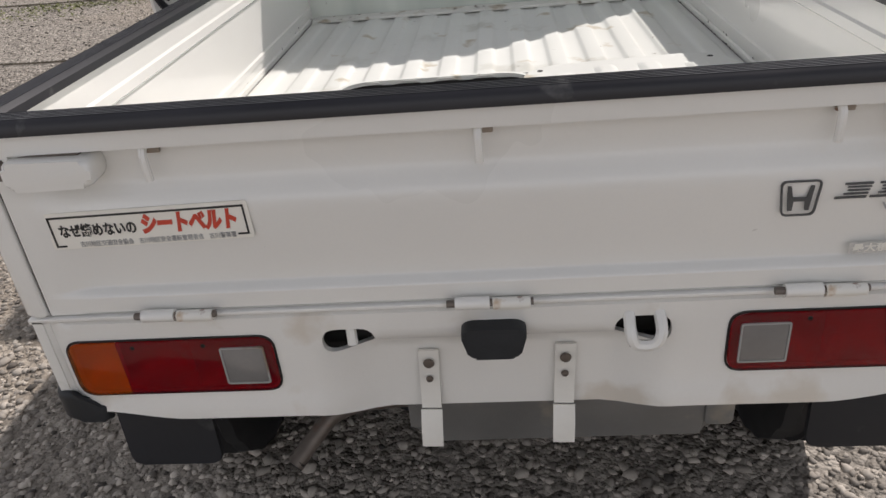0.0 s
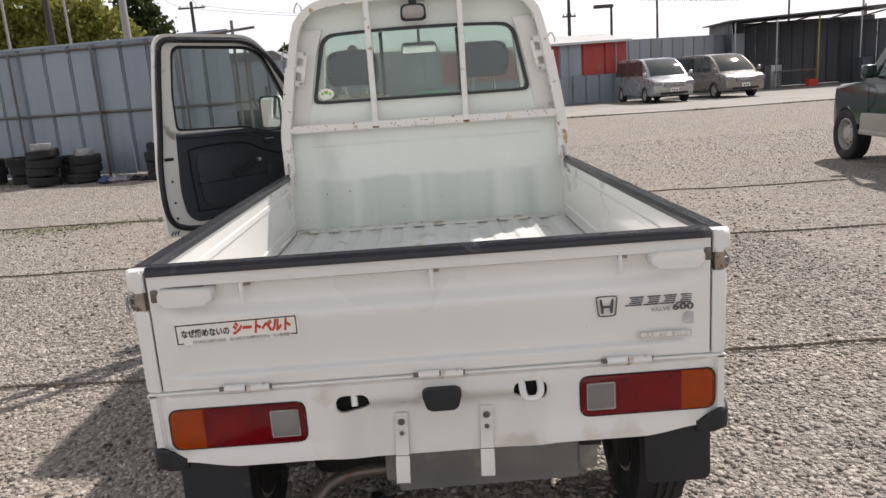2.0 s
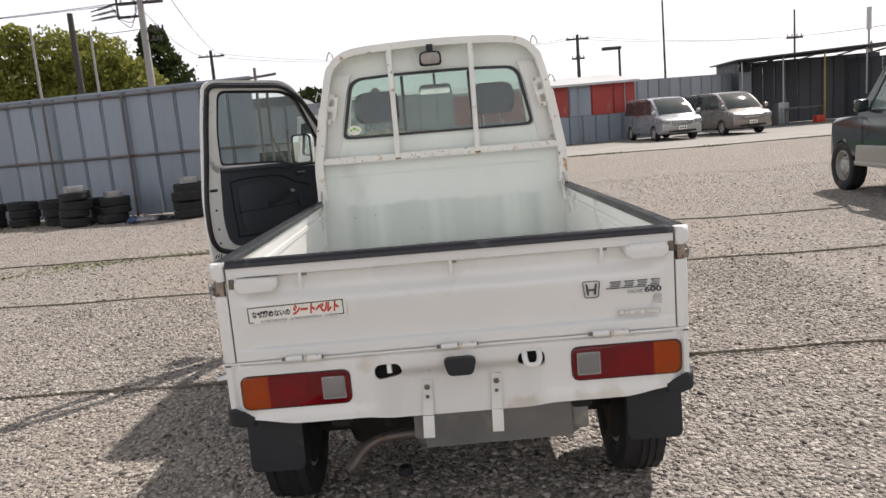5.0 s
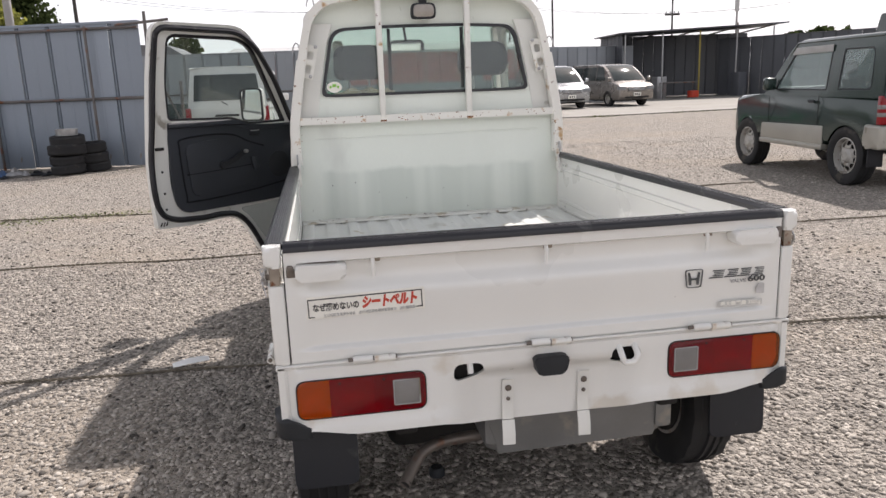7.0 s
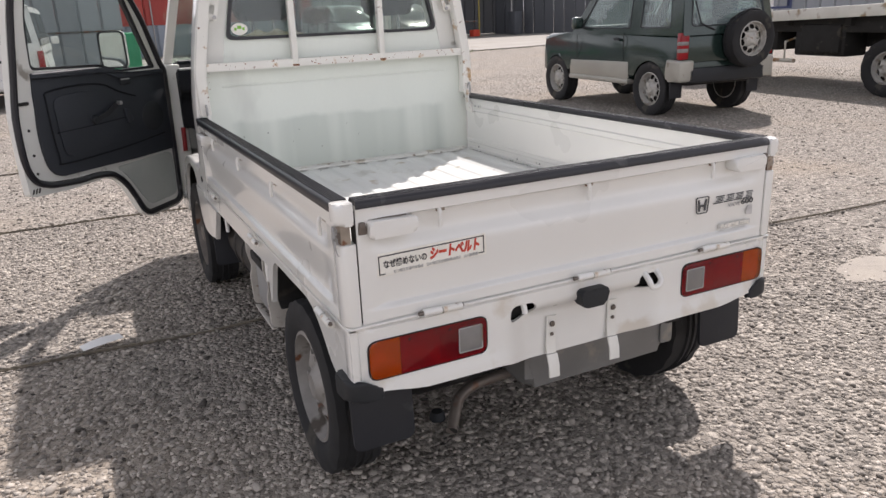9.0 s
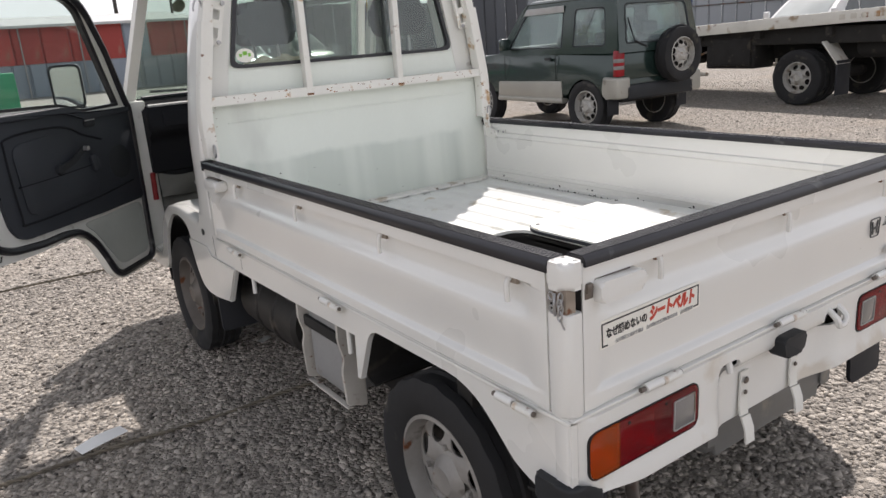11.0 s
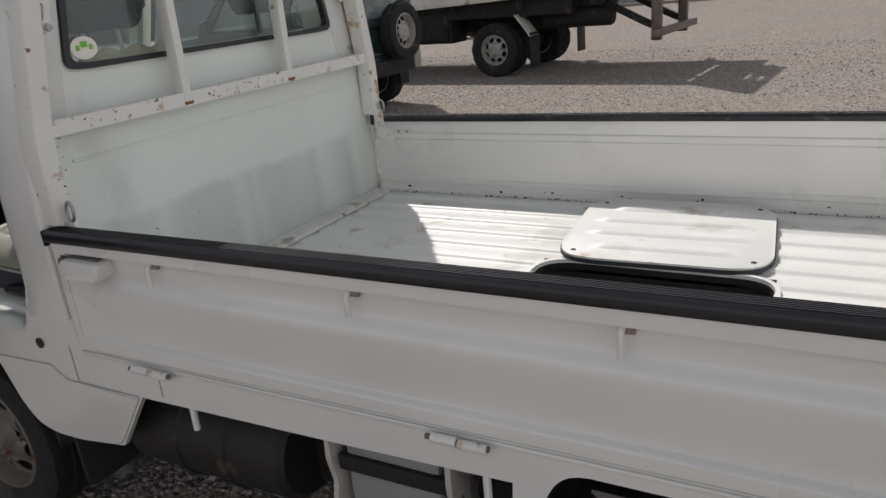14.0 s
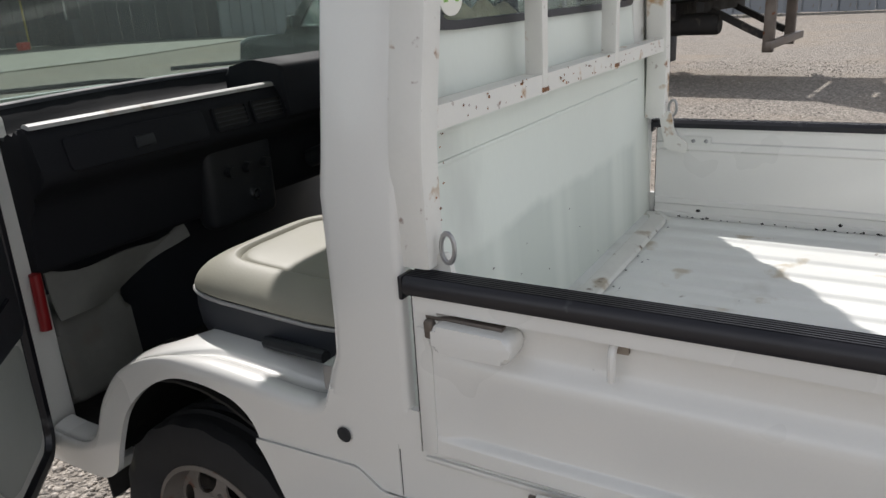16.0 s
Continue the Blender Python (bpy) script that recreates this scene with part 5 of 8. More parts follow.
# front of the cab
bm = plate([rounded([(-0.68, 0.32), (0.68, 0.32), (0.68, 1.13), (-0.68, 1.13)], 0.06, 4)], "y", 3.17, 3.20)
cab_part("front_panel", bm, M["white"], truck)
screen = sheet([-0.60, -0.3, 0.0, 0.3, 0.60], [0.0, 0.5, 1.0], lambda x, k: (x * (1.06 - 0.13 * k), 3.14 - 0.33 * k - 0.10 * (x / 0.6) ** 2 * (1 - 0.5 * k), 1.125 + 0.535 * k), 0.004)
windscreen = cab_part("windscreen", screen, M["screen"], truck, "green-tinted windscreen")
windscreen.visible_shadow = False
disc = lathe([(0.001, -0.0004), (0.033, -0.0004), (0.033, 0.0004), (0.001, 0.0004)], (0, 0, 0), "z", 24, closed=False)
cab_part("round_sticker", disc, M["sticker_back"], windscreen, "brownish back of a round paper sticker", at=pose(-0.395, 2.848, 1.545, 122, 0, 8))
cab_part("screen_header", box(-0.55, 0.55, 2.77, 2.82, 1.635, 1.68, 0.01), M["inner_white"], truck)
for wx in (-0.30, 0.25):
    cab_part("wiper", tube([(wx - 0.22, 3.155, 1.150), (wx + 0.10, 3.165, 1.140), (wx + 0.24, 3.175, 1.128)], 0.007, 6), M["black_plastic"], truck)


# passenger door, swung open on its front hinge
DOOR = pose(-0.705, 2.966, 0, 0, 0, -48.5)


def door_lean(a, b):
    return 0.686 - half_width(b) if b > 0.98 else 0.0


def away(points):
    """Outline points given as (distance from the hinge, height)."""
    return [(-u, z) for u, z in points]


skin = away(rounded([(0.0, 0.365), (0.06, 0.335), (0.285, 0.325), (0.34, 0.37), (0.385, 0.465), (0.44, 0.555), (0.52, 0.598), (0.62, 0.596), (0.76, 0.590), (0.985, 0.600), (0.992, 0.72), (0.992, 0.95), (0.985, 1.06), (0.975, 1.30), (0.965, 1.655), (0.44, 1.648), (0.30, 1.54), (0.17, 1.37), (0.04, 1.13), (0.0, 1.09)],
                    [0.03, 0.03, 0.03, 0.03, 0.05, 0.05, 0.04, 0.03, 0.04, 0.02, 0.05, 0.05, 0.05, 0.10, 0.055, 0.09, 0.06, 0.06, 0.03, 0.02], 4))
opening = away(rounded([(0.085, 1.115), (0.359, 1.112), (0.463, 1.148), (0.872, 1.162), (0.886, 1.35), (0.880, 1.600), (0.43, 1.590), (0.33, 1.530)], [0.015, 0.04, 0.04, 0.03, 0.05, 0.05, 0.08, 0.05], 4))
door = cab_part("door", plate([skin, opening], "x", 0.0, 0.038, lean=door_lean), M["inner_white"], truck, "open white passenger door with dark inner trim", at=DOOR)
seal = away(rounded([(0.03, 0.395), (0.06, 0.362), (0.285, 0.35), (0.325, 0.38), (0.368, 0.462), (0.418, 0.548), (0.49, 0.612), (0.595, 0.626), (0.70, 0.620), (0.873, 0.634), (0.944, 0.664), (0.976, 0.722), (0.984, 0.80), (0.984, 0.91), (0.976, 1.02), (0.968, 1.10), (0.962, 1.165), (0.953, 1.35), (0.943, 1.628), (0.45, 1.618), (0.315, 1.530), (0.185, 1.365), (0.055, 1.13), (0.03, 1.10)],
                    [0.02, 0.02, 0.02, 0.03, 0.04, 0.05, 0.04, 0.04, 0.05, 0.05, 0.03, 0.03, 0.03, 0.05, 0.05, 0.03, 0.03, 0.06, 0.05, 0.09, 0.06, 0.05, 0.02, 0.02], 4))
cab_part("door_seal", tube([(0.041 + door_lean(a, b), a, b) for a, b in seal], 0.016, 8, True, up=(1, 0, 0)), M["rubber"], door, "black rubber door seal")
run_in = away(rounded([(0.108, 1.128), (0.355, 1.125), (0.460, 1.161), (0.858, 1.174), (0.871, 1.35), (0.865, 1.585), (0.435, 1.575), (0.346, 1.522)], [0.012, 0.04, 0.04, 0.025, 0.04, 0.045, 0.07, 0.04], 4))
cab_part("window_channel", plate([opening, run_in], "x", 0.006, 0.030, lean=door_lean), M["rubber"], door)
cab_part("window_pane", plate([run_in], "x", 0.014, 0.018, lean=door_lean), M["pane"], door).visible_shadow = False
card = away(rounded([(0.04, 0.668), (0.338, 0.662), (0.661, 0.664), (0.815, 0.664), (0.866, 0.705), (0.886, 0.82), (0.880, 1.03), (0.876, 1.150), (0.463, 1.142), (0.359, 1.106), (0.07, 1.104), (0.04, 1.08)], [0.02, 0.03, 0.05, 0.03, 0.04, 0.05, 0.05, 0.012, 0.05, 0.05, 0.02, 0.02], 4))
cab_part("door_card", prism(card, "x", 0.036, 0.056, 0.006), M["trim"], door, "dark grey vinyl door card")
cab_part("card_ledge", prism(away(rounded([(0.05, 1.080), (0.36, 1.084), (0.465, 1.118), (0.878, 1.122), (0.878, 1.152), (0.455, 1.146), (0.35, 1.108), (0.05, 1.106)], 0.008, 3)), "x", 0.050, 0.070, 0.008), M["trim"], door)
cab_part("sill_strip", sweep([(0.032, -0.87, 1.158), (0.032, -0.463, 1.147), (0.032, -0.36, 1.111), (0.032, -0.10, 1.110)], [(-0.006, -0.004), (0.006, -0.004), (0.006, 0.005), (-0.006, 0.005)], up=(1, 0, 0)), M["box_grey"], door, "pale strip at the foot of the door window")
cab_part("card_insert", prism(away(rounded([(0.33, 0.770), (0.77, 0.745), (0.790, 1.030), (0.56, 1.050), (0.44, 1.012), (0.36, 0.930)], 0.05, 5)), "x", 0.054, 0.062, 0.005), M["trim"], door)
for pts in ([(0.27, 0.985), (0.38, 1.020), (0.47, 1.062), (0.60, 1.075), (0.80, 1.062), (0.822, 1.01), (0.808, 0.76), (0.77, 0.722), (0.40, 0.735), (0.10, 0.765)], [(0.36, 0.885), (0.58, 0.875), (0.79, 0.870)]):
    cab_part("card_piping", tube([(0.0585, -u, z) for u, z in [(p.y, p.z) for p in spline([(0, *q) for q in pts], 4)]], 0.0045, 6, up=(1, 0, 0)), M["dash"], door)
cab_part("speaker_grille", lathe([(0.001, 0.0595), (0.070, 0.0590), (0.078, 0.0565), (0.078, 0.050), (0.001, 0.050)], (0, -0.165, 0.865), "x", 24, closed=False), M["black_plastic"], door)
cab_part("pull_cup", prism(away(rounded([(0.315, 0.865), (0.365, 0.850), (0.375, 0.935), (0.335, 0.925)], 0.018, 4)), "x", 0.058, 0.076, 0.007), M["trim"], door)
cab_part("window_crank", sweep([(0.074, -0.565, 0.900), (0.086, -0.50, 0.925), (0.092, -0.434, 0.968)], [(-0.012, -0.006), (0.012, -0.006), (0.012, 0.006), (-0.012, 0.006)], up=(1, 0, 0)), M["black_plastic"], door, "black window crank with a bright tip")
cab_part("crank_hub", lathe([(0.001, 0.080), (0.020, 0.078), (0.024, 0.060), (0.001, 0.056)], (0, -0.565, 0.900), "x", 14, closed=False), M["black_plastic"], door)
cab_part("crank_knob", lathe([(0.001, 0.088), (0.010, 0.090), (0.010, 0.118), (0.001, 0.120)], (0, -0.434, 0.968), "x", 12, closed=False), M["steel"], door)
cab_part("latch_lever", box(0.056, 0.068, -0.365, -0.295, 1.048, 1.076, 0.006), M["black_plastic"], door)
cab_part("lever_edge", box(0.064, 0.070, -0.360, -0.300, 1.074, 1.080, 0.002), M["box_grey"], door)
cab_part("lock_latch", box(0.036, 0.052, -0.955, -0.905, 1.013, 1.029, 0.003), M["underbody"], door, "dark door latch")
for z in (0.70, 0.785, 0.90, 1.097):
    cab_part("edge_bolt", lathe([(0.001, 0.042), (0.006, 0.0415), (0.007, 0.038), (0.001, 0.037)], (0, -0.925, z), "x", 8, closed=False), M["underbody"], door)
cab_part("door_pocket", prism(away(rounded([(0.05, 0.405), (0.27, 0.390), (0.345, 0.50), (0.40, 0.585), (0.47, 0.640), (0.05, 0.655)], 0.04, 4)), "x", 0.036, 0.042, 0.004), M["door_grey"], door, "bare grey foot of the door")
mm = pose(-0.135, -0.180, 1.218, 0, 0, 36)
mirror_head = cab_part("wing_mirror", prism(rounded([(-0.068, -0.098), (0.068, -0.098), (0.068, 0.098), (-0.068, 0.098)], 0.03, 5), "y", -0.01, 0.045, 0.014, 3), M["white"], door, "white wing mirror", at=mm)
cab_part("mirror_rim", plate([rounded([(-0.068, -0.098), (0.068, -0.098), (0.068, 0.098), (-0.068, 0.098)], 0.03, 5), rounded([(-0.058, -0.088), (0.058, -0.088), (0.058, 0.088), (-0.058, 0.088)], 0.025, 5)], "y", -0.020, -0.004), M["black_plastic"], door, at=mm)
cab_part("mirror_pane", prism(rounded([(-0.058, -0.088), (0.058, -0.088), (0.058, 0.088), (-0.058, 0.088)], 0.025, 5), "y", -0.016, -0.008), M["mirror"], door, at=mm)
cab_part("mirror_arm", tube(spline([(-0.12, -0.16, 1.135), (-0.06, -0.13, 1.10), (0.0, -0.12, 1.105)], 4), 0.011, 8), M["black_plastic"], door)

# closed driver's door on the far side
far = cab_part("far_door", plate([skin, opening], "x", -0.038, 0.0, lean=lambda a, b: -door_lean(a, b)), M["inner_white"], truck, "closed white driver door", at=pose(0.688, 2.998, 0))
cab_part("far_card", prism(card, "x", -0.058, -0.036, 0.006), M["trim"], far)
cab_part("far_pane", plate([opening], "x", -0.020, -0.016, lean=lambda a, b: -door_lean(a, b)), M["pane"], far).visible_shadow = False

# inside the cab
cab_part("cab_floor", box(-0.60, 0.60, 2.10, 3.15, 0.34, 0.362, 0.004), M["underbody"], truck, "dirty dark cab floor mat")
cab_part("seat_base", box(-0.56, 0.60, 1.95, 2.46, 0.36, 0.665, 0.02), M["underbody"], truck)
cab_part("sagging_cloth", sheet(spread(0, 1, 10), spread(0, 1, 4), lambda u, v: (-0.60 + 0.40 * u, 2.955 - 0.03 * math.sin(u * 7 + v) * v, 0.765 - 0.13 * v * (1 - 0.75 * u) - 0.03 * math.sin(u * math.pi) - 0.010 * math.sin(9 * u + 4 * v)), 0.006), M["lining"], truck, "sagging pale cloth under the dashboard")
cab_part("firewall", box(-0.60, 0.60, 3.12, 3.15, 0.36, 0.95, 0.004), M["trim"], truck)
cab_part("floor_sack", prism(rounded([(2.955, 0.40), (3.10, 0.40), (3.10, 0.66), (3.03, 0.66), (2.975, 0.62)], 0.03, 4), "x", -0.595, -0.385, 0.03, 3), M["lining"], truck, "crumpled pale lining at the foot of the cab")


def soft(t, e):
    return math.copysign(abs(t) ** e, t)


def cab_seat(cx):
    """A thick cushion with a rounded crown on a dark skirt, piping between them, and a backrest."""
    turns = [2 * math.pi * k / 48 for k in range(49)]

    def rim(t, r):
        return cx + 0.242 * r * soft(math.cos(t), 0.42), 2.318 + 0.245 * r * soft(math.sin(t), 0.42)

    def skirt_at(k, t):
        x, y = rim(t, (0.955, 0.985, 1.0, 0.992)[k])
        return x, y, (0.645, 0.668, 0.705, 0.742)[k] + 0.05 * (y - 2.07)

    def crown_at(r, t):
        x, y = rim(t, r)
        seam = math.exp(-((r - 0.66) / 0.022) ** 2) * 0.006
        return x, y, 0.744 + 0.05 * (y - 2.07) + 0.062 * (1 - r ** 5) ** 0.6 - seam + 0.006 * (r > 0.68)

    s = cab_part("seat", sheet([0, 1, 2, 3], turns, skirt_at), M["trim"], truck, "grey-beige vinyl seat with a dark skirt and piping", smooth=60)
    cab_part("cushion", sheet([0.0, 0.2, 0.4, 0.56, 0.61, 0.635, 0.66, 0.685, 0.71, 0.78, 0.86, 0.92, 0.96, 0.985, 0.997, 1.0], turns, crown_at), M["seat"], s, smooth=70)
    cab_part("seat_piping", tube([(*rim(t, 1.0), 0.743 + 0.05 * (rim(t, 1.0)[1] - 2.07)) for t in turns[:-1]], 0.0042, 6, True), M["box_grey"], s)
    cab_part("backrest", prism(rounded([(1.955, 0.68), (2.06, 0.68), (2.035, 1.10), (2.015, 1.27), (1.955, 1.27)], 0.03, 4), "x", cx - 0.225, cx + 0.225, 0.03, 3), M["seat"], s)
    cab_part("headrest", prism(rounded([(-0.125, 1.335), (0.125, 1.335), (0.118, 1.50), (-0.118, 1.50)], 0.05, 6), "y", 1.985, 2.075, 0.03, 5), M["trim"], s, "dark headrest", at=pose(cx, 0, 0))
    for dx in (-0.05, 0.05):
        cab_part("headrest_post", tube([(cx + dx, 2.02, 1.26), (cx + dx, 2.025, 1.36)], 0.006, 6), M["steel"], s)


cab_seat(-0.325)
cab_seat(0.305)
dash_pts = rounded([(3.12, 0.78), (2.93, 0.76), (2.90, 0.93), (2.818, 0.985), (2.844, 1.080), (2.862, 1.096), (2.885, 1.096), (2.915, 1.066), (3.05, 1.078), (3.09, 1.128), (3.12, 1.128)], [0.01, 0.02, 0.03, 0.025, 0.012, 0.008, 0.008, 0.02, 0.03, 0.01, 0.01], 4)


def dash_bow(x, y):
    """The far edge of the dashboard follows the bowed windscreen."""
    return y - 0.095 * (x / 0.6) ** 2 * step(2.93, 3.09, y)


bm = prism(dash_pts, "x", -0.625, 0.625, 0.012)
for cut in spread(-0.5, 0.5, 10):
    bmesh.ops.bisect_plane(bm, geom=bm.verts[:] + bm.edges[:] + bm.faces[:], plane_co=(cut, 0, 0), plane_no=(1, 0, 0))
for v in bm.verts:
    v.co.y = dash_bow(v.co.x, v.co.y)
dash = cab_part("dashboard", bm, M["dash"], truck, "dark grey dashboard, sunlight coloured into its pale edge", smooth=40)
EDGE = [(-0.015, -0.006), (0.015, -0.006), (0.013, 0.002), (0.006, 0.006), (-0.006, 0.006), (-0.013, 0.002)]
# paler grey along this edge stands in for sunlight catching it
cab_part("dash_ledge", sweep([(-0.615, 2.864, 1.098), (0.12, 2.864, 1.098)], EDGE), M["box_grey"], dash, "dashboard edge in pale grey for the sun on it")
cab_part("screen_ledge", sweep([(x, dash_bow(x, 3.098), 1.132) for x in spread(-0.60, 0.60, 14)], [(a * 0.7, b) for a, b in EDGE]), M["trim"], dash, "dull strip at the foot of the windscreen")
FACE = pose(0, 2.818, 0.985, -15.3)
cab_part("glove_lid", prism(rounded([(-0.56, 0.010), (-0.17, 0.010), (-0.17, 0.084), (-0.56, 0.084)], 0.012, 3), "y", -0.007, 0.004, 0.003), M["dash"], dash, at=FACE)
cab_part("glove_latch", box(-0.390, -0.335, -0.012, 0.002, 0.028, 0.056, 0.004), M["black_plastic"], dash, at=FACE)
for vx in (-0.080, 0.060):
    cab_part("vent_frame", plate([rounded([(vx - 0.062, 0.020), (vx + 0.062, 0.020), (vx + 0.062, 0.084), (vx - 0.062, 0.084)], 0.010, 3), rounded([(vx - 0.056, 0.025), (vx + 0.056, 0.025), (vx + 0.056, 0.079), (vx - 0.056, 0.079)], 0.008, 3)], "y", -0.010, 0.004), M["dash"], dash, at=FACE)
    for k in range(4):
        cab_part("vent_slat", box(vx - 0.056, vx + 0.056, -0.008, 0.0, 0.031 + 0.012 * k, 0.034 + 0.012 * k), M["black_plastic"], dash, at=FACE)
    cab_part("vent_back", box(vx - 0.056, vx + 0.056, -0.0035, 0.003, 0.024, 0.080), M["underbody"], dash, at=FACE)
cab_part("meter_hood", prism(rounded([(2.80, 1.00), (3.04, 1.00), (3.04, 1.14), (2.93, 1.165), (2.82, 1.150)], 0.02, 4), "x", 0.125, 0.52, 0.015, 3), M["dash"], dash)
cab_part("centre_console", box(-0.14, 0.12, 2.88, 2.96, 0.72, 0.970, 0.03, 4), M["black_plastic"], dash)
for kx in (-0.07, 0.0, 0.07):
    cab_part("heater_knob", lathe([(0.001, -0.022), (0.014, -0.022), (0.016, 0.0), (0.001, 0.0)], (kx, 2.882, 0.88), "y", 12, closed=False), M["black_plastic"], dash)
cab_part("lighter_ring", lathe([(0.011, -0.012), (0.016, -0.012), (0.018, 0.0), (0.010, 0.0)], (0.02, 2.882, 0.795), "y", 14), M["chrome"], dash)
ring_pts = [(0.305 + 0.185 * math.cos(t), 2.56 + 0.185 * math.sin(t) * 0.86, 0.985 + 0.185 * math.sin(t) * 0.5) for t in [2 * math.pi * k / 28 for k in range(28)]]
steer = cab_part("steering_wheel", tube(ring_pts, 0.013, 8, True), M["black_plastic"], truck, "black steering wheel")
for t in (0.3, math.pi - 0.3, -math.pi / 2):
    cab_part("spoke", tube([(0.305, 2.575, 0.965), (0.305 + 0.18 * math.cos(t), 2.56 + 0.155 * math.sin(t), 0.985 + 0.09 * math.sin(t))], 0.012, 6), M["black_plastic"], steer)
cab_part("steering_column", tube([(0.305, 2.575, 0.965), (0.305, 2.90, 0.84)], 0.03, 10), M["black_plastic"], steer)
cab_part("rear_view_mirror", prism(rounded([(-0.105, -0.032), (0.105, -0.032), (0.095, 0.032), (-0.095, 0.032)], 0.02, 5), "y", -0.012, 0.02, 0.008), M["black_plastic"], truck, "black rear-view mirror", at=pose(0.0, 2.655, 1.522, 8))
cab_part("mirror_face", prism(rounded([(-0.098, -0.027), (0.098, -0.027), (0.089, 0.027), (-0.089, 0.027)], 0.018, 5), "y", -0.0145, -0.0115), M["mirror"], truck, at=pose(0.0, 2.655, 1.522, 8))
cab_part("mirror_stem", tube([(0.0, 2.67, 1.53), (0.0, 2.78, 1.63)], 0.008, 6), M["black_plastic"], truck)
cab_part("road_flare", tube([(-0.634, 2.935, 0.635), (-0.630, 2.935, 0.770)], 0.013, 10), M["red_plastic"], truck, "red emergency flare clipped in the footwell")
cab_part("parcel_shelf", box(-0.56, 0.56, 1.945, 2.0, 1.235, 1.25, 0.004), M["trim"], truck)
cab_part("seat_belt_anchor", box(-0.66, -0.62, 2.06, 2.10, 0.69, 0.74, 0.006), M["steel"], truck)
cab_part("hand_lever", tube([(-0.58, 2.30, 0.705), (-0.60, 2.14, 0.715)], 0.012, 8), M["black_plastic"], truck)

# guard frame in front of the cab back
GY = 1.893
BARS = [(-0.018, -0.020), (0.018, -0.020), (0.018, 0.020), (-0.018, 0.020)]
frame_half = [(0.604, 1.40), (0.566, 1.57), (0.530, 1.645), (0.47, 1.692), (0.38, 1.712), (0.20, 1.722), (0.0, 1.726)]
path = [(a, GY, b) for a, b in frame_half] + [(-a, GY, b) for a, b in frame_half[-2::-1]]
guard = cab_part("guard_frame", sweep([tuple(p) for p in spline(path, 4)], BARS, up=(0, 1, 0)), M["guard_white"], truck, "white steel headboard guard with rust spots")
cab_part("cross_bar", sweep([(-0.645, GY, 1.148), (0.645, GY, 1.148)], [(-0.02, -0.017), (0.02, -0.017), (0.02, 0.017), (-0.02, 0.017)]), M["guard_white"], guard, "rust-spotted cross bar")
for bx, tz in ((-0.2265, 1.708), (0.201, 1.709)):
    cab_part("upright_bar", box(bx - 0.0135, bx + 0.0135, GY - 0.022, GY + 0.014, 1.128, tz, 0.004), M["guard_white"], guard)
    cab_part("rusty_foot", box(bx - 0.0148, bx + 0.0148, GY - 0.0230, GY - 0.016, 1.133, 1.142, 0.002), M["rust_flake"], guard)
for s in (-1, 1):
    tilt = math.degrees(math.atan2(0.05, 0.15))
    holes = [rounded([(-0.014, cz - 0.019), (0.014, cz - 0.019), (0.014, cz + 0.019), (-0.014, cz + 0.019)], 0.007, 3) for cz in (-0.034, 0.032)]
    cab_part("hole_plate", plate([rounded([(-0.029, -0.078), (0.029, -0.078), (0.029, 0.078), (-0.029, 0.078)], 0.006, 3), *holes], "y", -0.004, 0.004), M["guard_white"], guard, at=pose(s * 0.562, GY + 0.010, 1.425, 0, -s * 14))
    for dz in (-0.068, 0.068):
        cab_part("bolt", lathe([(0.001, -0.010), (0.008, -0.009), (0.009, -0.003), (0.001, -0.002)], (s * (0.545 - dz * 0.25), GY, 1.425 + dz), "y", 8, closed=False), M["steel"], guard)
    post = [(s * 0.600, GY, 1.43), (s * 0.634, GY, 1.24), (s * 0.652, GY, 1.13), (s * 0.655, GY, 1.05), (s * 0.652, GY, 0.945)]
    cab_part("side_post", sweep([tuple(p) for p in spline(post, 4)], rounded([(-0.023, -0.028), (0.023, -0.028), (0.023, 0.028), (-0.023, 0.028)], 0.006, 2), up=(0, 1, 0)), M["guard_white"], guard, "broad white guard post, rusting at its edges")
    cab_part("post_ring", tube([(s * 0.652, GY - 0.046 + 0.011 * math.cos(t), 0.972 + 0.022 * math.sin(t)) for t in [2 * math.pi * k / 14 for k in range(14)]], 0.0038, 6, True, up=(1, 0, 0)), M["steel"], guard, "rusty wire ring")
    cab_part("gate_catch", prism(rounded([(1.800, 0.845), (1.862, 0.855), (1.882, 0.955), (1.850, 0.965), (1.835, 0.90), (1.800, 0.875)], 0.010, 3), "x", s * 0.640, s * 0.652), M["guard_white"], guard, "white pressed gate catch")
    for hx, hz in ((0.52, 1.665), (0.60, 1.46)):
        cab_part("rope_eye", tube(spline([(s * hx, GY, hz), (s * (hx + 0.006), GY, hz + 0.04), (s * (hx + 0.020), GY, hz + 0.052), (s * (hx + 0.034), GY, hz + 0.028), (s * (hx + 0.036), GY, hz + 0.010)], 4), 0.0036, 6, up=(0, 1, 0)), M["steel"], guard, "bent wire rope eye")
lamp = cab_part("work_lamp", prism(rounded([(-0.060, -0.036), (0.060, -0.036), (0.056, 0.036), (-0.056, 0.036)], 0.022, 5), "y", 1.880, 1.930, 0.010, 3), M["black_plastic"], guard, "reversing lamp with a fogged lens", at=pose(-0.012, -0.030, 1.642))
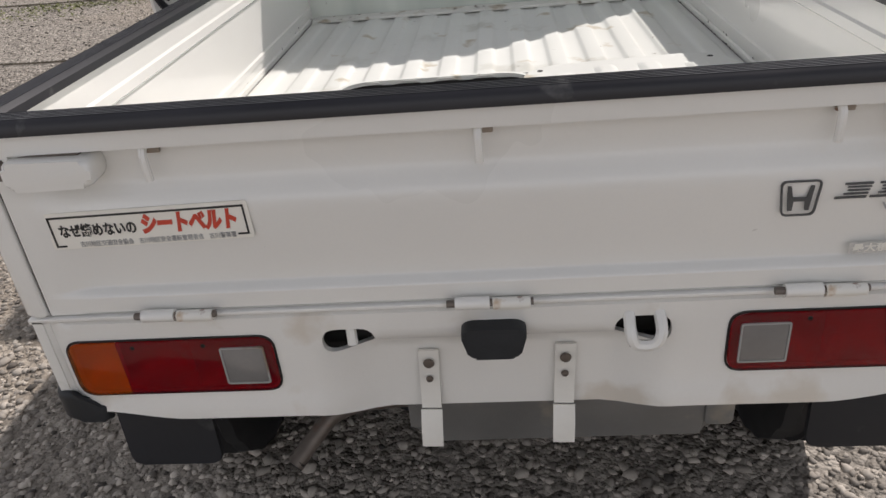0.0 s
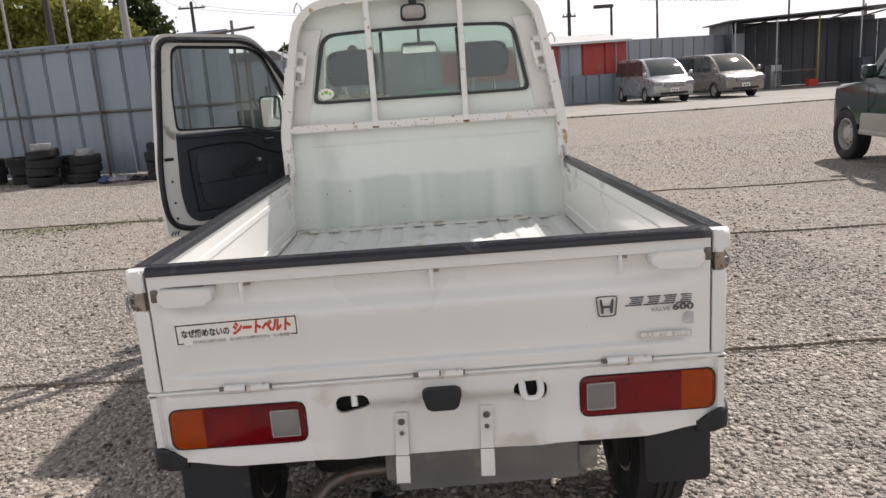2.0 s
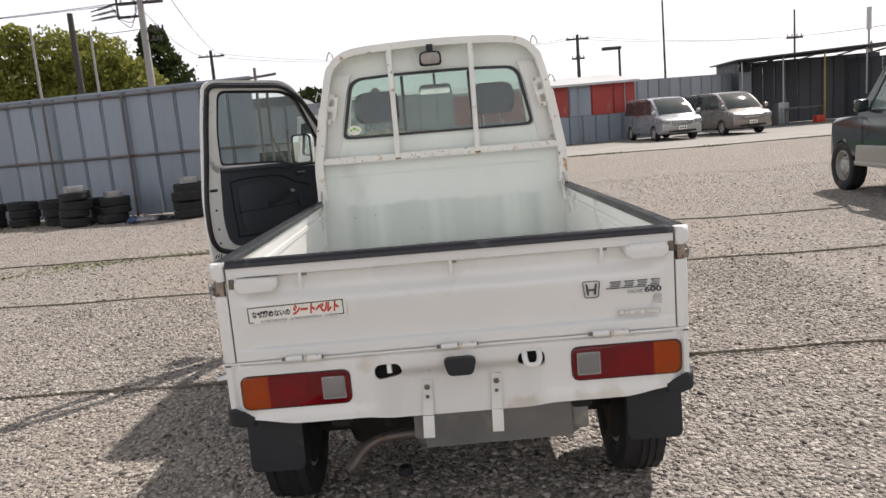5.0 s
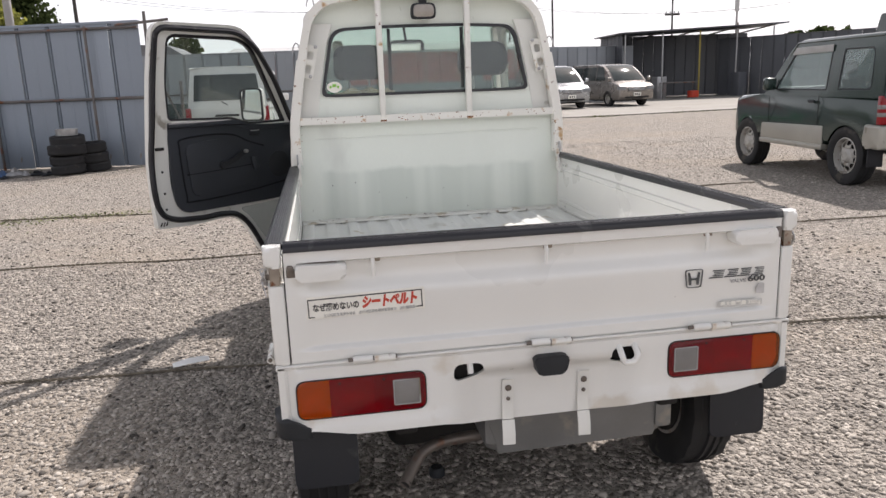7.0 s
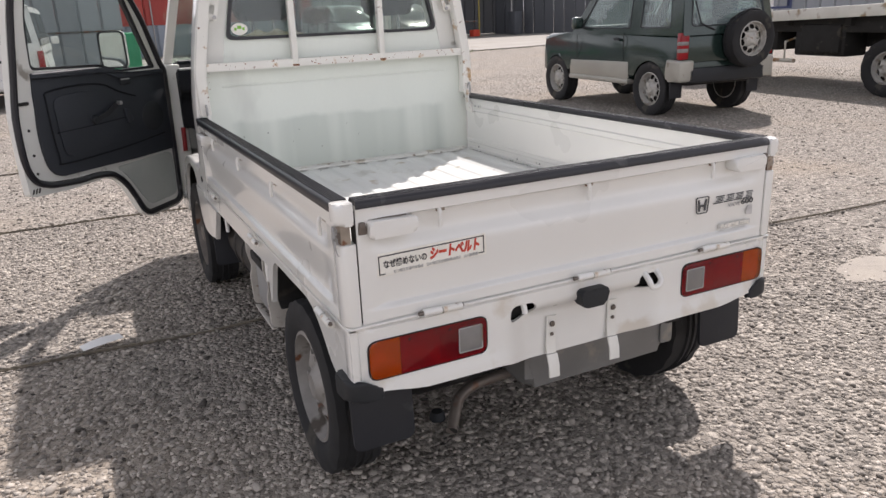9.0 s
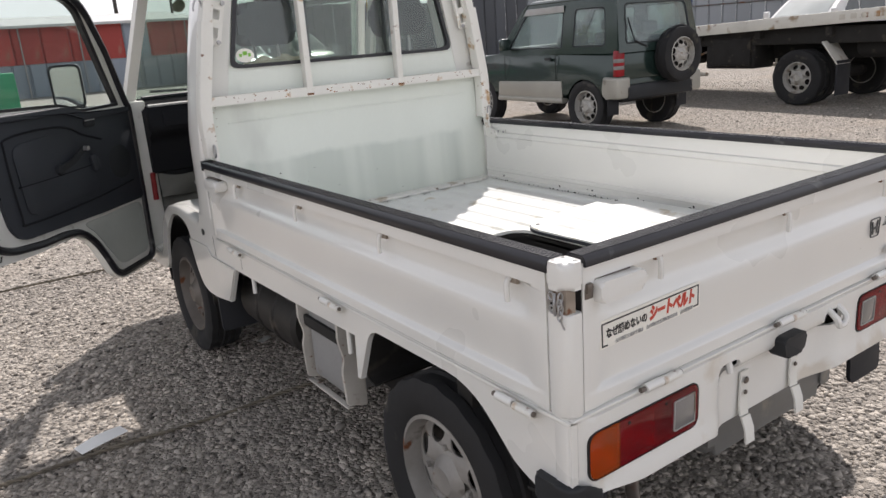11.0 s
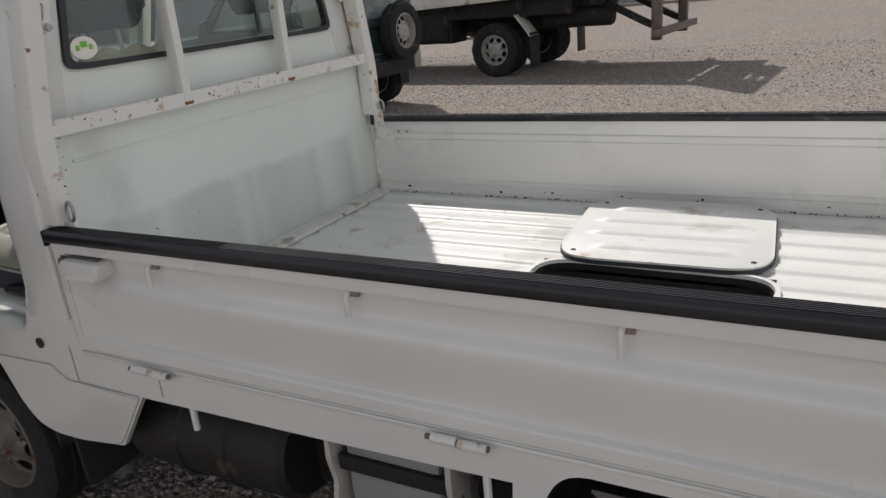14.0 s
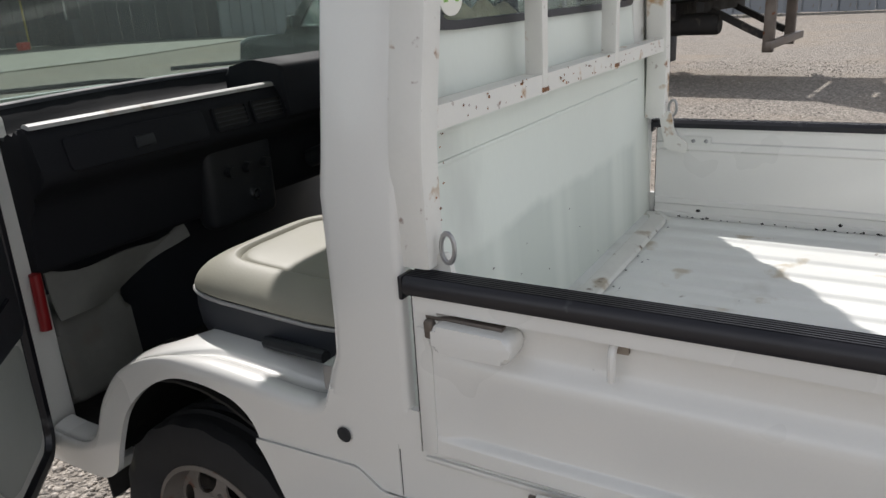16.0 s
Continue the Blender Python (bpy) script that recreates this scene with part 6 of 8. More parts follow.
cab_part("lamp_lens", prism(rounded([(-0.050, -0.028), (0.050, -0.028), (0.047, 0.028), (-0.047, 0.028)], 0.018, 5), "y", 1.8465, 1.860, 0.006, 3), M["lamp_lens"], guard, at=pose(-0.012, 0, 1.642))
cab_part("lamp_stem", box(-0.03, 0.006, 1.865, 1.90, 1.676, 1.715, 0.004), M["black_plastic"], guard)


def chips(name, parent, seed, spots, material, label=""):
    """Small flakes where the paint is knocked off. spots: (at, across, up, count, reach across, reach up, size)."""
    rng = random.Random(seed)
    bm = bmesh.new()
    for at, a, b, count, ra, rb, size in spots:
        at, a, b = Vector(at), Vector(a).normalized(), Vector(b).normalized()
        out = a.cross(b)
        for _ in range(count):
            c = at + a * rng.uniform(-ra, ra) + b * rng.uniform(-rb, rb)
            w, h = size * rng.uniform(0.3, 1.3), size * rng.uniform(0.25, 0.8)
            k = rng.randint(5, 8)
            ring = [c + out * 0.0008 + a * w * math.cos(2 * math.pi * i / k) * rng.uniform(0.6, 1.2) + b * h * math.sin(2 * math.pi * i / k) * rng.uniform(0.6, 1.2) for i in range(k)]
            bm.faces.new([bm.verts.new(p) for p in ring])
    ob = part(name, bm, material, parent, label, smooth=0)
    return tagged(ob, label, kind="stuff")


BACK = REAR + 0.0172
chips("paint_chip", truck, 5, [
    ((0.6525, 1.0, 0.672), (0, 1, 0), (0, 0, 1), 11, 0.88, 0.006, 0.0065),
    ((-0.6525, 1.0, 0.672), (0, -1, 0), (0, 0, 1), 12, 0.88, 0.008, 0.006),
    ((0.6494, 0.95, 0.6535), (0, 1, 0), (0, 0, 1), 110, 0.90, 0.0022, 0.0042),
    ((0, 0.045, 0.6512), (1, 0, 0), (0, 1, 0), 26, 0.62, 0.004, 0.004),
    ((0, 1.835, 0.6535), (1, 0, 0), (0, 1, 0), 30, 0.58, 0.028, 0.0055),
    ((0, BACK, 0.76), (1, 0, 0), (0, 0.05, 1), 8, 0.50, 0.09, 0.0040),
    ((0, 1.0, 0.6568), (1, 0, 0), (0, 1, 0), 18, 0.6, 0.85, 0.0032)], M["underbody"], "dark chips in the bed paint")
chips("rust_chip", guard, 6, [
    ((0, GY - 0.0202, 1.150), (1, 0, 0), (0, 0, 1), 34, 0.61, 0.016, 0.0040),
    ((-0.15, GY - 0.0202, 1.150), (1, 0, 0), (0, 0, 1), 22, 0.32, 0.015, 0.0045),
    ((-0.634, GY - 0.0282, 1.05), (1, 0, 0), (0, 0, 1), 8, 0.016, 0.10, 0.0036),
    ((0.634, GY - 0.0282, 1.05), (1, 0, 0), (0, 0, 1), 8, 0.016, 0.10, 0.0036)], M["rust_flake"], "rust flakes on the guard")
for s in (-1, 1):
    cab_part("catch_plate", plate([rounded([(1.735, 0.868), (1.835, 0.868), (1.835, 0.892), (1.735, 0.892)], 0.006, 3)], "x", min(s * 0.6515, s * 0.6555), max(s * 0.6515, s * 0.6555)), M["inner_white"], guard)
    for y in (1.75, 1.785, 1.82):
        cab_part("rivet", lathe([(0.001, -s * 0.003), (0.005, -s * 0.002), (0.006, 0.0), (0.001, 0.0)], (s * 0.6515, y, 0.880), "x", 8, closed=False), M["steel"], guard)
# vent slots in the door's lower corner
for k in range(3):
    cab_part("door_slot", prism([(-0.974 + 0.016 * k, 0.612), (-0.966 + 0.016 * k, 0.612), (-0.956 + 0.016 * k, 0.634), (-0.964 + 0.016 * k, 0.634)], "x", 0.0375, 0.0392), M["underbody"], door)

cloth = part("folded_cloth", sheet(spread(-0.17, 0.17, 22), spread(0, 1, 8), lambda x, v: (x, 0.055 * (v - 0.5), 0.008 + 0.040 * math.sin(v * math.pi) * (1 - abs(x / 0.17) ** 4) * (0.8 + 0.2 * math.sin(x * 70)))), M["cloth"], None, at=pose(-0.30, 1.982, 1.252))
tagged(cloth, "folded beige cloth on the shelf behind the seats", "cloth")


# ---- other vehicles ----
# the diffuse film paints in the sky reflection that lightens these panes
M["suv_pane"] = glass("green_car_pane", (0.80, 0.88, 0.86), see=0.90, dust_haze=0.16, body=(0.52, 0.60, 0.60))
# pale base colour stands in for bright sky reflected in the glass
M["pale_glass"] = surface("sky_pale_glass", (0.42, 0.45, 0.44), 0.06, vary=0.15, scale=1.6, bump=0.0, spec=0.5)
M["car_glass"] = surface("dark_car_glass", (0.045, 0.054, 0.053), 0.05, vary=0.3, scale=1.6, bump=0.0, spec=0.5)
M["blue_tube"] = surface("dark_blue_tube", (0.014, 0.025, 0.085), 0.5, vary=0.1, bump=0.0)
M["green_paint"] = surface("dark_green_car_paint", (0.020, 0.038, 0.033), 0.22, 0.3, vary=0.1, scale=2, fine=200, bump=0.02, coat=0.5, spots=[((0.08, 0.085, 0.075), 5, 0.19)])
M["beige_paint"] = surface("silver_beige_paint", (0.36, 0.35, 0.31), 0.4, 0.3, vary=0.08, scale=3, fine=150, bump=0.03, spots=[((0.2, 0.19, 0.16), 7, 0.17)])
M["van_lens"] = surface("grey_headlamp_lens", (0.20, 0.205, 0.21), 0.35, vary=0.2, scale=9, bump=0.1)
M["silver_paint"] = surface("silver_car_paint", (0.40, 0.41, 0.42), 0.28, 0.6, vary=0.06, scale=2, fine=160, bump=0.02, coat=0.4)
M["bronze_paint"] = surface("grey_beige_car_paint", (0.26, 0.24, 0.22), 0.28, 0.6, vary=0.06, scale=2, fine=160, bump=0.02, coat=0.4)
M["van_white"] = surface("white_van_paint", (0.66, 0.66, 0.645), 0.3, vary=0.05, scale=1.5, fine=120, bump=0.03, coat=0.4, spots=[(GRIME, 4, 0.2)])
M["bed_edge"] = surface("chipped_white_bed_paint", (0.62, 0.60, 0.54), 0.5, vary=0.1, scale=3, fine=60, bump=0.1, spots=[((0.30, 0.22, 0.14), 4, 0.12), (RUST, 9, 0.16)])
M["rust_white"] = surface("rusty_white_paint", (0.55, 0.52, 0.45), 0.6, vary=0.15, scale=4, fine=50, bump=0.15, spots=[((0.33, 0.19, 0.09), 5, 0.05), (RUST, 8, 0.11)])
M["blue_mark"] = surface("blue_disc_paint", (0.10, 0.30, 0.52), 0.5, vary=0.1, bump=0.0)


def quad_panel(q, u0, u1, v0, v1, out, thick=0.006, r=0.05, bm=None):
    """A rounded thin panel laid on the face q = (low start, low end, high end, high start), out from it."""
    a, b, c, d = (Vector(p) for p in q)
    nrm = (b - a).cross(d - a).normalized()
    bm = bm or bmesh.new()
    w, h = (b - a).length, (d - a).length
    pts = rounded([(u0 * w, v0 * h), (u1 * w, v0 * h), (u1 * w, v1 * h), (u0 * w, v1 * h)], r, 3)
    rows = []
    for o in (out - thick, out):
        row = []
        for x, y in pts:
            u, v = x / w, y / h
            p = (a * (1 - u) + b * u) * (1 - v) + (d * (1 - u) + c * u) * v
            row.append(bm.verts.new(p + nrm * o))
        rows.append(row)
    bm.faces.new(rows[0][::-1])
    bm.faces.new(rows[1])
    k = len(pts)
    for i in range(k):
        bm.faces.new((rows[0][i], rows[0][(i + 1) % k], rows[1][(i + 1) % k], rows[1][i]))
    return bm


def hull(lo, hi, z0, z1, bevel):
    """A cabin: corners (x, y) below and above."""
    bm = bmesh.new()
    a = [bm.verts.new((*p, z0)) for p in lo]
    b = [bm.verts.new((*p, z1)) for p in hi]
    bm.faces.new(a[::-1])
    bm.faces.new(b)
    k = len(lo)
    for i in range(k):
        bm.faces.new((a[i], a[(i + 1) % k], b[(i + 1) % k], b[i]))
    bmesh.ops.bevel(bm, geom=list(bm.edges), offset=bevel, segments=3, profile=0.5, affect='EDGES')
    return bm


def car_body(top, zb, wb, r, arch, half, bevel=0.06):
    """The lower body: a side outline with two wheel arches, drawn across the car, narrower at its ends."""
    pts = list(top)
    for c in (wb, 0.0):
        t0 = math.asin(max(-0.9, min(0.9, (zb - r) / arch)))
        for i in range(13):
            t = t0 + (math.pi - 2 * t0) * i / 12
            pts.append((c + arch * math.cos(t), r + arch * math.sin(t)))
    bm = prism(pts, "x", -half, half, bevel, 3)
    y0, y1 = min(p[0] for p in top), max(p[0] for p in top)
    for v in bm.verts:
        e = max(0, (v.co.y - (y1 - 0.7)) / 0.7, ((y0 + 0.35) - v.co.y) / 0.35)
        v.co.x *= 1 - 0.09 * min(1, e) ** 2
    return bm


def car_wheel(parent, x, y, r, width, rim_r, out):
    w = wheel(parent, x, y, out, M["rim"], r, width, rim_r, holes=10, n=26)
    return w


def car(name, label, m, paint, half, wb, r, top, zb, cabin, windows, rim_r=0.19, sill=0.12, head=0.13, screen="car_glass", panes="car_glass", open_cabin=False):
    """cabin: (belt z, roof z, rear low y, rear high y, front low y, front high y, half low, half high).
    windows: shares of the side glass along the cabin, as (start, end)."""
    c = thing(name, label, "car" if "van" not in name else "van", m)
    body = part("body", car_body(top, zb, wb, r, r + 0.07, half), paint, c)
    z0, z1, yr0, yr1, yf0, yf1, h0, h1 = cabin
    zz = z0 - 0.05
    # side profile from the windscreen's foot over the roof to the tail
    prof = [(p.y, p.z) for p in spline([(0, yf0, zz), (0, yf0 * 0.52 + yf1 * 0.48, zz + (z1 - zz) * 0.60), (0, yf1, z1 - 0.045), (0, yf1 * 0.6 + yr1 * 0.4, z1), (0, yr1 + 0.25, z1 - 0.012), (0, yr1, z1 - 0.07), (0, yr0, zz)], 7)]

    def side(z):
        return h0 + (h1 - h0) * (z - zz) / (z1 - zz)

    def skin(k, u, out=0.0):
        y, z = prof[k]
        (ya, za), (yb, zb_) = prof[max(k - 1, 0)], prof[min(k + 1, len(prof) - 1)]
        ny, nz = za - zb_, yb - ya
        d = math.hypot(ny, nz) or 1
        ny, nz = -ny / d, -nz / d
        lean_in = abs(ny) * (0.16 if y > 1 else 0.10)
        return (u * side(z), y + ny * out - math.copysign(lean_in * abs(u) ** 2.2, ny), z + nz * out - 0.03 * abs(nz) * u ** 4)

    us = [-1, -0.93, -0.84, -0.6, -0.3, 0, 0.3, 0.6, 0.84, 0.93, 1]
    ks = list(range(len(prof)))
    bm = sheet(ks, us, skin)
    for u in (-1, 1):
        bm.faces.new([bm.verts.new(skin(k, u)) for k in ks])
    bmesh.ops.remove_doubles(bm, verts=bm.verts, dist=0.0005)
    if open_cabin:
        bm.free()
    else:
        part("cabin", bm, paint, c, smooth=50)
    front = [k for k in ks if prof[k][0] > yf1 + 0.06 and prof[k][1] > zz + 0.10]
    rear = [k for k in ks if prof[k][0] < yr1 + 0.03 and k > 20 and z1 - 0.13 > prof[k][1] > zz + 0.14]
    glass_u = [-0.86, -0.6, -0.3, 0, 0.3, 0.6, 0.86]
    for nm, kk in (("windscreen", front), ("rear_window", rear)):
        if len(kk) > 1 and not open_cabin:
            part(nm, sheet(kk, glass_u, lambda k, u: skin(k, u, 0.012), 0.006), M[screen if nm == "windscreen" else panes], c)

    def y_front(z):
        for (ya, za), (yb, zb_) in zip(prof, prof[1:]):
            if za <= z <= zb_:
                return ya + (yb - ya) * (z - za) / (zb_ - za)
        return yf1

    for s in (-1, 1):
        for u0, u1 in () if open_cabin else windows:
            lo, hi = zz + sill, z1 - head
            a, b = yr0 + u0 * (yf0 - yr0), yr0 + u1 * (yf0 - yr0)
            tail = (yr1 - yr0) * 0.7 + 0.04
            quad = rounded([(max(a, yr0 + 0.10), lo), (min(b, y_front(lo) - 0.10), lo), (min(b, y_front(hi) - 0.09), hi), (max(a + 0.02, yr0 + tail + 0.08), hi)], 0.045, 3)
            bm = bmesh.new()
            rows = [[bm.verts.new((s * (side(z) + o), y, z)) for y, z in quad] for o in (0.002, 0.009)]
            bm.faces.new(rows[0])
            bm.faces.new(rows[1])
            for q in range(len(quad)):
                n = (q + 1) % len(quad)
                bm.faces.new((rows[0][q], rows[0][n], rows[1][n], rows[1][q]))
            part("side_window", bm, M[panes], c)
        for y in (0.0, wb):
            car_wheel(c, s * (half - 0.10), y, r, 0.19, rim_r, s)
        ym = yf0 - 0.22
        mir = part("wing_mirror", box(min(s * (half - 0.01), s * (half + 0.15)), max(s * (half - 0.01), s * (half + 0.15)), ym - 0.05, ym + 0.05, z0 + 0.04, z0 + 0.20, 0.035, 3), paint, c)
    part("underside", box(-half + 0.2, half - 0.2, -0.45, wb + 0.45, zb - 0.04, zb + 0.25, 0.03), M["underbody"], c)
    return c


# dark green off-road car with its spare wheel on the tail
SUV_AT = pose(5.93, 5.66, 0, 0, 0, -4)
suv = car("off_road_car", "small dark green three-door off-road car, beige lower trim", SUV_AT, M["green_paint"], 0.690, 2.20, 0.330,
          [(-0.50, 0.44), (-0.56, 0.50), (-0.56, 0.90), (-0.52, 1.00), (1.66, 1.00), (1.80, 0.995), (2.46, 0.965), (2.62, 0.92), (2.68, 0.66), (2.68, 0.46), (2.60, 0.42)], 0.42,
          (1.00, 1.645, -0.53, -0.45, 1.74, 1.22, 0.672, 0.600), [(0.085, 0.335), (0.425, 0.93)], 0.20, open_cabin=True)
# its cabin: window frames with open panes, roof, and the seats that show through


def suv_lean(s):
    return lambda a, b: -s * 0.125 * (b - 1.0)


for s in (-1, 1):
    holes = [rounded([(-0.355, 1.055), (0.225, 1.055), (0.225, 1.505), (-0.300, 1.505)], [0.05, 0.03, 0.04, 0.07], 5), rounded([(0.425, 1.045), (1.545, 1.045), (1.190, 1.510), (0.425, 1.505)], [0.03, 0.04, 0.05, 0.04], 5)]
    outer = rounded([(-0.565, 0.97), (1.80, 0.97), (1.275, 1.560), (1.16, 1.615), (-0.38, 1.615), (-0.490, 1.56)], [0.01, 0.02, 0.06, 0.05, 0.05, 0.05], 5)
    part("side_frame", plate([outer, *holes], "x", s * 0.652, s * 0.679, lean=suv_lean(s)), M["green_paint"], suv)
    for hole in holes:
        ca, cb = sum(p[0] for p in hole) / len(hole), sum(p[1] for p in hole) / len(hole)
        small = [(ca + (a - ca) * 0.955, cb + (b - cb) * 0.935) for a, b in hole]
        gasket = part("window_gasket", plate([hole, small], "x", s * 0.662, s * 0.681, lean=suv_lean(s)), M["black_plastic"], suv, "black window gasket")
        part("pane", plate([small], "x", s * 0.668, s * 0.671, lean=suv_lean(s)), M["suv_pane"], gasket).visible_shadow = False
    part("roof_gutter", tube([(s * 0.604, -0.40, 1.615), (s * 0.606, 1.17, 1.610), (s * 0.640, 1.70, 1.06)], 0.012, 6), M["green_paint"], suv)


def tail_lean(a, b):
    return 0.17 * (b - 1.0)


tail_hole = rounded([(-0.555, 1.065), (0.555, 1.065), (0.505, 1.525), (-0.505, 1.525)], [0.05, 0.05, 0.06, 0.06], 5)
tail_small = [(a * 0.965, 1.295 + (b - 1.295) * 0.94) for a, b in tail_hole]
part("tail_frame", plate([rounded([(-0.672, 0.97), (0.672, 0.97), (0.610, 1.56), (0.56, 1.61), (-0.56, 1.61), (-0.610, 1.56)], [0.01, 0.01, 0.04, 0.04, 0.04, 0.04], 4), tail_hole], "y", -0.580, -0.552, lean=tail_lean), M["green_paint"], suv)
gasket = part("window_gasket", plate([tail_hole, tail_small], "y", -0.583, -0.560, lean=tail_lean), M["black_plastic"], suv, "black window gasket")
part("pane", plate([tail_small], "y", -0.572, -0.569, lean=tail_lean), M["suv_pane"], gasket).visible_shadow = False
part("windscreen", sheet(spread(-0.60, 0.60, 6), spread(0, 1, 4), lambda x, k: (x * (1.02 - 0.12 * k), 1.80 - 0.53 * k - 0.05 * (x / 0.6) ** 2, 0.99 + 0.585 * k), 0.004), M["suv_pane"], suv).visible_shadow = False
part("roof", hull([(-0.610, -0.475), (0.610, -0.475), (0.612, 1.245), (-0.612, 1.245)], [(-0.560, -0.43), (0.560, -0.43), (0.560, 1.15), (-0.560, 1.15)], 1.575, 1.650, 0.035), M["green_paint"], suv, "dark green roof")
part("cabin_floor", box(-0.62, 0.62, -0.50, 1.66, 1.001, 1.010), M["underbody"], suv)
for cx, cy, hz in ((-0.32, 0.62, 1.20), (0.32, 0.62, 1.20), (-0.30, -0.10, 1.14), (0.30, -0.10, 1.14)):
    part("seat_back", box(cx - 0.23, cx + 0.23, cy - 0.07, cy + 0.07, 0.98, hz, 0.05, 3), M["trim"], suv)
    part("headrest", box(cx - 0.13, cx + 0.13, cy - 0.06, cy + 0.04, hz + 0.02, hz + 0.17, 0.045, 3), M["trim"], suv)
part("dashboard", box(-0.60, 0.60, 1.38, 1.62, 0.99, 1.08, 0.03), M["trim"], suv)
for s in (-1, 1):
    part("lower_trim", prism(rounded([(0.41, 0.42), (1.80, 0.42), (1.78, 0.62), (0.42, 0.64)], 0.02, 3), "x", min(s * 0.68, s * 0.702), max(s * 0.68, s * 0.702), 0.008), M["beige_paint"], suv, "beige lower trim")
    part("side_step", box(min(s * 0.60, s * 0.72), max(s * 0.60, s * 0.72), 0.40, 1.80, 0.36, 0.425, 0.02), M["beige_paint"], suv)
    part("bumper_end", prism(rounded([(-0.60, 0.44), (-0.36, 0.44), (-0.33, 0.52), (-0.33, 0.70), (-0.60, 0.69)], 0.03, 3), "x", min(s * 0.50, s * 0.712), max(s * 0.50, s * 0.712), 0.03, 3), M["beige_paint"], suv, "beige bumper end")
    lampp = part("tail_lamp", prism(rounded([(-0.575, 0.70), (-0.50, 0.70), (-0.50, 1.00), (-0.575, 1.00)], 0.015, 3), "x", min(s * 0.575, s * 0.693), max(s * 0.575, s * 0.693), 0.012), M["red_lens"], suv, "red tail lamp")
    for z in (0.78, 0.86):
        part("clear_band", box(min(s * 0.585, s * 0.696), max(s * 0.585, s * 0.696), -0.579, -0.51, z, z + 0.045, 0.006), M["clear_lens"], lampp)
    part("door_handle", box(min(s * 0.68, s * 0.705), max(s * 0.68, s * 0.705), 0.62, 0.74, 0.90, 0.935, 0.008), M["black_plastic"], suv)
    part("door_gap", box(min(s * 0.686, s * 0.6915), max(s * 0.686, s * 0.6915), 0.535, 0.543, 0.46, 0.99), M["underbody"], suv)
    part("door_gap", box(min(s * 0.686, s * 0.6915), max(s * 0.686, s * 0.6915), 1.63, 1.638, 0.46, 0.96), M["underbody"], suv)
    part("mudflap", box(min(s * 0.50, s * 0.68), max(s * 0.50, s * 0.68), -0.40, -0.385, 0.24, 0.46, 0.004), M["mud"], suv)
    part("visor", prism([(0.42, 1.480), (1.245, 1.470), (1.16, 1.555), (0.42, 1.560)], "x", min(s * 0.622, s * 0.634), max(s * 0.622, s * 0.634), 0.004), M["box_grey"], suv)
part("rear_bumper", box(-0.58, 0.58, -0.60, -0.45, 0.42, 0.60, 0.03), M["black_plastic"], suv)
part("tail_plate", box(-0.60, 0.14, -0.572, -0.55, 0.66, 0.96, 0.02), M["green_paint"], suv)
part("wiper", tube([(-0.42, -0.575, 1.10), (-0.50, -0.545, 1.36)], 0.009, 6), M["black_plastic"], suv)
part("wiper", tube([(-0.42, -0.575, 1.10), (-0.22, -0.58, 1.02)], 0.011, 6), M["black_plastic"], suv)
sp = wheel(suv, 0, 0, 1, M["rim"], 0.325, 0.17, 0.195, 10, 28, "spare wheel on the tail")
sp.matrix_basis = pose(0.22, -0.665, 0.90, 0, 0, -90)
part("spare_cover_bow", tube([(0.22 + 0.335 * math.cos(radians(d)), -0.69, 0.90 + 0.335 * math.sin(radians(d))) for d in range(40, 141, 10)], 0.012, 6, up=(0, 1, 0)), M["black_plastic"], suv)
part("spare_carrier", box(0.10, 0.34, -0.62, -0.55, 0.80, 1.00, 0.02), M["underbody"], suv)

# two parked minivans, faces to the yard
TALL = [(-0.95, 0.35), (-1.0, 0.60), (-0.98, 1.00), (2.85, 1.00), (3.20, 0.985), (3.60, 0.89), (3.74, 0.78), (3.77, 0.42), (3.66, 0.28)]
for nm, lb, at, paint in (("minivan", "silver minivan with dark windows parked on the concrete", pose(9.33, 31.0, 0.03, 0, 0, 184), M["silver_paint"]),
                          ("minivan", "grey-beige minivan parked on the concrete", pose(12.0, 31.2, 0.03, 0, 0, 187), M["bronze_paint"])):
    v = car(nm, lb, at, paint, 0.86, 2.85, 0.315, TALL, 0.26, (1.00, 1.76, -0.97, -0.80, 3.32, 2.05, 0.83, 0.69), [(0.03, 0.32), (0.335, 0.62), (0.635, 0.82)], 0.20)
    for s in (-1, 1):
        part("headlamp", prism(rounded([(3.38, 0.70), (3.765, 0.66), (3.73, 0.82), (3.42, 0.86)], 0.03, 3), "x", min(s * 0.48, s * 0.815), max(s * 0.48, s * 0.815), 0.02), M["van_lens"], v, "clear headlamp")
    part("grille", box(-0.40, 0.40, 3.74, 3.785, 0.62, 0.78, 0.02), M["decal_grey"], v)
    for z in (0.66, 0.70, 0.74):
        part("grille_bar", box(-0.38, 0.38, 3.78, 3.795, z, z + 0.015, 0.003), M["chrome"], v)
    part("number_plate", box(-0.165, 0.165, 3.78, 3.80, 0.42, 0.56, 0.004), M["sticker_white"], v, "white number plate with unreadable marks")
    for bx in (-0.09, 0.0, 0.09):
        part("plate_mark", box(bx - 0.03, bx + 0.03, 3.80, 3.803, 0.45, 0.52), M["ink_black"], v)
    part("bumper_grille", box(-0.55, 0.55, 3.755, 3.785, 0.33, 0.40, 0.01), M["underbody"], v)

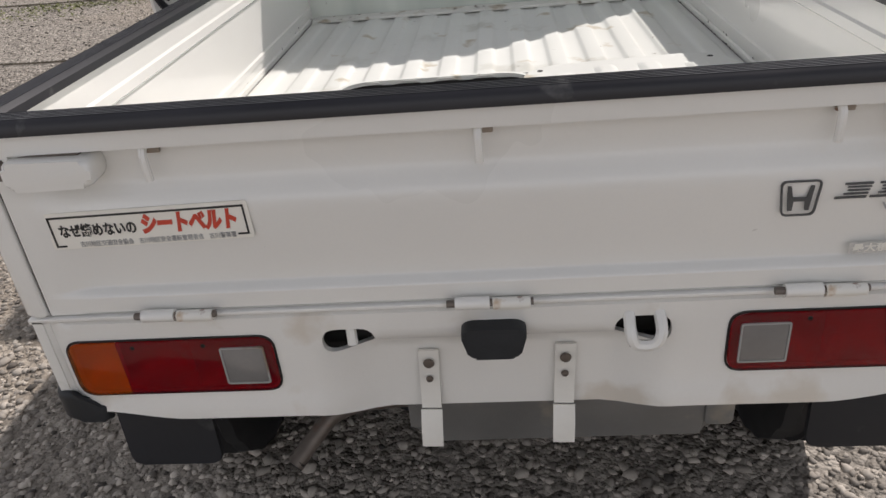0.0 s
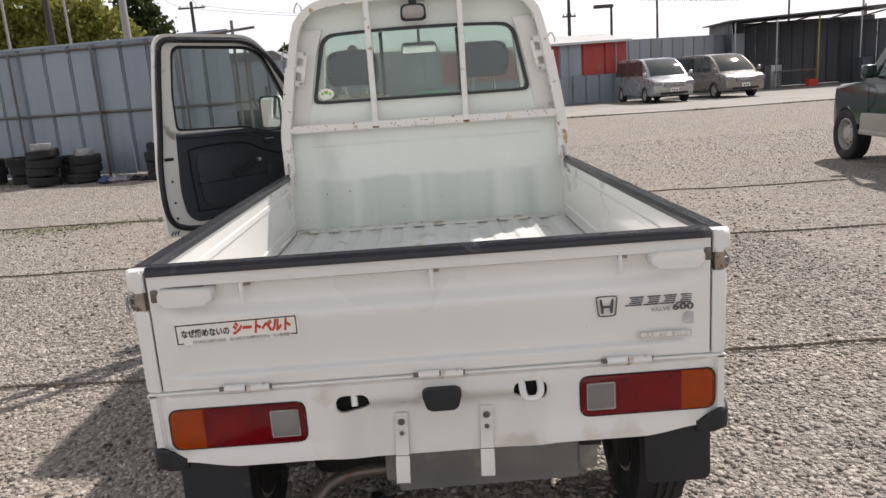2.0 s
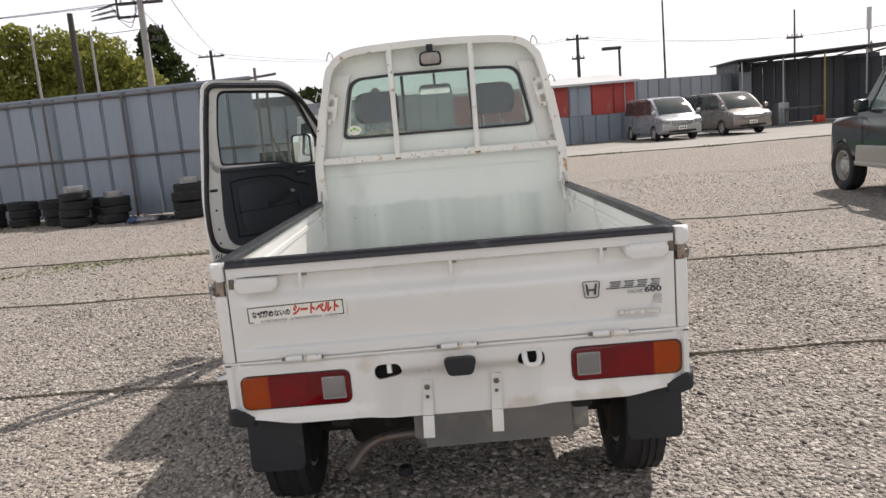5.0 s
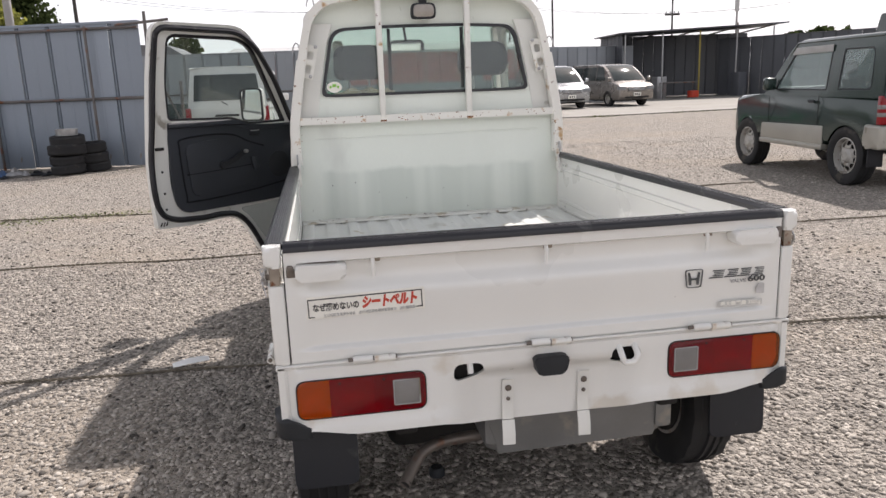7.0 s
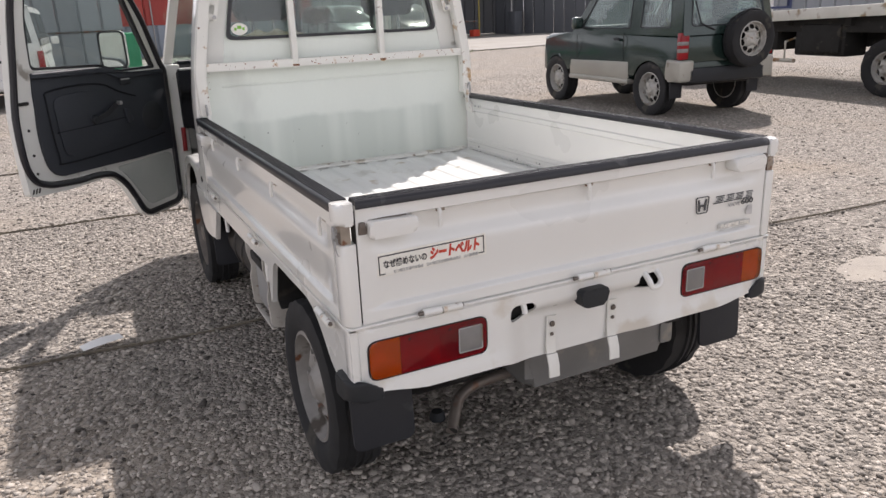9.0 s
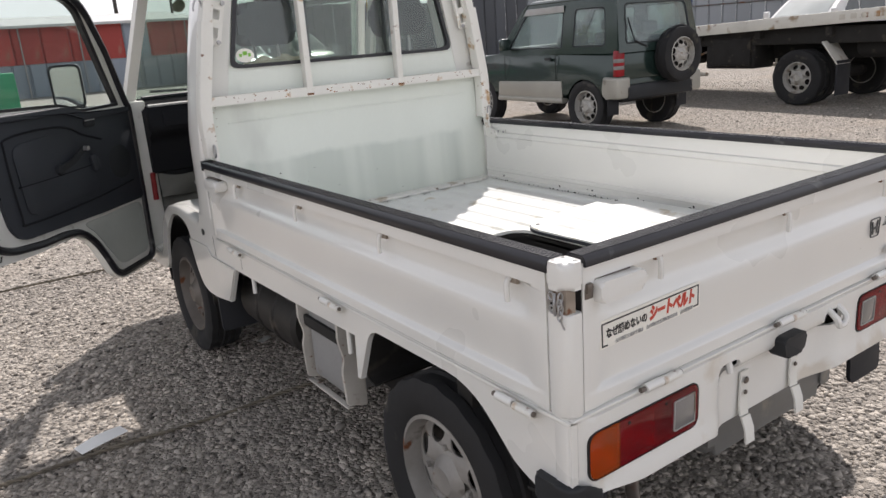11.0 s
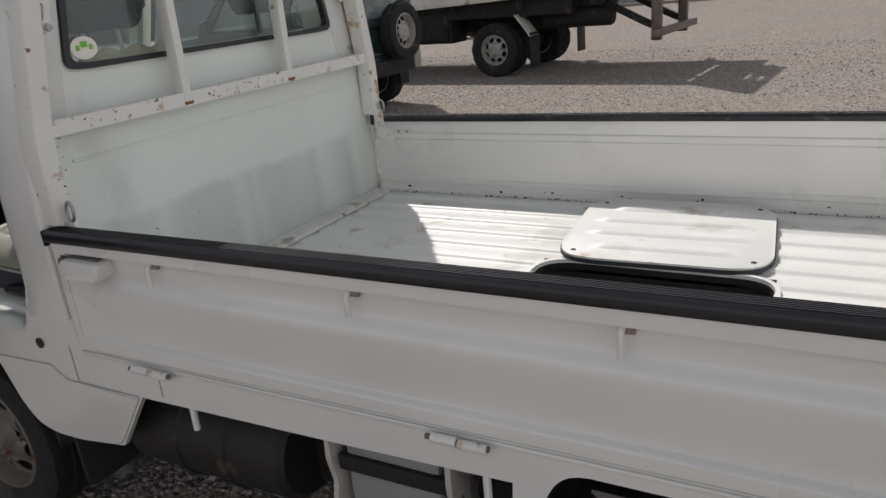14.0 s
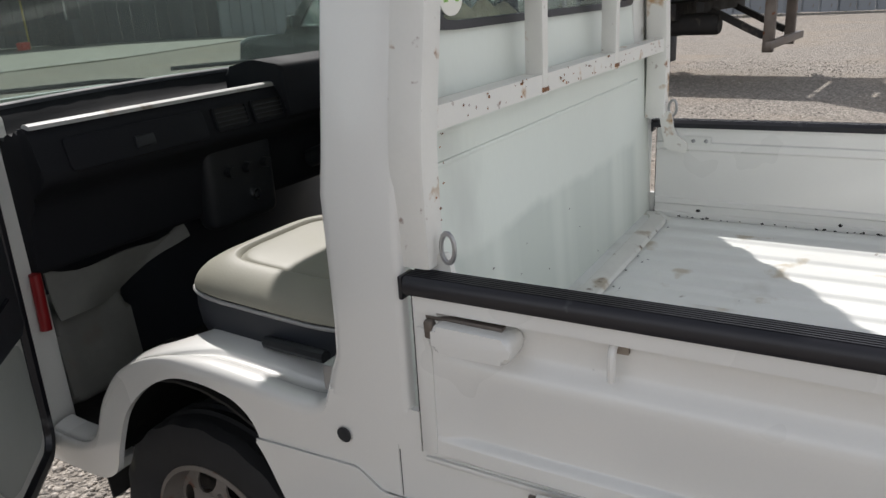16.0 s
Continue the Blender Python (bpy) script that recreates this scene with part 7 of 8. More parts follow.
# white van beyond the open door
wv = car("delivery_van", "white delivery van seen from behind, dark rear window", pose(-2.26, 14.4, 0, 0, 0, -2), M["van_white"], 0.79, 2.45, 0.31,
         [(-0.80, 0.32), (-0.84, 0.55), (-0.83, 0.98), (3.05, 0.98), (3.25, 0.85), (3.28, 0.45), (3.2, 0.32)], 0.30,
         (0.98, 1.76, -0.83, -0.72, 3.20, 2.55, 0.775, 0.675), [(0.03, 0.30), (0.33, 0.62), (0.66, 0.84)], 0.19)
for s in (-1, 1):
    part("tail_lamp", box(min(s * 0.70, s * 0.80), max(s * 0.70, s * 0.80), -0.86, -0.74, 0.62, 0.98, 0.02), M["red_lens"], wv, "red tail lamp")
part("tail_handle", box(-0.24, 0.22, -0.865, -0.83, 0.80, 0.845, 0.012), M["black_plastic"], wv)
part("rear_bumper", box(-0.79, 0.79, -0.93, -0.78, 0.34, 0.52, 0.04), M["van_white"], wv)
part("wiper", tube([(0.02, -0.855, 1.02), (-0.10, -0.86, 1.10)], 0.01, 6), M["black_plastic"], wv)

# white car beyond the flatbed
wc = car("white_minivan", "white minivan parked beside the steel fence", pose(19.5, 9.4, 0, 0, 0, 86), M["van_white"], 0.84, 2.55, 0.32,
         [(-0.95, 0.35), (-1.0, 0.60), (-0.96, 1.08), (2.45, 1.08), (2.65, 1.03), (3.25, 0.90), (3.38, 0.75), (3.40, 0.40), (3.3, 0.30)], 0.28,
         (1.08, 1.86, -0.92, -0.62, 2.95, 1.45, 0.83, 0.68), [(0.02, 0.32), (0.335, 0.62), (0.635, 0.80)], 0.20, screen="pale_glass")


# flatbed recovery lorry, tail towards the yard
FL = pose(9.62, 4.85, 0, 0, 0, -5)
lorry = thing("flatbed_lorry", "white flatbed recovery lorry with a rusty tail and dark chassis", "lorry", FL)
TAIL, HEAD, BZ = -2.12, 3.78, 1.155
bm = box(-1.05, 1.05, TAIL, HEAD, BZ - 0.09, BZ, 0.008)
part("bed", bm, M["bed_edge"], lorry, "chipped white steel flatbed")
for s in (-1, 1):
    part("bed_rail", prism(rounded([(TAIL, BZ - 0.12), (HEAD, BZ - 0.12), (HEAD, BZ + 0.035), (TAIL, BZ + 0.035)], 0.01, 3), "x", min(s * 1.05, s * 1.09), max(s * 1.05, s * 1.09), 0.006), M["bed_edge"], lorry)
    for k in range(6):
        part("rail_slot", box(min(s * 1.086, s * 1.094), max(s * 1.086, s * 1.094), TAIL + 0.65 + 0.15 * k, TAIL + 0.73 + 0.15 * k, BZ - 0.075, BZ - 0.005, 0.004), M["rust_white"], lorry)
    part("chassis_rail", box(min(s * 0.36, s * 0.46), max(s * 0.36, s * 0.46), TAIL + 1.0, HEAD + 1.4, 0.62, 0.86, 0.012), M["underbody"], lorry)
    part("skirt_rail", tube([(s * 0.98, 1.55, 0.42), (s * 0.98, 3.1, 0.42)], 0.03, 8), M["rust_white"], lorry)
    for yy in (1.75, 2.7):
        part("skirt_post", tube([(s * 0.98, yy, 0.42), (s * 0.98, yy, 0.70), (s * 0.60, yy, 0.78)], 0.018, 6), M["rust_white"], lorry)
    for xx in (0.985, 0.76):
        wheel(lorry, s * (xx - 0.10), 0.0, s, M["rim"], 0.385, 0.20, 0.215, 8, 30, "dirty lorry wheel")
    wheel(lorry, s * 0.86, 4.30, s, M["rim"], 0.385, 0.20, 0.215, 8, 30, "dirty lorry wheel")
    part("fender_plate", box(-0.15, 0.15, -0.19, 0.19, -0.008, 0.008, 0.003), M["bed_edge"], lorry, "dusty pale mudguard plate", at=pose(s * 0.88, -0.50, 0.72, 52, 0, 0))
    part("mudflap", box(min(s * 0.72, s * 1.02), max(s * 0.72, s * 1.02), -0.62, -0.60, 0.16, 0.62, 0.005), M["mud"], lorry)
    arm = [(s * 0.62, TAIL + 0.75, BZ - 0.10), (s * 0.62, TAIL + 0.05, 0.70), (s * 0.62, TAIL - 0.12, 0.62)]
    part("tail_arm", sweep(arm, [(-0.05, -0.04), (0.05, -0.04), (0.05, 0.04), (-0.05, 0.04)]), M["underbody"], lorry)
    part("tail_post", box(min(s * 0.58, s * 0.68), max(s * 0.58, s * 0.68), TAIL - 0.25, TAIL - 0.12, 0.42, BZ - 0.05, 0.012), M["exhaust"], lorry, "rust-brown tail post")
    part("lamp_board", box(min(s * 0.86, s * 1.08), max(s * 0.86, s * 1.08), TAIL - 0.05, TAIL + 0.28, BZ - 0.16, BZ + 0.10, 0.012), M["bed_edge"], lorry)
    disc = lathe([(0.001, 0.0), (0.066, 0.0), (0.066, -s * 0.006), (0.001, -s * 0.006)], (s * 1.096, TAIL + 0.12, BZ + 0.02), "x", 20, closed=False)
    part("blue_disc", disc, M["blue_mark"], lorry, "round blue mark")
    part("disc_bar", box(min(s * 1.094, s * 1.105), max(s * 1.094, s * 1.105), TAIL + 0.080, TAIL + 0.160, BZ + 0.008, BZ + 0.028), M["sticker_white"], lorry)
    # raised loading ramp
    for k in range(4):
        part("ramp_post", box(min(s * (0.20 + 0.26 * k), s * (0.25 + 0.26 * k)), max(s * (0.20 + 0.26 * k), s * (0.25 + 0.26 * k)), TAIL - 0.14, TAIL - 0.07, BZ - 0.06, BZ + 1.25, 0.008), M["rust_white"], lorry)
    part("ramp_panel", box(min(s * 0.22, s * 1.05), max(s * 0.22, s * 1.05), TAIL - 0.068, TAIL - 0.052, BZ + 0.02, BZ + 1.25, 0.004), M["rust_white"], lorry, "rust-stained pale ramp panel")
for z in (BZ - 0.02, BZ + 0.45, BZ + 0.95, BZ + 1.22):
    part("ramp_bar", box(-1.06, 1.06, TAIL - 0.16, TAIL - 0.08, z, z + 0.06, 0.008), M["rust_white"], lorry, "rusty ramp bar")
part("ramp_plate", box(-1.06, 1.06, TAIL - 0.62, TAIL - 0.10, BZ - 0.10, BZ - 0.02, 0.01), M["rust_white"], lorry)
part("underrun_bar", box(-1.0, 1.0, TAIL - 0.30, TAIL - 0.22, 0.48, 0.58, 0.01), M["exhaust"], lorry)
for k in range(5):
    part("cross_member", box(-1.0, 1.0, -1.6 + 1.1 * k, -1.5 + 1.1 * k, BZ - 0.22, BZ - 0.09, 0.01), M["underbody"], lorry)
part("air_tank", lathe([(0.001, -0.5), (0.12, -0.5), (0.14, -0.46), (0.14, 0.46), (0.12, 0.5), (0.001, 0.5)], (-0.62, -1.2, 0.78), "y", 16, closed=False), M["underbody"], lorry)
part("tool_box", box(-0.95, -0.5, -0.4 + 1.2, 1.5, 0.55, 0.95, 0.02), M["underbody"], lorry)
part("axle", tube([(-0.7, 0, 0.385), (0.7, 0, 0.385)], 0.09, 10), M["underbody"], lorry)
part("subframe", box(-0.92, 0.92, TAIL + 0.9, 3.6, 0.84, 1.06, 0.02), M["underbody"], lorry)
for yy, zz0 in ((0.75, 0.50), (2.0, 0.56)):
    part("under_box", box(-0.90, -0.45, yy, yy + 0.9, zz0, 0.86, 0.03), M["underbody"], lorry)
cabm = hull([(-0.98, 3.87), (0.98, 3.87), (0.98, 5.57), (-0.98, 5.57)], [(-0.90, 3.92), (0.90, 3.92), (0.88, 5.17), (-0.88, 5.17)], 0.55, 2.38, 0.20)
lc = part("lorry_cab", cabm, M["van_white"], lorry, "white lorry cab")
rear_win = rounded([(-0.56, 1.73), (0.50, 1.73), (0.48, 2.11), (-0.54, 2.11)], 0.05, 4)
part("rear_window_seal", plate([rear_win, [(a * 0.95, 1.92 + (b - 1.92) * 0.88) for a, b in rear_win]], "y", 3.872, 3.925), M["black_plastic"], lc)
part("cab_rear_window", prism([(a * 0.955, 1.92 + (b - 1.92) * 0.89) for a, b in rear_win], "y", 3.884, 3.925), M["pale_glass"], lc)
part("window_divider", box(-0.035, -0.010, 3.868, 3.925, 1.74, 2.10), M["black_plastic"], lc)
for k in range(3):
    part("cab_vent", box(-0.50 + 0.17 * k, -0.36 + 0.17 * k, 3.872, 3.90, 1.18, 1.38, 0.01), M["underbody"], lc)
for s in (-1, 1):
    part("cab_side_window", quad_panel(((s * 0.975, 4.15, 1.55), (s * 0.975, 5.3, 1.55), (s * 0.922, 5.15, 2.17), (s * 0.922, 4.15, 2.17)) if s > 0 else ((s * 0.975, 5.3, 1.55), (s * 0.975, 4.15, 1.55), (s * 0.922, 4.15, 2.17), (s * 0.922, 5.15, 2.17)), 0, 1, 0, 1, 0.012), M["car_glass"], lc)
part("head_board", plate([[(-1.05, BZ), (1.05, BZ), (1.05, BZ + 0.75), (-1.05, BZ + 0.75)], [(-0.99, BZ + 0.04), (0.99, BZ + 0.04), (0.99, BZ + 0.71), (-0.99, BZ + 0.71)]], "y", 3.68, 3.74), M["blue_tube"], lorry, "dark blue tube head board")
# the bed lies tail high
tip = Matrix.Translation((0, 1.0, BZ)) @ pose(0, 0, 0, -2.1) @ Matrix.Translation((0, -1.0, -BZ))
for ob in lorry.children:
    if ob.name.split(".")[0] in ("bed", "bed_rail", "rail_slot", "lamp_board", "blue_disc", "disc_bar", "ramp_post", "ramp_panel", "ramp_bar", "ramp_plate"):
        ob.matrix_basis = tip @ ob.matrix_basis


# ---- the yard round about ----
M["panel"] = surface("blue_grey_steel_panel", (0.235, 0.270, 0.315), 0.45, 0.25, vary=0.1, scale=0.9, fine=40, bump=0.05, streak=0.3, each=0.10,
                     spots=[((0.36, 0.38, 0.40), 1.4, 0.14), ((0.20, 0.14, 0.10), 5, 0.20)])
M["panel_dark"] = surface("weathered_dark_sheet", (0.075, 0.08, 0.09), 0.6, 0.1, vary=0.2, scale=0.8, fine=40, bump=0.05, streak=0.3, each=0.2, spots=[((0.15, 0.15, 0.15), 1.3, 0.12)])
M["panel_grey"] = surface("grey_steel_sheet", (0.27, 0.29, 0.31), 0.5, 0.2, vary=0.12, scale=0.7, fine=40, bump=0.05, streak=0.3, each=0.12, spots=[((0.36, 0.36, 0.35), 1.2, 0.14), ((0.2, 0.15, 0.11), 4, 0.2)])
M["pipe"] = surface("rusty_scaffold_pipe", (0.15, 0.14, 0.135), 0.6, 0.4, vary=0.2, scale=3, fine=60, bump=0.1, spots=[(RUST, 5, 0.09)])
M["red_sheet"] = surface("faded_red_sheet", (0.36, 0.045, 0.035), 0.6, vary=0.15, scale=0.8, fine=30, bump=0.05, streak=0.4, each=0.12, spots=[((0.30, 0.10, 0.07), 2, 0.14)])
M["roof_white"] = surface("pale_roof_sheet", (0.46, 0.46, 0.45), 0.5, vary=0.06, scale=1, fine=30, bump=0.05)
M["concrete"] = surface("worn_concrete", (0.29, 0.275, 0.245), 0.85, vary=0.16, scale=0.5, fine=26, bump=0.2, depth=0.004, spots=[((0.24, 0.22, 0.19), 0.8, 0.1)])
M["rope"] = surface("dirty_dark_rope", (0.16, 0.138, 0.105), 0.9, vary=0.4, scale=20, fine=120, bump=0.4)
M["pole_grey"] = surface("concrete_pole", (0.30, 0.29, 0.28), 0.8, vary=0.1, scale=2, fine=40, bump=0.1)
M["pole_dark"] = surface("tarred_pole", (0.05, 0.045, 0.04), 0.8, vary=0.2, scale=2, fine=40, bump=0.1)
M["wire"] = surface("black_cable", (0.03, 0.03, 0.03), 0.7, vary=0.1, bump=0.0)
M["bark"] = surface("bark", (0.12, 0.09, 0.065), 0.9, vary=0.25, scale=4, fine=40, bump=0.5)
M["leaf"] = leaf_material("sunlit_leaf", (0.215, 0.235, 0.066))
M["leaf_dark"] = leaf_material("dark_conifer_leaf", (0.050, 0.070, 0.030))
M["grass"] = surface("dry_grass", (0.12, 0.13, 0.045), 0.8, vary=0.3, scale=3, fine=40, bump=0.0, island=0.4)
M["green_net"] = surface("green_plastic", (0.02, 0.26, 0.12), 0.5, vary=0.15, scale=3, bump=0.05)
M["house_wall"] = surface("pale_house_wall", (0.50, 0.48, 0.44), 0.8, vary=0.08, scale=1, fine=20, bump=0.1)
M["roof_tile"] = surface("grey_roof_tile", (0.17, 0.17, 0.18), 0.7, vary=0.15, scale=1, fine=20, bump=0.2)
M["yellow_paint"] = surface("faded_yellow_paint", (0.33, 0.26, 0.05), 0.6, vary=0.1, scale=3, bump=0.05)
M["paper"] = surface("white_paper", (0.82, 0.82, 0.80), 0.7, vary=0.04, bump=0.0)

# concrete apron in front of the sheds
apron = part("pavement", prism(rounded([(3.2, 22.3), (8.4, 21.5), (14.0, 22.0), (26.0, 26.0), (26.0, 41.0), (-8.0, 41.0), (-8.0, 25.0), (1.5, 23.6)], 0.4, 4), "z", -0.05, 0.035, 0.01), M["concrete"], None, smooth=0)
tagged(apron, "worn pale concrete apron before the sheds", "pavement", kind="structure")


def strand(x0, y0, x1, y1, seed):
    """A dirty rope pegged along the ground, as the edge of a parking bay."""
    rng = random.Random(seed)
    pts = []
    k = max(6, int(math.hypot(x1 - x0, y1 - y0) / 0.35))
    for i in range(k + 1):
        t = i / k
        pts.append((x0 + (x1 - x0) * t + rng.uniform(-0.01, 0.01), y0 + (y1 - y0) * t + rng.uniform(-0.012, 0.012), 0.012 + rng.uniform(-0.006, 0.006)))
    line = spline(pts, 42)
    bm = bmesh.new()
    for phase in (0.0, math.pi):
        tube([(p.x, p.y + 0.0042 * math.cos(k * 0.75 + phase), p.z + 0.0042 * math.sin(k * 0.75 + phase)) for k, p in enumerate(line)], 0.0046, 5, bm=bm)
    ob = part("marking_rope", bm, M["rope"])
    tagged(ob, "dirty twisted two-strand rope laid across the gravel", "rope", "parking bay ropes")


strand(-9.0, 2.15, 4.8, 1.42, 1)
strand(-9.0, 4.62, 4.9, 3.88, 2)
strand(-10.0, 7.3, 4.5, 6.2, 3)

pp = part("paper_slip", sheet(spread(-0.085, 0.085, 8), spread(-0.032, 0.032, 3), lambda x, y: (x, y + 0.05 * x * x * 8, 0.022 + 0.012 * math.cos(x * 22) * (0.4 + y * 8)), 0.001), M["paper"], None, at=pose(-1.235, 1.80, 0.008, 2, -3, 14))
tagged(pp, "small white slip of paper lying on the gravel", "paper")


# steel panel fences: every panel is a folded sheet of its own
def panel_mesh(w, h, material):
    """One flat panel with a pair of narrow folds along its lapped edge."""
    prof = [(0.0, 0.03), (0.010, 0.0), (0.024, 0.0), (0.034, 0.03), (0.046, 0.03), (0.056, 0.0), (0.070, 0.0), (0.080, 0.03), (w * 0.56 - 0.02, 0.028), (w * 0.56, 0.024), (w * 0.56 + 0.02, 0.028), (w - 0.004, 0.03)]
    bm = sheet(prof, [0.02, h], lambda p, z: (p[0], -p[1] + 0.03, z), 0.003)
    me = bpy.data.meshes.new("fence_panel")
    bmesh.ops.recalc_face_normals(bm, faces=bm.faces)
    bm.to_mesh(me)
    bm.free()
    me.materials.append(material)
    return me


def fence(name, label, x0, y0, x1, y1, h, w, material, rails=(), front=1, posts=0):
    """front: the side on which the pipe rails run, seen from start to end."""
    length = math.hypot(x1 - x0, y1 - y0)
    ang = math.degrees(math.atan2(y1 - y0, x1 - x0))
    f = thing(name, label, "fence", pose(x0, y0, 0, 0, 0, ang), kind="structure")
    n = max(1, round(length / w))
    me = panel_mesh(length / n, h, material)
    rng = random.Random(len(name) + n)
    for i in range(n):
        ob = new("fence_panel", me)
        ob.parent, ob.matrix_basis = f, pose(i * length / n, rng.uniform(-0.006, 0.006), rng.uniform(-0.015, 0.015))
    for z in rails:
        part("rail_pipe", tube([(0, -0.06 * front, z), (length, -0.06 * front, z)], 0.026, 8), M["pipe"], f, "rusty horizontal pipe")
    for i in range(posts):
        t = (i + 0.5) * length / posts
        part("post_pipe", tube([(t, -0.11 * front, 0), (t, -0.11 * front, h * 0.98)], 0.026, 8), M["pipe"], f)
    part("cap_rail", box(0, length, -0.02, 0.045, h - 0.02, h + 0.03, 0.006), material, f)
    return f


fence("fence_1", "tall blue-grey folded steel panel fence with rusty pipe rails", -16.5, 15.9, -3.55, 12.55, 2.55, 0.57, M["panel"], (1.24, 2.46), 1, 7)
fence("fence_2", "grey steel sheet fence behind the white van", -14.0, 26.0, 0.6, 24.3, 2.5, 0.60, M["panel_grey"], (1.2,), 1, 0)
fence("fence_3", "grey-blue steel sheet fence between the buildings", 9.1, 34.0, 16.0, 36.0, 2.75, 0.60, M["panel_grey"], (), 1, 0)
fence("fence_4", "dark weathered steel sheet fence beside the shed", 20.8, 36.0, 25.2, 29.0, 2.95, 0.60, M["panel_dark"], (), 1, 0)
fence("fence_5", "long grey steel sheet fence along the yard", 25.2, 29.0, 29.5, 6.5, 3.1, 0.60, M["panel_grey"], (1.7,), 1, 0)
fence("fence_6", "long grey steel sheet fence along the yard", 29.5, 6.5, 29.8, -22.0, 2.9, 0.60, M["panel_grey"], (1.7,), 1, 0)

# scaffold posts and light mesh at the end of the near fence
gate = thing("pipe_gate", "open gate of rusty scaffold pipes at the fence end", "gate", kind="structure")
for gx, gy, gh in ((-3.42, 12.35, 2.7), (-3.20, 12.2, 2.2), (-2.95, 12.45, 1.5)):
    part("post", tube([(gx, gy, 0), (gx + 0.02, gy, gh)], 0.028, 8), M["pipe"], gate)
part("arm", tube([(-3.9, 12.35, 2.48), (-3.0, 12.35, 2.56)], 0.024, 8), M["pipe"], gate)
part("brace", tube([(-3.2, 12.2, 1.45), (-2.75, 12.6, 0.1)], 0.02, 8), M["pipe"], gate)
part("low_board", box(-6.2, -3.0, 15.9, 15.95, 0.25, 1.05, 0.01), M["green_paint"], gate, "dull green board")


def tyre_ring(r=0.29, w=0.16):
    prof = [(r * 0.62, -w * 0.36), (r * 0.66, -w * 0.48), (r * 0.9, -w * 0.52), (r * 0.985, -w * 0.42), (r, -w * 0.2), (r - 0.008, -w * 0.1), (r, 0.0), (r - 0.008, w * 0.1), (r, w * 0.2), (r * 0.985, w * 0.42), (r * 0.9, w * 0.52), (r * 0.66, w * 0.48), (r * 0.62, w * 0.36)]
    bm = lathe(prof, (0, 0, 0), "z", 22)
    me = bpy.data.meshes.new("tyre")
    bmesh.ops.recalc_face_normals(bm, faces=bm.faces)
    bm.to_mesh(me)
    bm.free()
    me.shade_smooth()
    me.materials.append(M["tyre"])
    return me


M["dull_metal"] = surface("dull_cast_metal", (0.36, 0.36, 0.36), 0.45, 0.5, vary=0.25, scale=9, fine=60, bump=0.3)
TYRE = tyre_ring()
rng = random.Random(7)
for sx, sy, n, rim in ((-7.0, 11.95, 4, 1), (-6.35, 12.15, 3, 1), (-7.75, 12.7, 3, 0), (-8.60, 12.9, 3, 0), (-9.25, 13.0, 3, 0), (-10.1, 13.3, 2, 0), (-6.7, 12.55, 3, 0), (-4.78, 11.85, 4, 1), (-4.55, 12.25, 3, 0)):
    for k in range(n):
        ob = new("old_tyre", TYRE)
        ob.matrix_basis = pose(sx + rng.uniform(-0.06, 0.06), sy + rng.uniform(-0.06, 0.06), 0.09 + 0.163 * k, rng.uniform(-3.5, 3.5), rng.uniform(-3.5, 3.5), rng.uniform(0, 360)) @ Matrix.Scale(rng.uniform(0.93, 1.06), 4)
        tagged(ob, "worn black tyre in a stack by the fence", "tyre", "stacked tyres")
    if rim:
        bm = lathe([(0.17, -0.06), (0.18, 0.05), (0.165, 0.055), (0.15, -0.02), (0.05, 0.0), (0.03, -0.03), (0.03, -0.05), (0.15, -0.06)], (0, 0, 0), "z", 20)
        tagged(part("loose_rim", bm, M["dull_metal"], None, at=pose(sx, sy, 0.088 + 0.162 * n - 0.02)), "bare shiny wheel rim lying on a tyre stack", "wheel rim")
M["blue_scrap"] = surface("dusty_blue_plastic", (0.035, 0.075, 0.16), 0.55, vary=0.25, scale=9, bump=0.1)
scrap_rng = random.Random(31)
for i, (cx, cy, mt, size) in enumerate(((-5.85, 11.70, "blue_scrap", 0.9), (-5.66, 11.75, "dull_metal", 1.0), (-5.95, 11.92, "blue_scrap", 0.7), (-5.72, 11.92, "roof_white", 0.7), (-5.52, 11.80, "dull_metal", 0.6), (-5.36, 11.90, "black_plastic", 1.0), (-5.12, 11.75, "black_plastic", 0.9), (-5.78, 11.58, "black_plastic", 0.6))):
    lump = lathe([(0.001, 0.0), (0.10, 0.0), (0.13, 0.04), (0.09, 0.09), (0.05, 0.10), (0.045, 0.15), (0.001, 0.16)], (0, 0, 0), "z", 9, closed=False)
    for v in lump.verts:
        v.co.x *= 1.25 + scrap_rng.uniform(-0.2, 0.2)
        v.co.y *= 0.9 + scrap_rng.uniform(-0.25, 0.25)
        v.co.z *= (0.45 if mt == "black_plastic" else 0.95) + scrap_rng.uniform(-0.15, 0.15)
    ob = part("scrap_part", lump, M[mt], None, at=pose(cx, cy, 0.004, 0, 0, 40 * i) @ Matrix.Scale(size, 4))
    tagged(ob, "small piece of car scrap on the gravel by the tyres", "scrap", "scrap by the tyres")
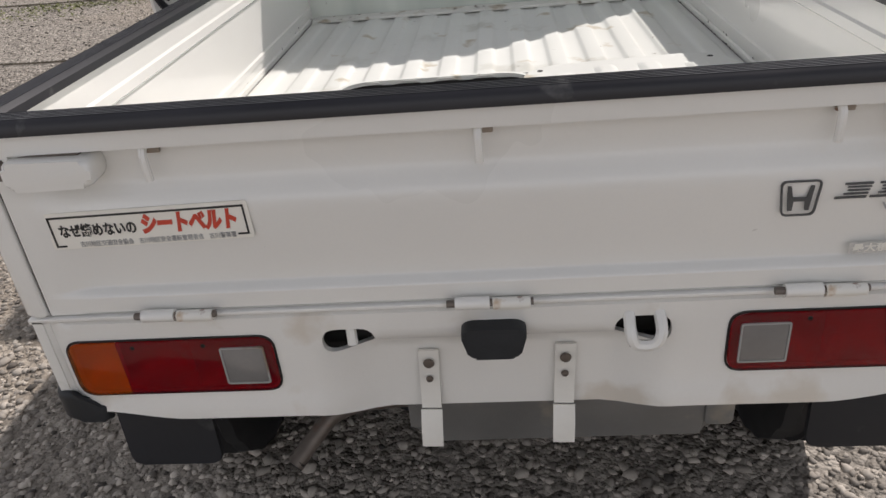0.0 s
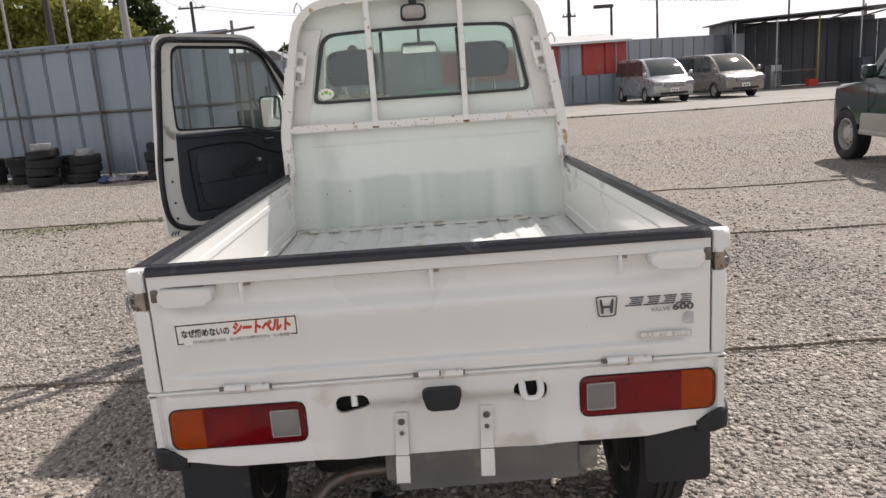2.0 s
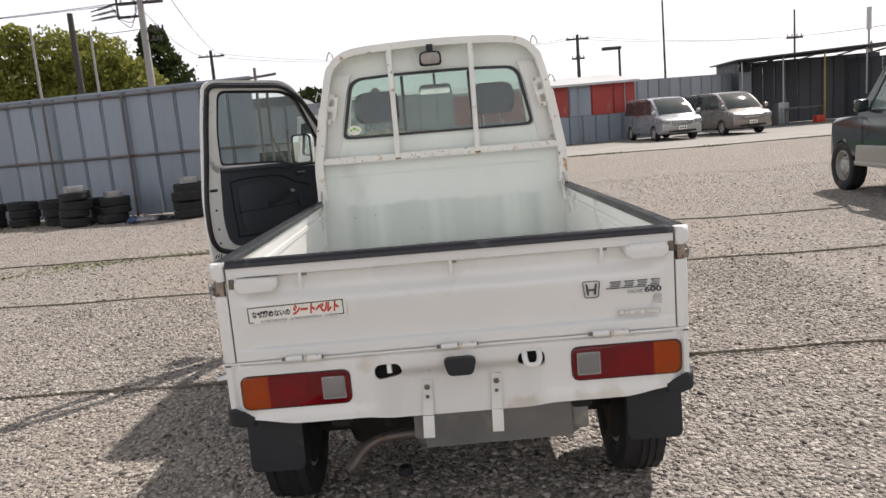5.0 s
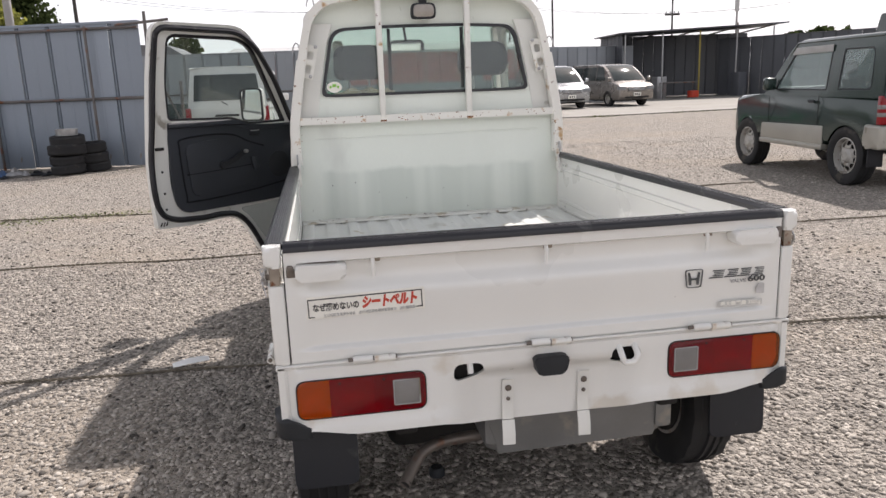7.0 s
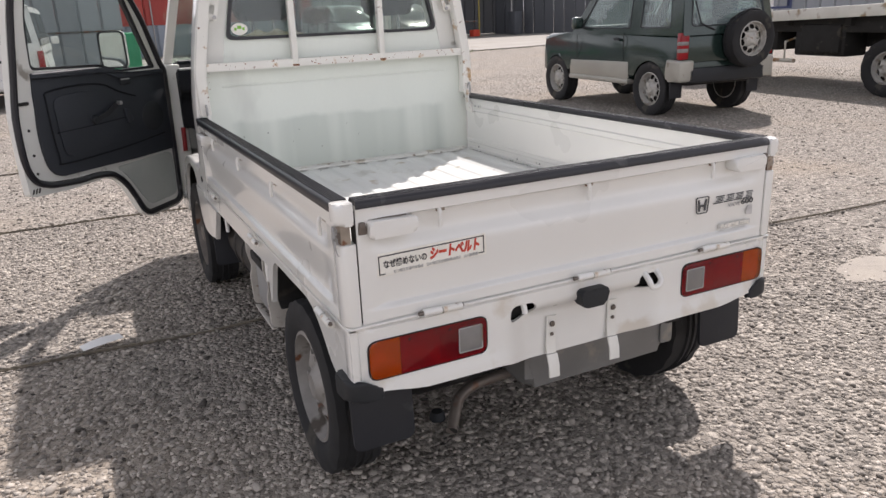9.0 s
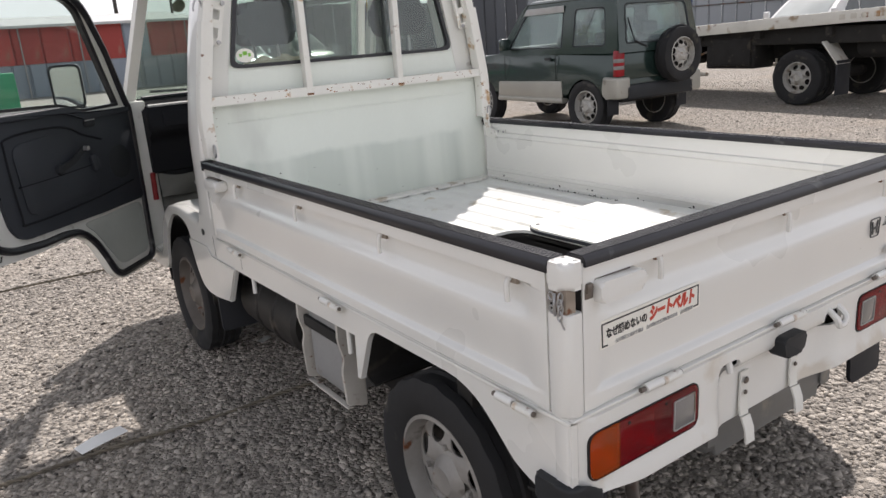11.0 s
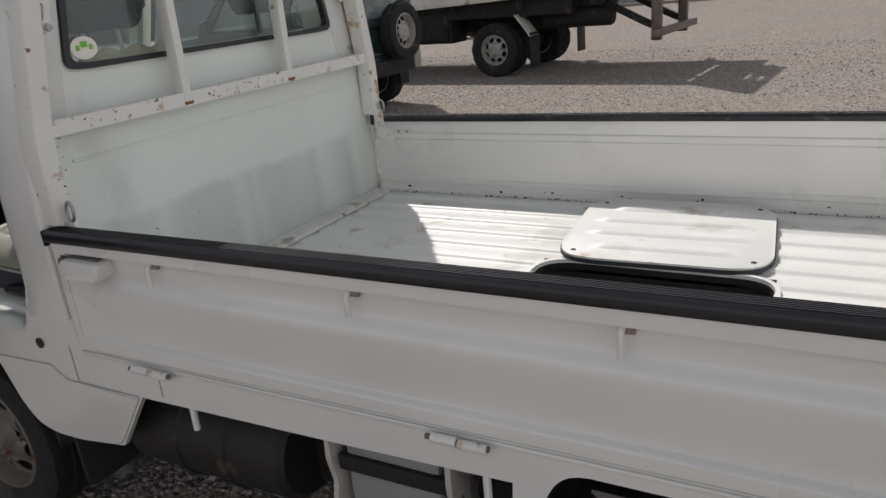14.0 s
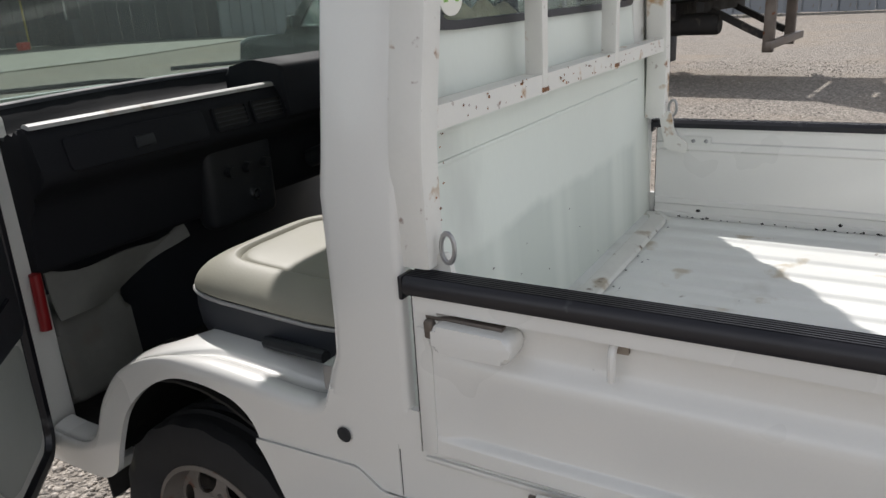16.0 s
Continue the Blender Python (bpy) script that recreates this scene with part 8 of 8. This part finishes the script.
# bits dropped beside the truck
lost_cap = lathe([(0.001, 0.030), (0.020, 0.030), (0.026, 0.022), (0.028, 0.0), (0.001, 0.0)], (0, 0, 0), "z", 14, closed=False)
tagged(part("lost_cap", lost_cap, M["black_plastic"], None, at=pose(-0.23, 0.52, 0.004)), "small black plastic cap lying on the gravel", "debris")
scrap_paper = sheet(spread(-0.03, 0.03, 5), spread(-0.02, 0.02, 4), lambda u, v: (u + 0.2 * v, v, 0.012 + 0.008 * math.sin(90 * u) * math.cos(70 * v)), 0.0015)
tagged(part("paper_scrap", scrap_paper, M["roof_white"], None, at=pose(-0.42, 2.29, 0.004, 0, 0, 25)), "crumpled white scrap lying on the gravel", "debris")

# red and grey workshop
shop = thing("workshop", "low workshop with faded red panels over grey steel sheeting", "building", pose(-4.2, 32.2, 0.03, 0, 0, 0))
LW = 13.3
part("core", box(0, LW, 0.06, 5.0, 0, 2.66), M["panel_grey"], shop)
pm = panel_mesh(0.6, 1.24, M["panel"])
for i in range(int(LW / 0.6)):
    ob = new("lower_panel", pm)
    ob.parent, ob.matrix_basis = shop, pose(i * 0.6, 0.02, 0)
rm = panel_mesh(1.0, 1.40, M["red_sheet"])
gm = panel_mesh(1.0, 1.40, M["panel"])
for i in range(13):
    ob = new("upper_panel", gm if i in (3, 10) else rm)
    ob.parent, ob.matrix_basis = shop, pose(0.15 + i * 1.01, 0.0, 1.25)
for i in range(7):
    part("wall_pipe", tube([(0.2 + i * 2.1, -0.06, 0), (0.2 + i * 2.1, -0.06, 2.6)], 0.03, 6), M["pole_grey"], shop)
part("roof", prism([(-0.35, 2.60), (5.3, 3.20), (5.3, 3.27), (-0.35, 2.70)], "x", -0.2, LW + 0.15), M["roof_white"], shop, "pale sloping sheet roof")

# open shed with a dark back wall
shed = thing("open_shed", "open lean-to shed on thin steel posts, dark inside", "shed", pose(14.8, 34.6, 0.03, 0, 0, -4))
sw = 8.2
dm = panel_mesh(0.6, 3.3, M["panel_dark"])
for i in range(14):
    ob = new("back_panel", dm)
    ob.parent, ob.matrix_basis = shed, pose(i * 0.6, 3.6, 0)
for i in range(6):
    ob = new("end_panel", dm)
    ob.parent, ob.matrix_basis = shed, pose(0.0, 3.6 - i * 0.6, 0, 0, 0, -90)
for i in range(5):
    part("post", tube([(0.15 + i * 1.95, 0.0, 0), (0.15 + i * 1.95, 0.0, 3.2 + 0.06 * i)], 0.04, 8), M["steel"] if i != 2 else M["yellow_paint"], shed, "thin steel post")
    part("rafter", tube([(0.15 + i * 1.95, -0.5, 3.28 + 0.06 * i), (0.15 + i * 1.95, 3.7, 3.05 + 0.06 * i)], 0.04, 6), M["pipe"], shed)
part("roof", prism([(-0.3, 3.24), (sw + 0.2, 3.52), (sw + 0.2, 3.58), (-0.3, 3.30)], "y", -0.6, 3.8), M["panel_dark"], shed, "dark sheet roof")
bn = part("work_bench", box(2.1, 4.1, 0.5, 1.1, 0.75, 0.82, 0.01), M["pipe"], None, at=pose(14.8, 34.2, 0.03, 0, 0, -4))
for lx in (2.2, 4.0):
    for ly in (0.55, 1.05):
        part("leg", tube([(lx, ly, 0), (lx, ly, 0.76)], 0.025, 6), M["pipe"], bn)
tagged(bn, "rusty steel work bench under the shed roof", "bench")
for nm, lb, cat, cx, cy, dx, dy, dz, mt in (("steel_box", "grey steel box standing in the shed", "box", 17.0, 35.0, 0.6, 0.5, 1.1, "steel"), ("red_crate", "red plastic crate on the concrete by the shed", "crate", 18.6, 34.4, 0.45, 0.35, 0.35, "ink_red"),
                                            ("dark_drum", "dark drum standing in the shed", "drum", 21.0, 34.2, 0.55, 0.55, 1.2, "panel_dark")):
    tagged(part(nm, box(-dx / 2, dx / 2, -dy / 2, dy / 2, 0, dz, 0.03), M[mt], None, at=pose(cx, cy, 0.035, 0, 0, 12)), lb, cat)
tagged(part("green_bin", box(-0.45, 0.45, -0.3, 0.3, 0, 1.15, 0.05, 3), M["green_net"], None, at=pose(0.25, 21.2, 0.0, 0, 0, 4)), "bright green plastic bin beyond the truck cab", "bin")


# poles and cables
def pole(name, label, x, y, h, r, material, arms=(), lamp=False, lean=0.0):
    p = thing(name, label, "pole", pose(x, y, 0))
    part("mast", lathe([(r, 0.0), (r * 0.65, h), (0.001, h), ], (0, 0, 0), "z", 10, closed=False), material, p, at=pose(0, 0, 0, 0, lean))
    for z, w in arms:
        part("crossarm", box(-w / 2, w / 2, -0.05, 0.05, z - 0.05, z + 0.05, 0.01), M["pole_dark"], p)
        for k in (-0.42, -0.15, 0.15, 0.42):
            part("insulator", lathe([(0.001, z + 0.05), (0.05, z + 0.05), (0.03, z + 0.2), (0.001, z + 0.22)], (k * w, 0, 0), "z", 8, closed=False), M["roof_white"], p)
    if lamp:
        part("lamp_head", box(-0.9, 0.1, -0.12, 0.12, h - 0.05, h + 0.12, 0.04), M["pole_dark"], p)
    return p


pole("utility_pole", "grey concrete utility pole with crossarms and cables", -10.1, 25.0, 7.9, 0.16, M["pole_grey"], ((7.2, 1.9), (6.5, 1.6)))
mast = [ob for ob in bpy.data.objects if ob.name == "utility_pole"][0]
for z in (6.05, 6.75):
    part("side_arm", box(-0.86, 0.02, -0.04, 0.04, z - 0.04, z + 0.04, 0.008), M["pole_dark"], mast)
part("side_upright", box(-0.86, -0.80, -0.03, 0.03, 5.98, 6.95, 0.008), M["pole_dark"], mast)
for k, z in enumerate((6.12, 6.32, 6.52)):
    part("string_insulator", lathe([(0.001, 0.0), (0.02, 0.0)] + [(r, 0.08 + 0.09 * j + dz) for j in range(7) for r, dz in ((0.025, 0.0), (0.055, 0.02), (0.055, 0.04), (0.025, 0.06))] + [(0.02, 0.95), (0.001, 0.95)], (0, 0, 0), "z", 8, closed=False), M["pole_dark"], mast, at=pose(-0.84, 0, z, 0, -96 - 3 * k))
    part("lead_loop", tube(spline([(-0.90 - 0.1 * k, 0.0, z), (-0.62, -0.1, z - 0.30 - 0.1 * k), (-0.36 + 0.1 * k, -0.1, z - 0.42), (-0.15, -0.08, z + 0.2)], 6), 0.013, 5), M["wire"], mast)
for z, w in ((5.55, 0.62), (5.20, 0.5)):
    part("short_arm", box(0.08, 0.08 + w, -0.03, 0.03, z - 0.03, z + 0.03, 0.006), M["pole_dark"], mast)
    for k in (0.45, 0.72, 0.95):
        part("insulator", lathe([(0.001, z + 0.03), (0.04, z + 0.03), (0.03, z + 0.14), (0.001, z + 0.16)], (0.08 + w * k, 0, 0), "z", 8, closed=False), M["pole_dark"], mast)
pole("wooden_pole", "dark tarred pole standing behind the fence", -10.3, 20.0, 5.4, 0.12, M["pole_dark"])
pole("thin_pole", "thin grey pole behind the fence", -11.5, 20.0, 5.1, 0.05, M["pole_grey"])
pole("thin_pole", "thin grey pole behind the fence", -9.8, 20.0, 4.7, 0.05, M["pole_grey"])
pole("utility_pole", "distant concrete utility pole with a crossarm", -15.1, 50.0, 7.8, 0.16, M["pole_dark"], ((7.4, 1.8),))
pole("utility_pole", "distant concrete utility pole with a crossarm", 10.0, 50.0, 6.8, 0.15, M["pole_dark"], ((6.5, 1.6), (5.2, 0.9)))
pole("yard_lamp", "grey yard lamp on a pole behind the sheds", 9.75, 37.5, 4.6, 0.09, M["pole_dark"], (), True)
pole("steel_mast", "tall thin dark mast behind the fence", 12.3, 38.0, 6.9, 0.07, M["pole_dark"], lean=-0.6)
pole("steel_mast", "thin mast with lamps above the shed", 20.1, 40.0, 6.1, 0.07, M["pole_dark"], ((4.6, 0.9),))
pole("antenna_mast", "pale phone antenna mast above the shed", 27.1, 45.0, 5.3, 0.09, M["pole_grey"])
tagged(part("antenna_drum", lathe([(0.001, 0.0), (0.14, 0.0), (0.14, 1.35), (0.001, 1.4)], (27.1, 45.0, 5.1), "z", 12, closed=False), M["roof_white"]), "white antenna drum on the mast", "antenna")


def cable(a, b, sag, r=0.012):
    a, b = Vector(a), Vector(b)
    pts = [a.lerp(b, i / 14) - Vector((0, 0, sag * 4 * (i / 14) * (1 - i / 14))) for i in range(15)]
    tagged(part("overhead_cable", tube(pts, r, 5), M["wire"]), "thin black overhead cable", "cable", "overhead cables")


for z, dx in ((7.25, -0.8), (7.25, 0.8), (6.55, -0.6), (6.55, 0.6), (5.6, 0.0)):
    cable((-10.1 + dx, 25.0, z), (-42.0 + dx, 22.0, z + 0.6), 0.7)
for z, dx in ((7.3, -0.7), (7.3, 0.7)):
    cable((-10.1 + dx, 25.0, z), (-15.1 + dx, 50.0, z + 0.2), 0.5)
    cable((-15.1 + dx, 50.0, z + 0.2), (10.0 + dx, 50.0, 6.6), 0.9, 0.010)
    cable((10.0 + dx, 50.0, 6.6), (40.0, 58.0, 6.8), 0.9, 0.010)


# trees
def leaf_cloud(name, centres, count, size, seed, material, parent):
    """A crown of many small bent leaf clumps, thick within the given lobes (x, y, z, radius) and ragged at their edge."""
    rng = np.random.default_rng(seed)
    verts, faces = [], []
    lobes = np.array(centres)
    pick = rng.integers(0, len(lobes), count)
    d = rng.normal(size=(count, 3))
    d /= np.linalg.norm(d, axis=1)[:, None]
    rad = lobes[pick, 3] * rng.uniform(0.40, 1.0, count) ** 0.6 * (1 + 0.16 * np.sin(7 * d[:, 0] + 3 * pick) * np.cos(6 * d[:, 2]) + rng.normal(0, 0.05, count))
    pos = lobes[pick, :3] + d * rad[:, None] * np.array([1, 1, 0.85])
    for p, s, t in zip(pos, rng.uniform(0.6, 1.4, count) * size, rng.uniform(0, 6.28, (count, 3))):
        e = Euler(t).to_matrix()
        k = len(verts)
        for q in ((-1, -0.5, 0), (0, -0.7, 0.25), (1, -0.3, 0), (0.7, 0.6, 0.2), (-0.6, 0.7, 0.1)):
            v = e @ Vector(q) * s
            verts.append((p[0] + v.x, p[1] + v.y, p[2] + v.z))
        faces.append((k, k + 1, k + 2, k + 3, k + 4))
    me = bpy.data.meshes.new(name)
    me.from_pydata(verts, [], faces)
    me.materials.append(material)
    ob = new(name, me)
    ob.parent = parent
    return ob


def tree(label, x, y, trunk_h, lobes, count, size, seed, material, limbs=5):
    t = thing("tree", label, "tree", pose(x, y, 0))
    rng = random.Random(seed)
    bm = lathe([(0.30, 0.0), (0.22, 0.5), (0.16, trunk_h), (0.06, trunk_h * 1.5), (0.001, trunk_h * 1.55)], (0, 0, 0), "z", 10, closed=False)
    for i in range(limbs):
        l = lobes[i % len(lobes)]
        tube([tuple(v) for v in spline([(0, 0, trunk_h * 0.8), (l[0] * 0.4, l[1] * 0.4, trunk_h + 0.3 * (l[2] - trunk_h)), (l[0] * 0.9, l[1] * 0.9, l[2])], 4)], 0.06, 6, bm=bm)
    part("trunk", bm, M["bark"], t)
    leaf_cloud("crown", lobes, count, size, seed, material, t)
    return t


tree("broad yellow-green tree behind the steel fence", -16.3, 32.0, 2.6, [(-2.0, 0, 4.6, 1.7), (-0.4, 0.4, 5.6, 1.8), (1.2, -0.2, 5.3, 1.7), (2.6, 0, 4.4, 1.5), (-3.0, 0.5, 3.8, 1.2), (0.6, 0, 3.9, 1.9), (3.3, 0.3, 3.4, 1.1)], 24000, 0.078, 11, M["leaf"], 7)
tree("dark conifer behind the steel fence", -15.3, 40.0, 3.0, [(0.0, 0, 7.4, 0.8), (0.2, 0, 6.3, 1.2), (0.5, 0, 5.0, 1.6), (0.9, 0, 3.8, 1.9)], 6500, 0.10, 12, M["leaf_dark"], 4)
tree("hazy green tree far behind the fence", -10.4, 60.0, 3.0, [(0, 0, 4.4, 1.3), (0.6, 0, 3.2, 1.3)], 900, 0.2, 13, M["leaf_dark"], 2)
tree("dark green tree behind the long fence", 29.0, 48.0, 3.0, [(4.4, 0, 2.9, 1.0), (6.6, 0, 3.1, 1.2), (8.6, 0.5, 2.9, 1.1)], 2600, 0.22, 14, M["leaf_dark"], 4)
# tall grass stalk clump with feathery tips by the tree
leaf_cloud("bamboo_spray", [(-18.0, 31.0, 6.6, 0.7), (-18.5, 31.0, 5.9, 0.8)], 420, 0.13, 15, M["leaf"], None)
tagged(bpy.data.objects["bamboo_spray"], "feathery pale bamboo spray behind the fence", "bamboo", kind="stuff")

# far houses and hedge to close the view
for hx, hy, w, d, h, rr in ((-9.2, 42.0, 5.0, 5.0, 2.6, 1.1), (-30.0, 46.0, 9.0, 7.0, 4.6, 1.8), (2.0, 62.0, 10.0, 7.0, 2.8, 1.2), (46.0, 40.0, 10.0, 8.0, 4.4, 1.6)):
    hs = thing("house", "distant pale house with a grey pitched roof", "house", pose(hx, hy, 0))
    part("wall", box(-w / 2, w / 2, -d / 2, d / 2, 0, h), M["house_wall"], hs)
    part("roof", prism([(-w / 2 - 0.4, h), (w / 2 + 0.4, h), (w / 4, h + rr), (-w / 4, h + rr)], "y", -d / 2 - 0.4, d / 2 + 0.4), M["roof_tile"], hs)
    for k in (-0.25, 0.25):
        wd = part("window", box(k * w - 0.6, k * w + 0.6, -d / 2 - 0.03, -d / 2 + 0.02, h * 0.35, h * 0.75), M["car_glass"], hs)

# tufts of grass by the fence foot and at the apron edge
def tufts(places, seed, count=60, tall=0.09):
    rng = np.random.default_rng(seed)
    verts, faces = [], []
    for cx, cy, rx, ry in places:
        for _ in range(count):
            x, y = cx + rng.normal() * rx, cy + rng.normal() * ry
            a, h = rng.uniform(0, 6.28), rng.uniform(tall * 0.3, tall)
            k = len(verts)
            dx, dy = 0.012 * math.cos(a), 0.012 * math.sin(a)
            verts += [(x - dx, y - dy, 0), (x + dx, y + dy, 0), (x + dy * 3, y - dx * 3, h)]
            faces.append((k, k + 1, k + 2))
    me = bpy.data.meshes.new("grass_tufts")
    me.from_pydata(verts, [], faces)
    me.materials.append(M["grass"])
    return tagged(new("grass_tufts", me), "thin dry green grass tufts at the edges of the gravel", "grass", kind="stuff")


tufts([(-5.3, 6.2, 0.75, 0.16), (-4.4, 6.7, 0.40, 0.12), (-3.2, 6.9, 0.5, 0.1)], 22, 420, 0.022)
tufts([(-7.5, 12.2, 1.4, 0.25), (-9.5, 12.6, 0.8, 0.2), (-3.0, 12.3, 0.4, 0.3), (8.5, 21.4, 0.3, 0.1), (12.0, 21.7, 1.2, 0.08), (5.0, 21.9, 0.5, 0.08), (28.5, 3.0, 0.6, 3.0), (28.2, 9.0, 0.5, 2.5)], 21, 120)
